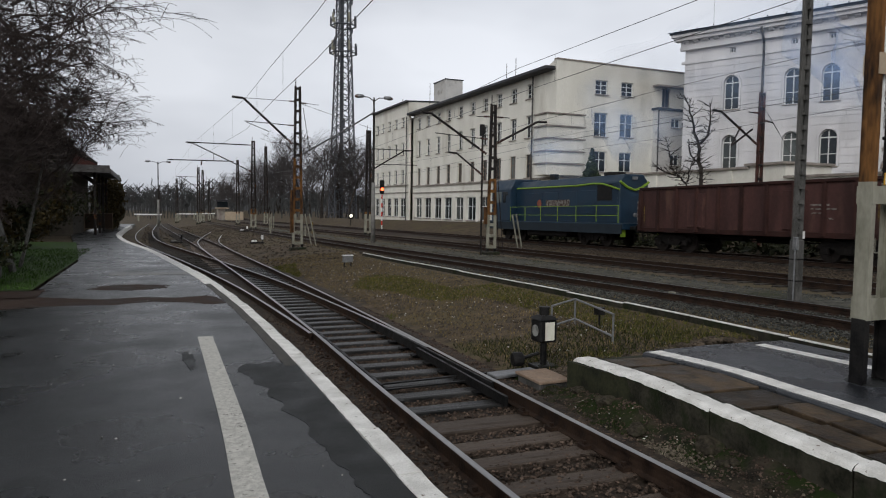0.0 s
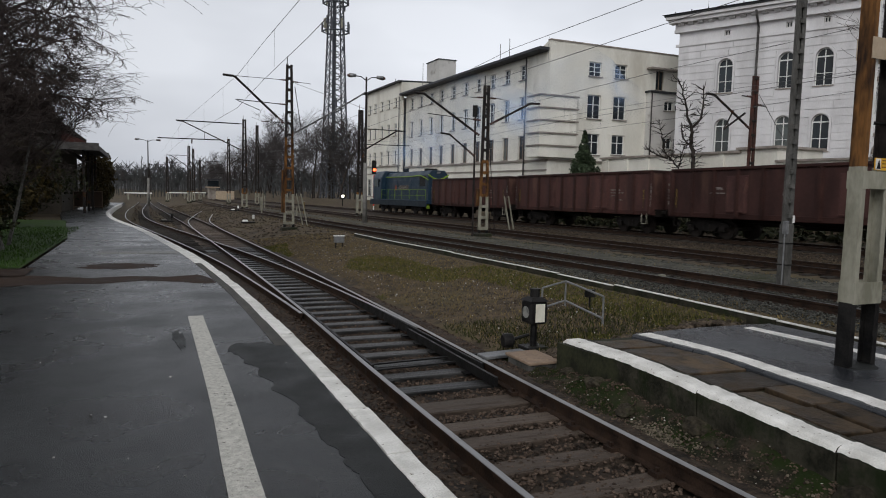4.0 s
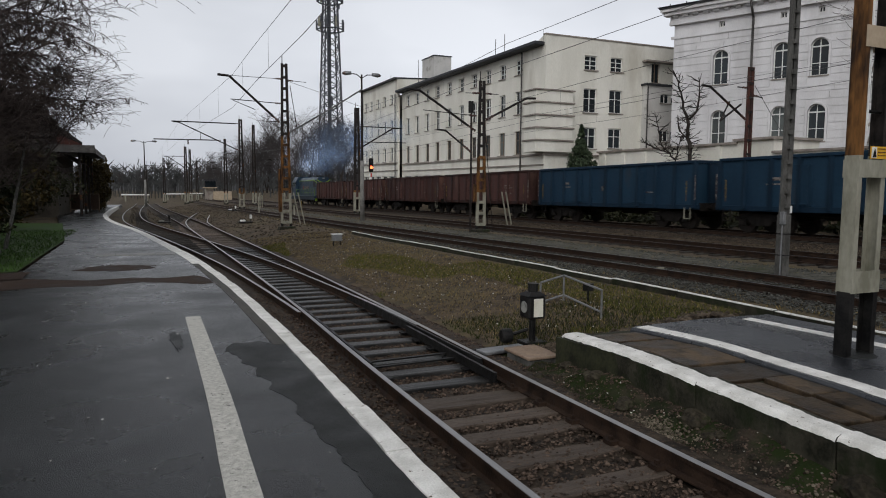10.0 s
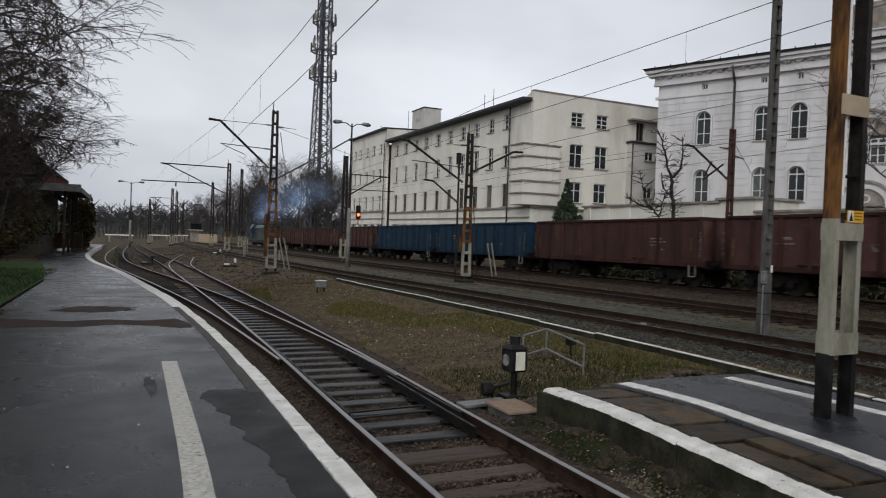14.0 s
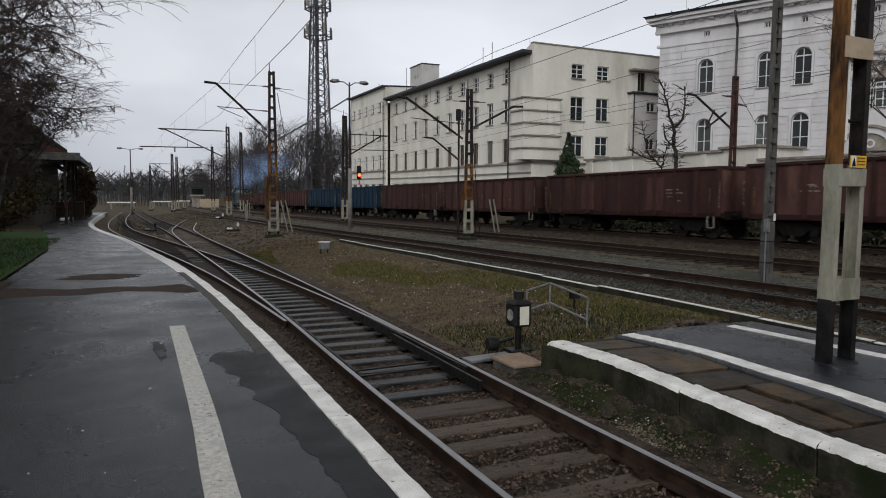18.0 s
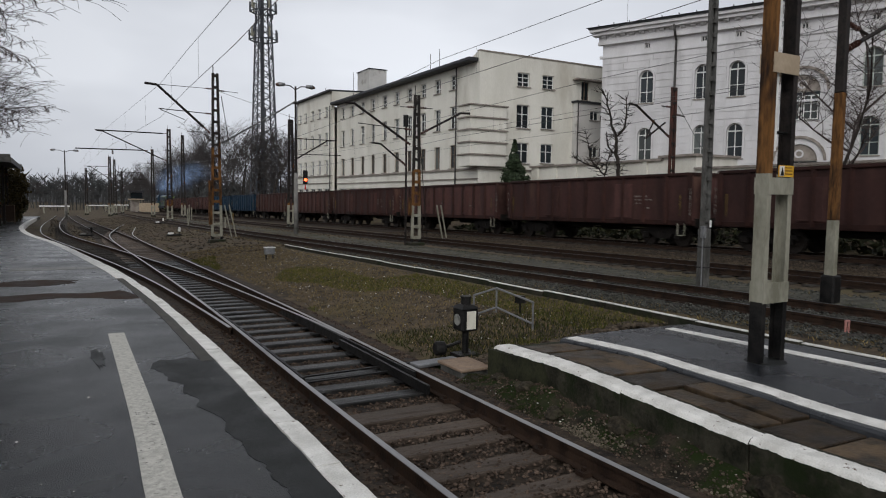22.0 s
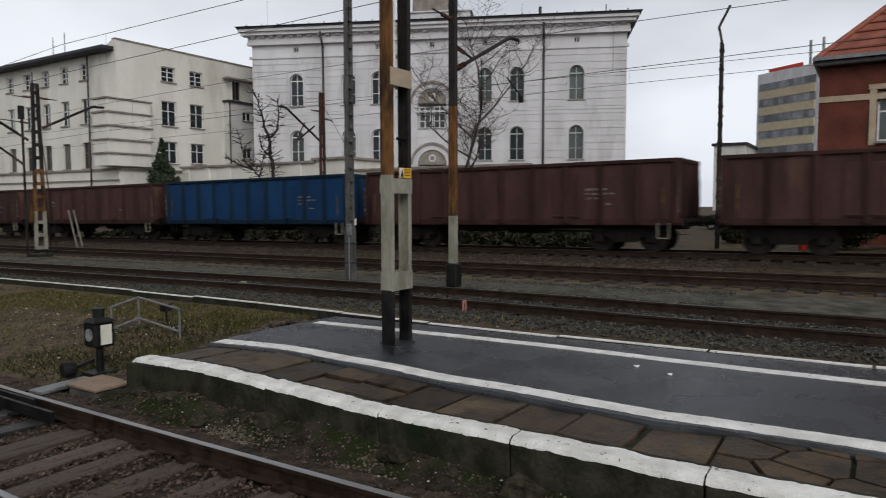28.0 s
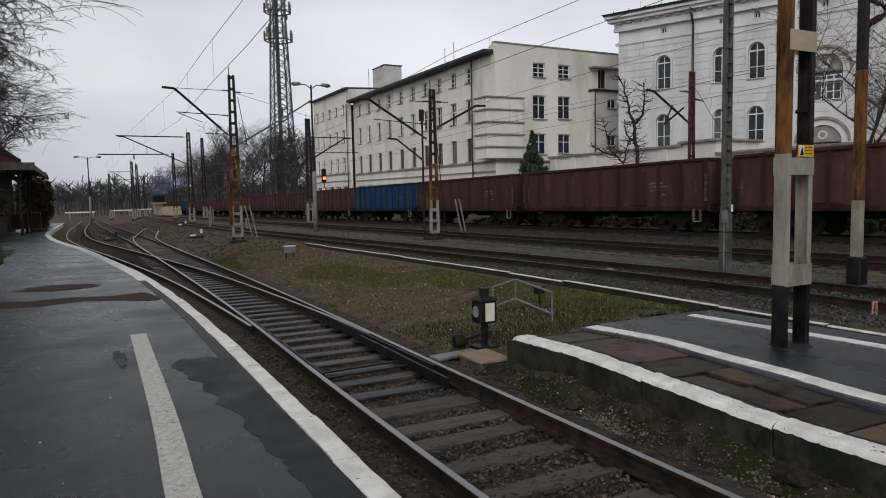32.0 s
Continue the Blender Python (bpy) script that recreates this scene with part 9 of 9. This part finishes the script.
# distant woods along the horizon
def far_wood(name, x0, x1, y, top, seed, label):
    b_ = Build()
    n = int((x1 - x0) / 0.8)
    r = random.Random(seed)
    for k in range(n):
        x = x0 + (x1 - x0) * k / n
        h_ = top * (0.55 + 0.45 * noise.noise((x * 0.05, seed, 0)) + 0.25 * noise.noise((x * 0.35, seed, 4))) * r.uniform(0.75, 1.1)
        yy = y + r.uniform(-14, 14)
        b_.tube((x, yy, -4), (x + r.uniform(-0.6, 0.6), yy, h_), 0.16, 0.06, n=4)
        for q in range(13):
            a, zz = r.uniform(0, 6.283), h_ * r.uniform(0.08, 0.8)
            l_ = h_ * r.uniform(0.14, 0.30)
            b_.tube((x, yy, zz), (x + l_ * math.cos(a), yy + l_ * math.sin(a) * 0.5, zz + l_ * 0.9), 0.24, 0.09, n=3)
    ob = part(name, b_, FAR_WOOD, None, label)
    return tagged(ob, "", "woods", "", "stuff")


far_wood("far_woods", -150, 190, 300, 15, 1, "hazy bare woods at the horizon")
far_wood("far_woods", -260, 260, 370, 20, 2, "hazy bare woods at the horizon")
far_wood("far_thicket", -70, 48, 226, 4.0, 5, "low bare scrub beyond the crossing")
far_wood("far_thicket", 30, 75, 178, 11, 3, "dense bare thicket behind the tracks")
# ridge on the horizon; its haze is only colour
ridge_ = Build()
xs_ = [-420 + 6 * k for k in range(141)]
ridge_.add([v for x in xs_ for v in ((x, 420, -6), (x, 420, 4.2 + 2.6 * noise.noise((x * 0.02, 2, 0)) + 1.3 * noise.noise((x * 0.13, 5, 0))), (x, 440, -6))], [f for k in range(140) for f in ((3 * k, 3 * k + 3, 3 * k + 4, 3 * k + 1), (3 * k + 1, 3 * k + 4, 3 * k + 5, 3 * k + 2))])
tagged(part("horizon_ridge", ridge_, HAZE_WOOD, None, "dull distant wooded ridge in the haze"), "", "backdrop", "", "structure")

# leaf clumps added to make the bank seen under the wagons dark
bank_ = stuff("bank_scrub", clump(5000, lambda r: ((xx := r.uniform(27.2, 32.8)), (yy := r.uniform(9, 46)), ground_z(xx, yy) + r.uniform(0, 0.25)), 0.22, np.random.default_rng(64)), LEAF_DARK, "low scrub added to darken the bank behind the train", "scrub")


def run_at(t):
    for (a, sa), (b, sb) in zip(RUN, RUN[1:]):
        if a <= t <= b:
            return sa + (sb - sa) * (t - a) / (b - a)
    return RUN[-1][1]


def motions():
    for ob, back_ in TRAIN:
        walk(ob, [(t, pose(TRAIN_X, s - back_, train_z(s - back_), math.degrees(-GRADE), 0, 0)) for t, s in RUN])
    # the wheels roll: metres run over their radius
    beats = [k * 2 / FPS for k in range(int(16 * FPS) + 1)]
    turns = [-math.degrees((run_at(t) - RUN[0][1]) / 0.455) for t in beats]
    for ob, back_ in TRAIN:
        for bogie_ in ob.children:
            for w in bogie_.children:
                if w.name.startswith("wheelset"):
                    p = w.location.copy()
                    walk(w, [(t, pose(p[0], p[1], p[2], a % 360, 0, 0)) for t, a in zip(beats, turns)])
    for ob, lag, up, side in PUFFS:
        walk(ob, [(t, pose(TRAIN_X + side, s - lag, train_z(s - lag) + up)) for t, s in RUN])


motions()
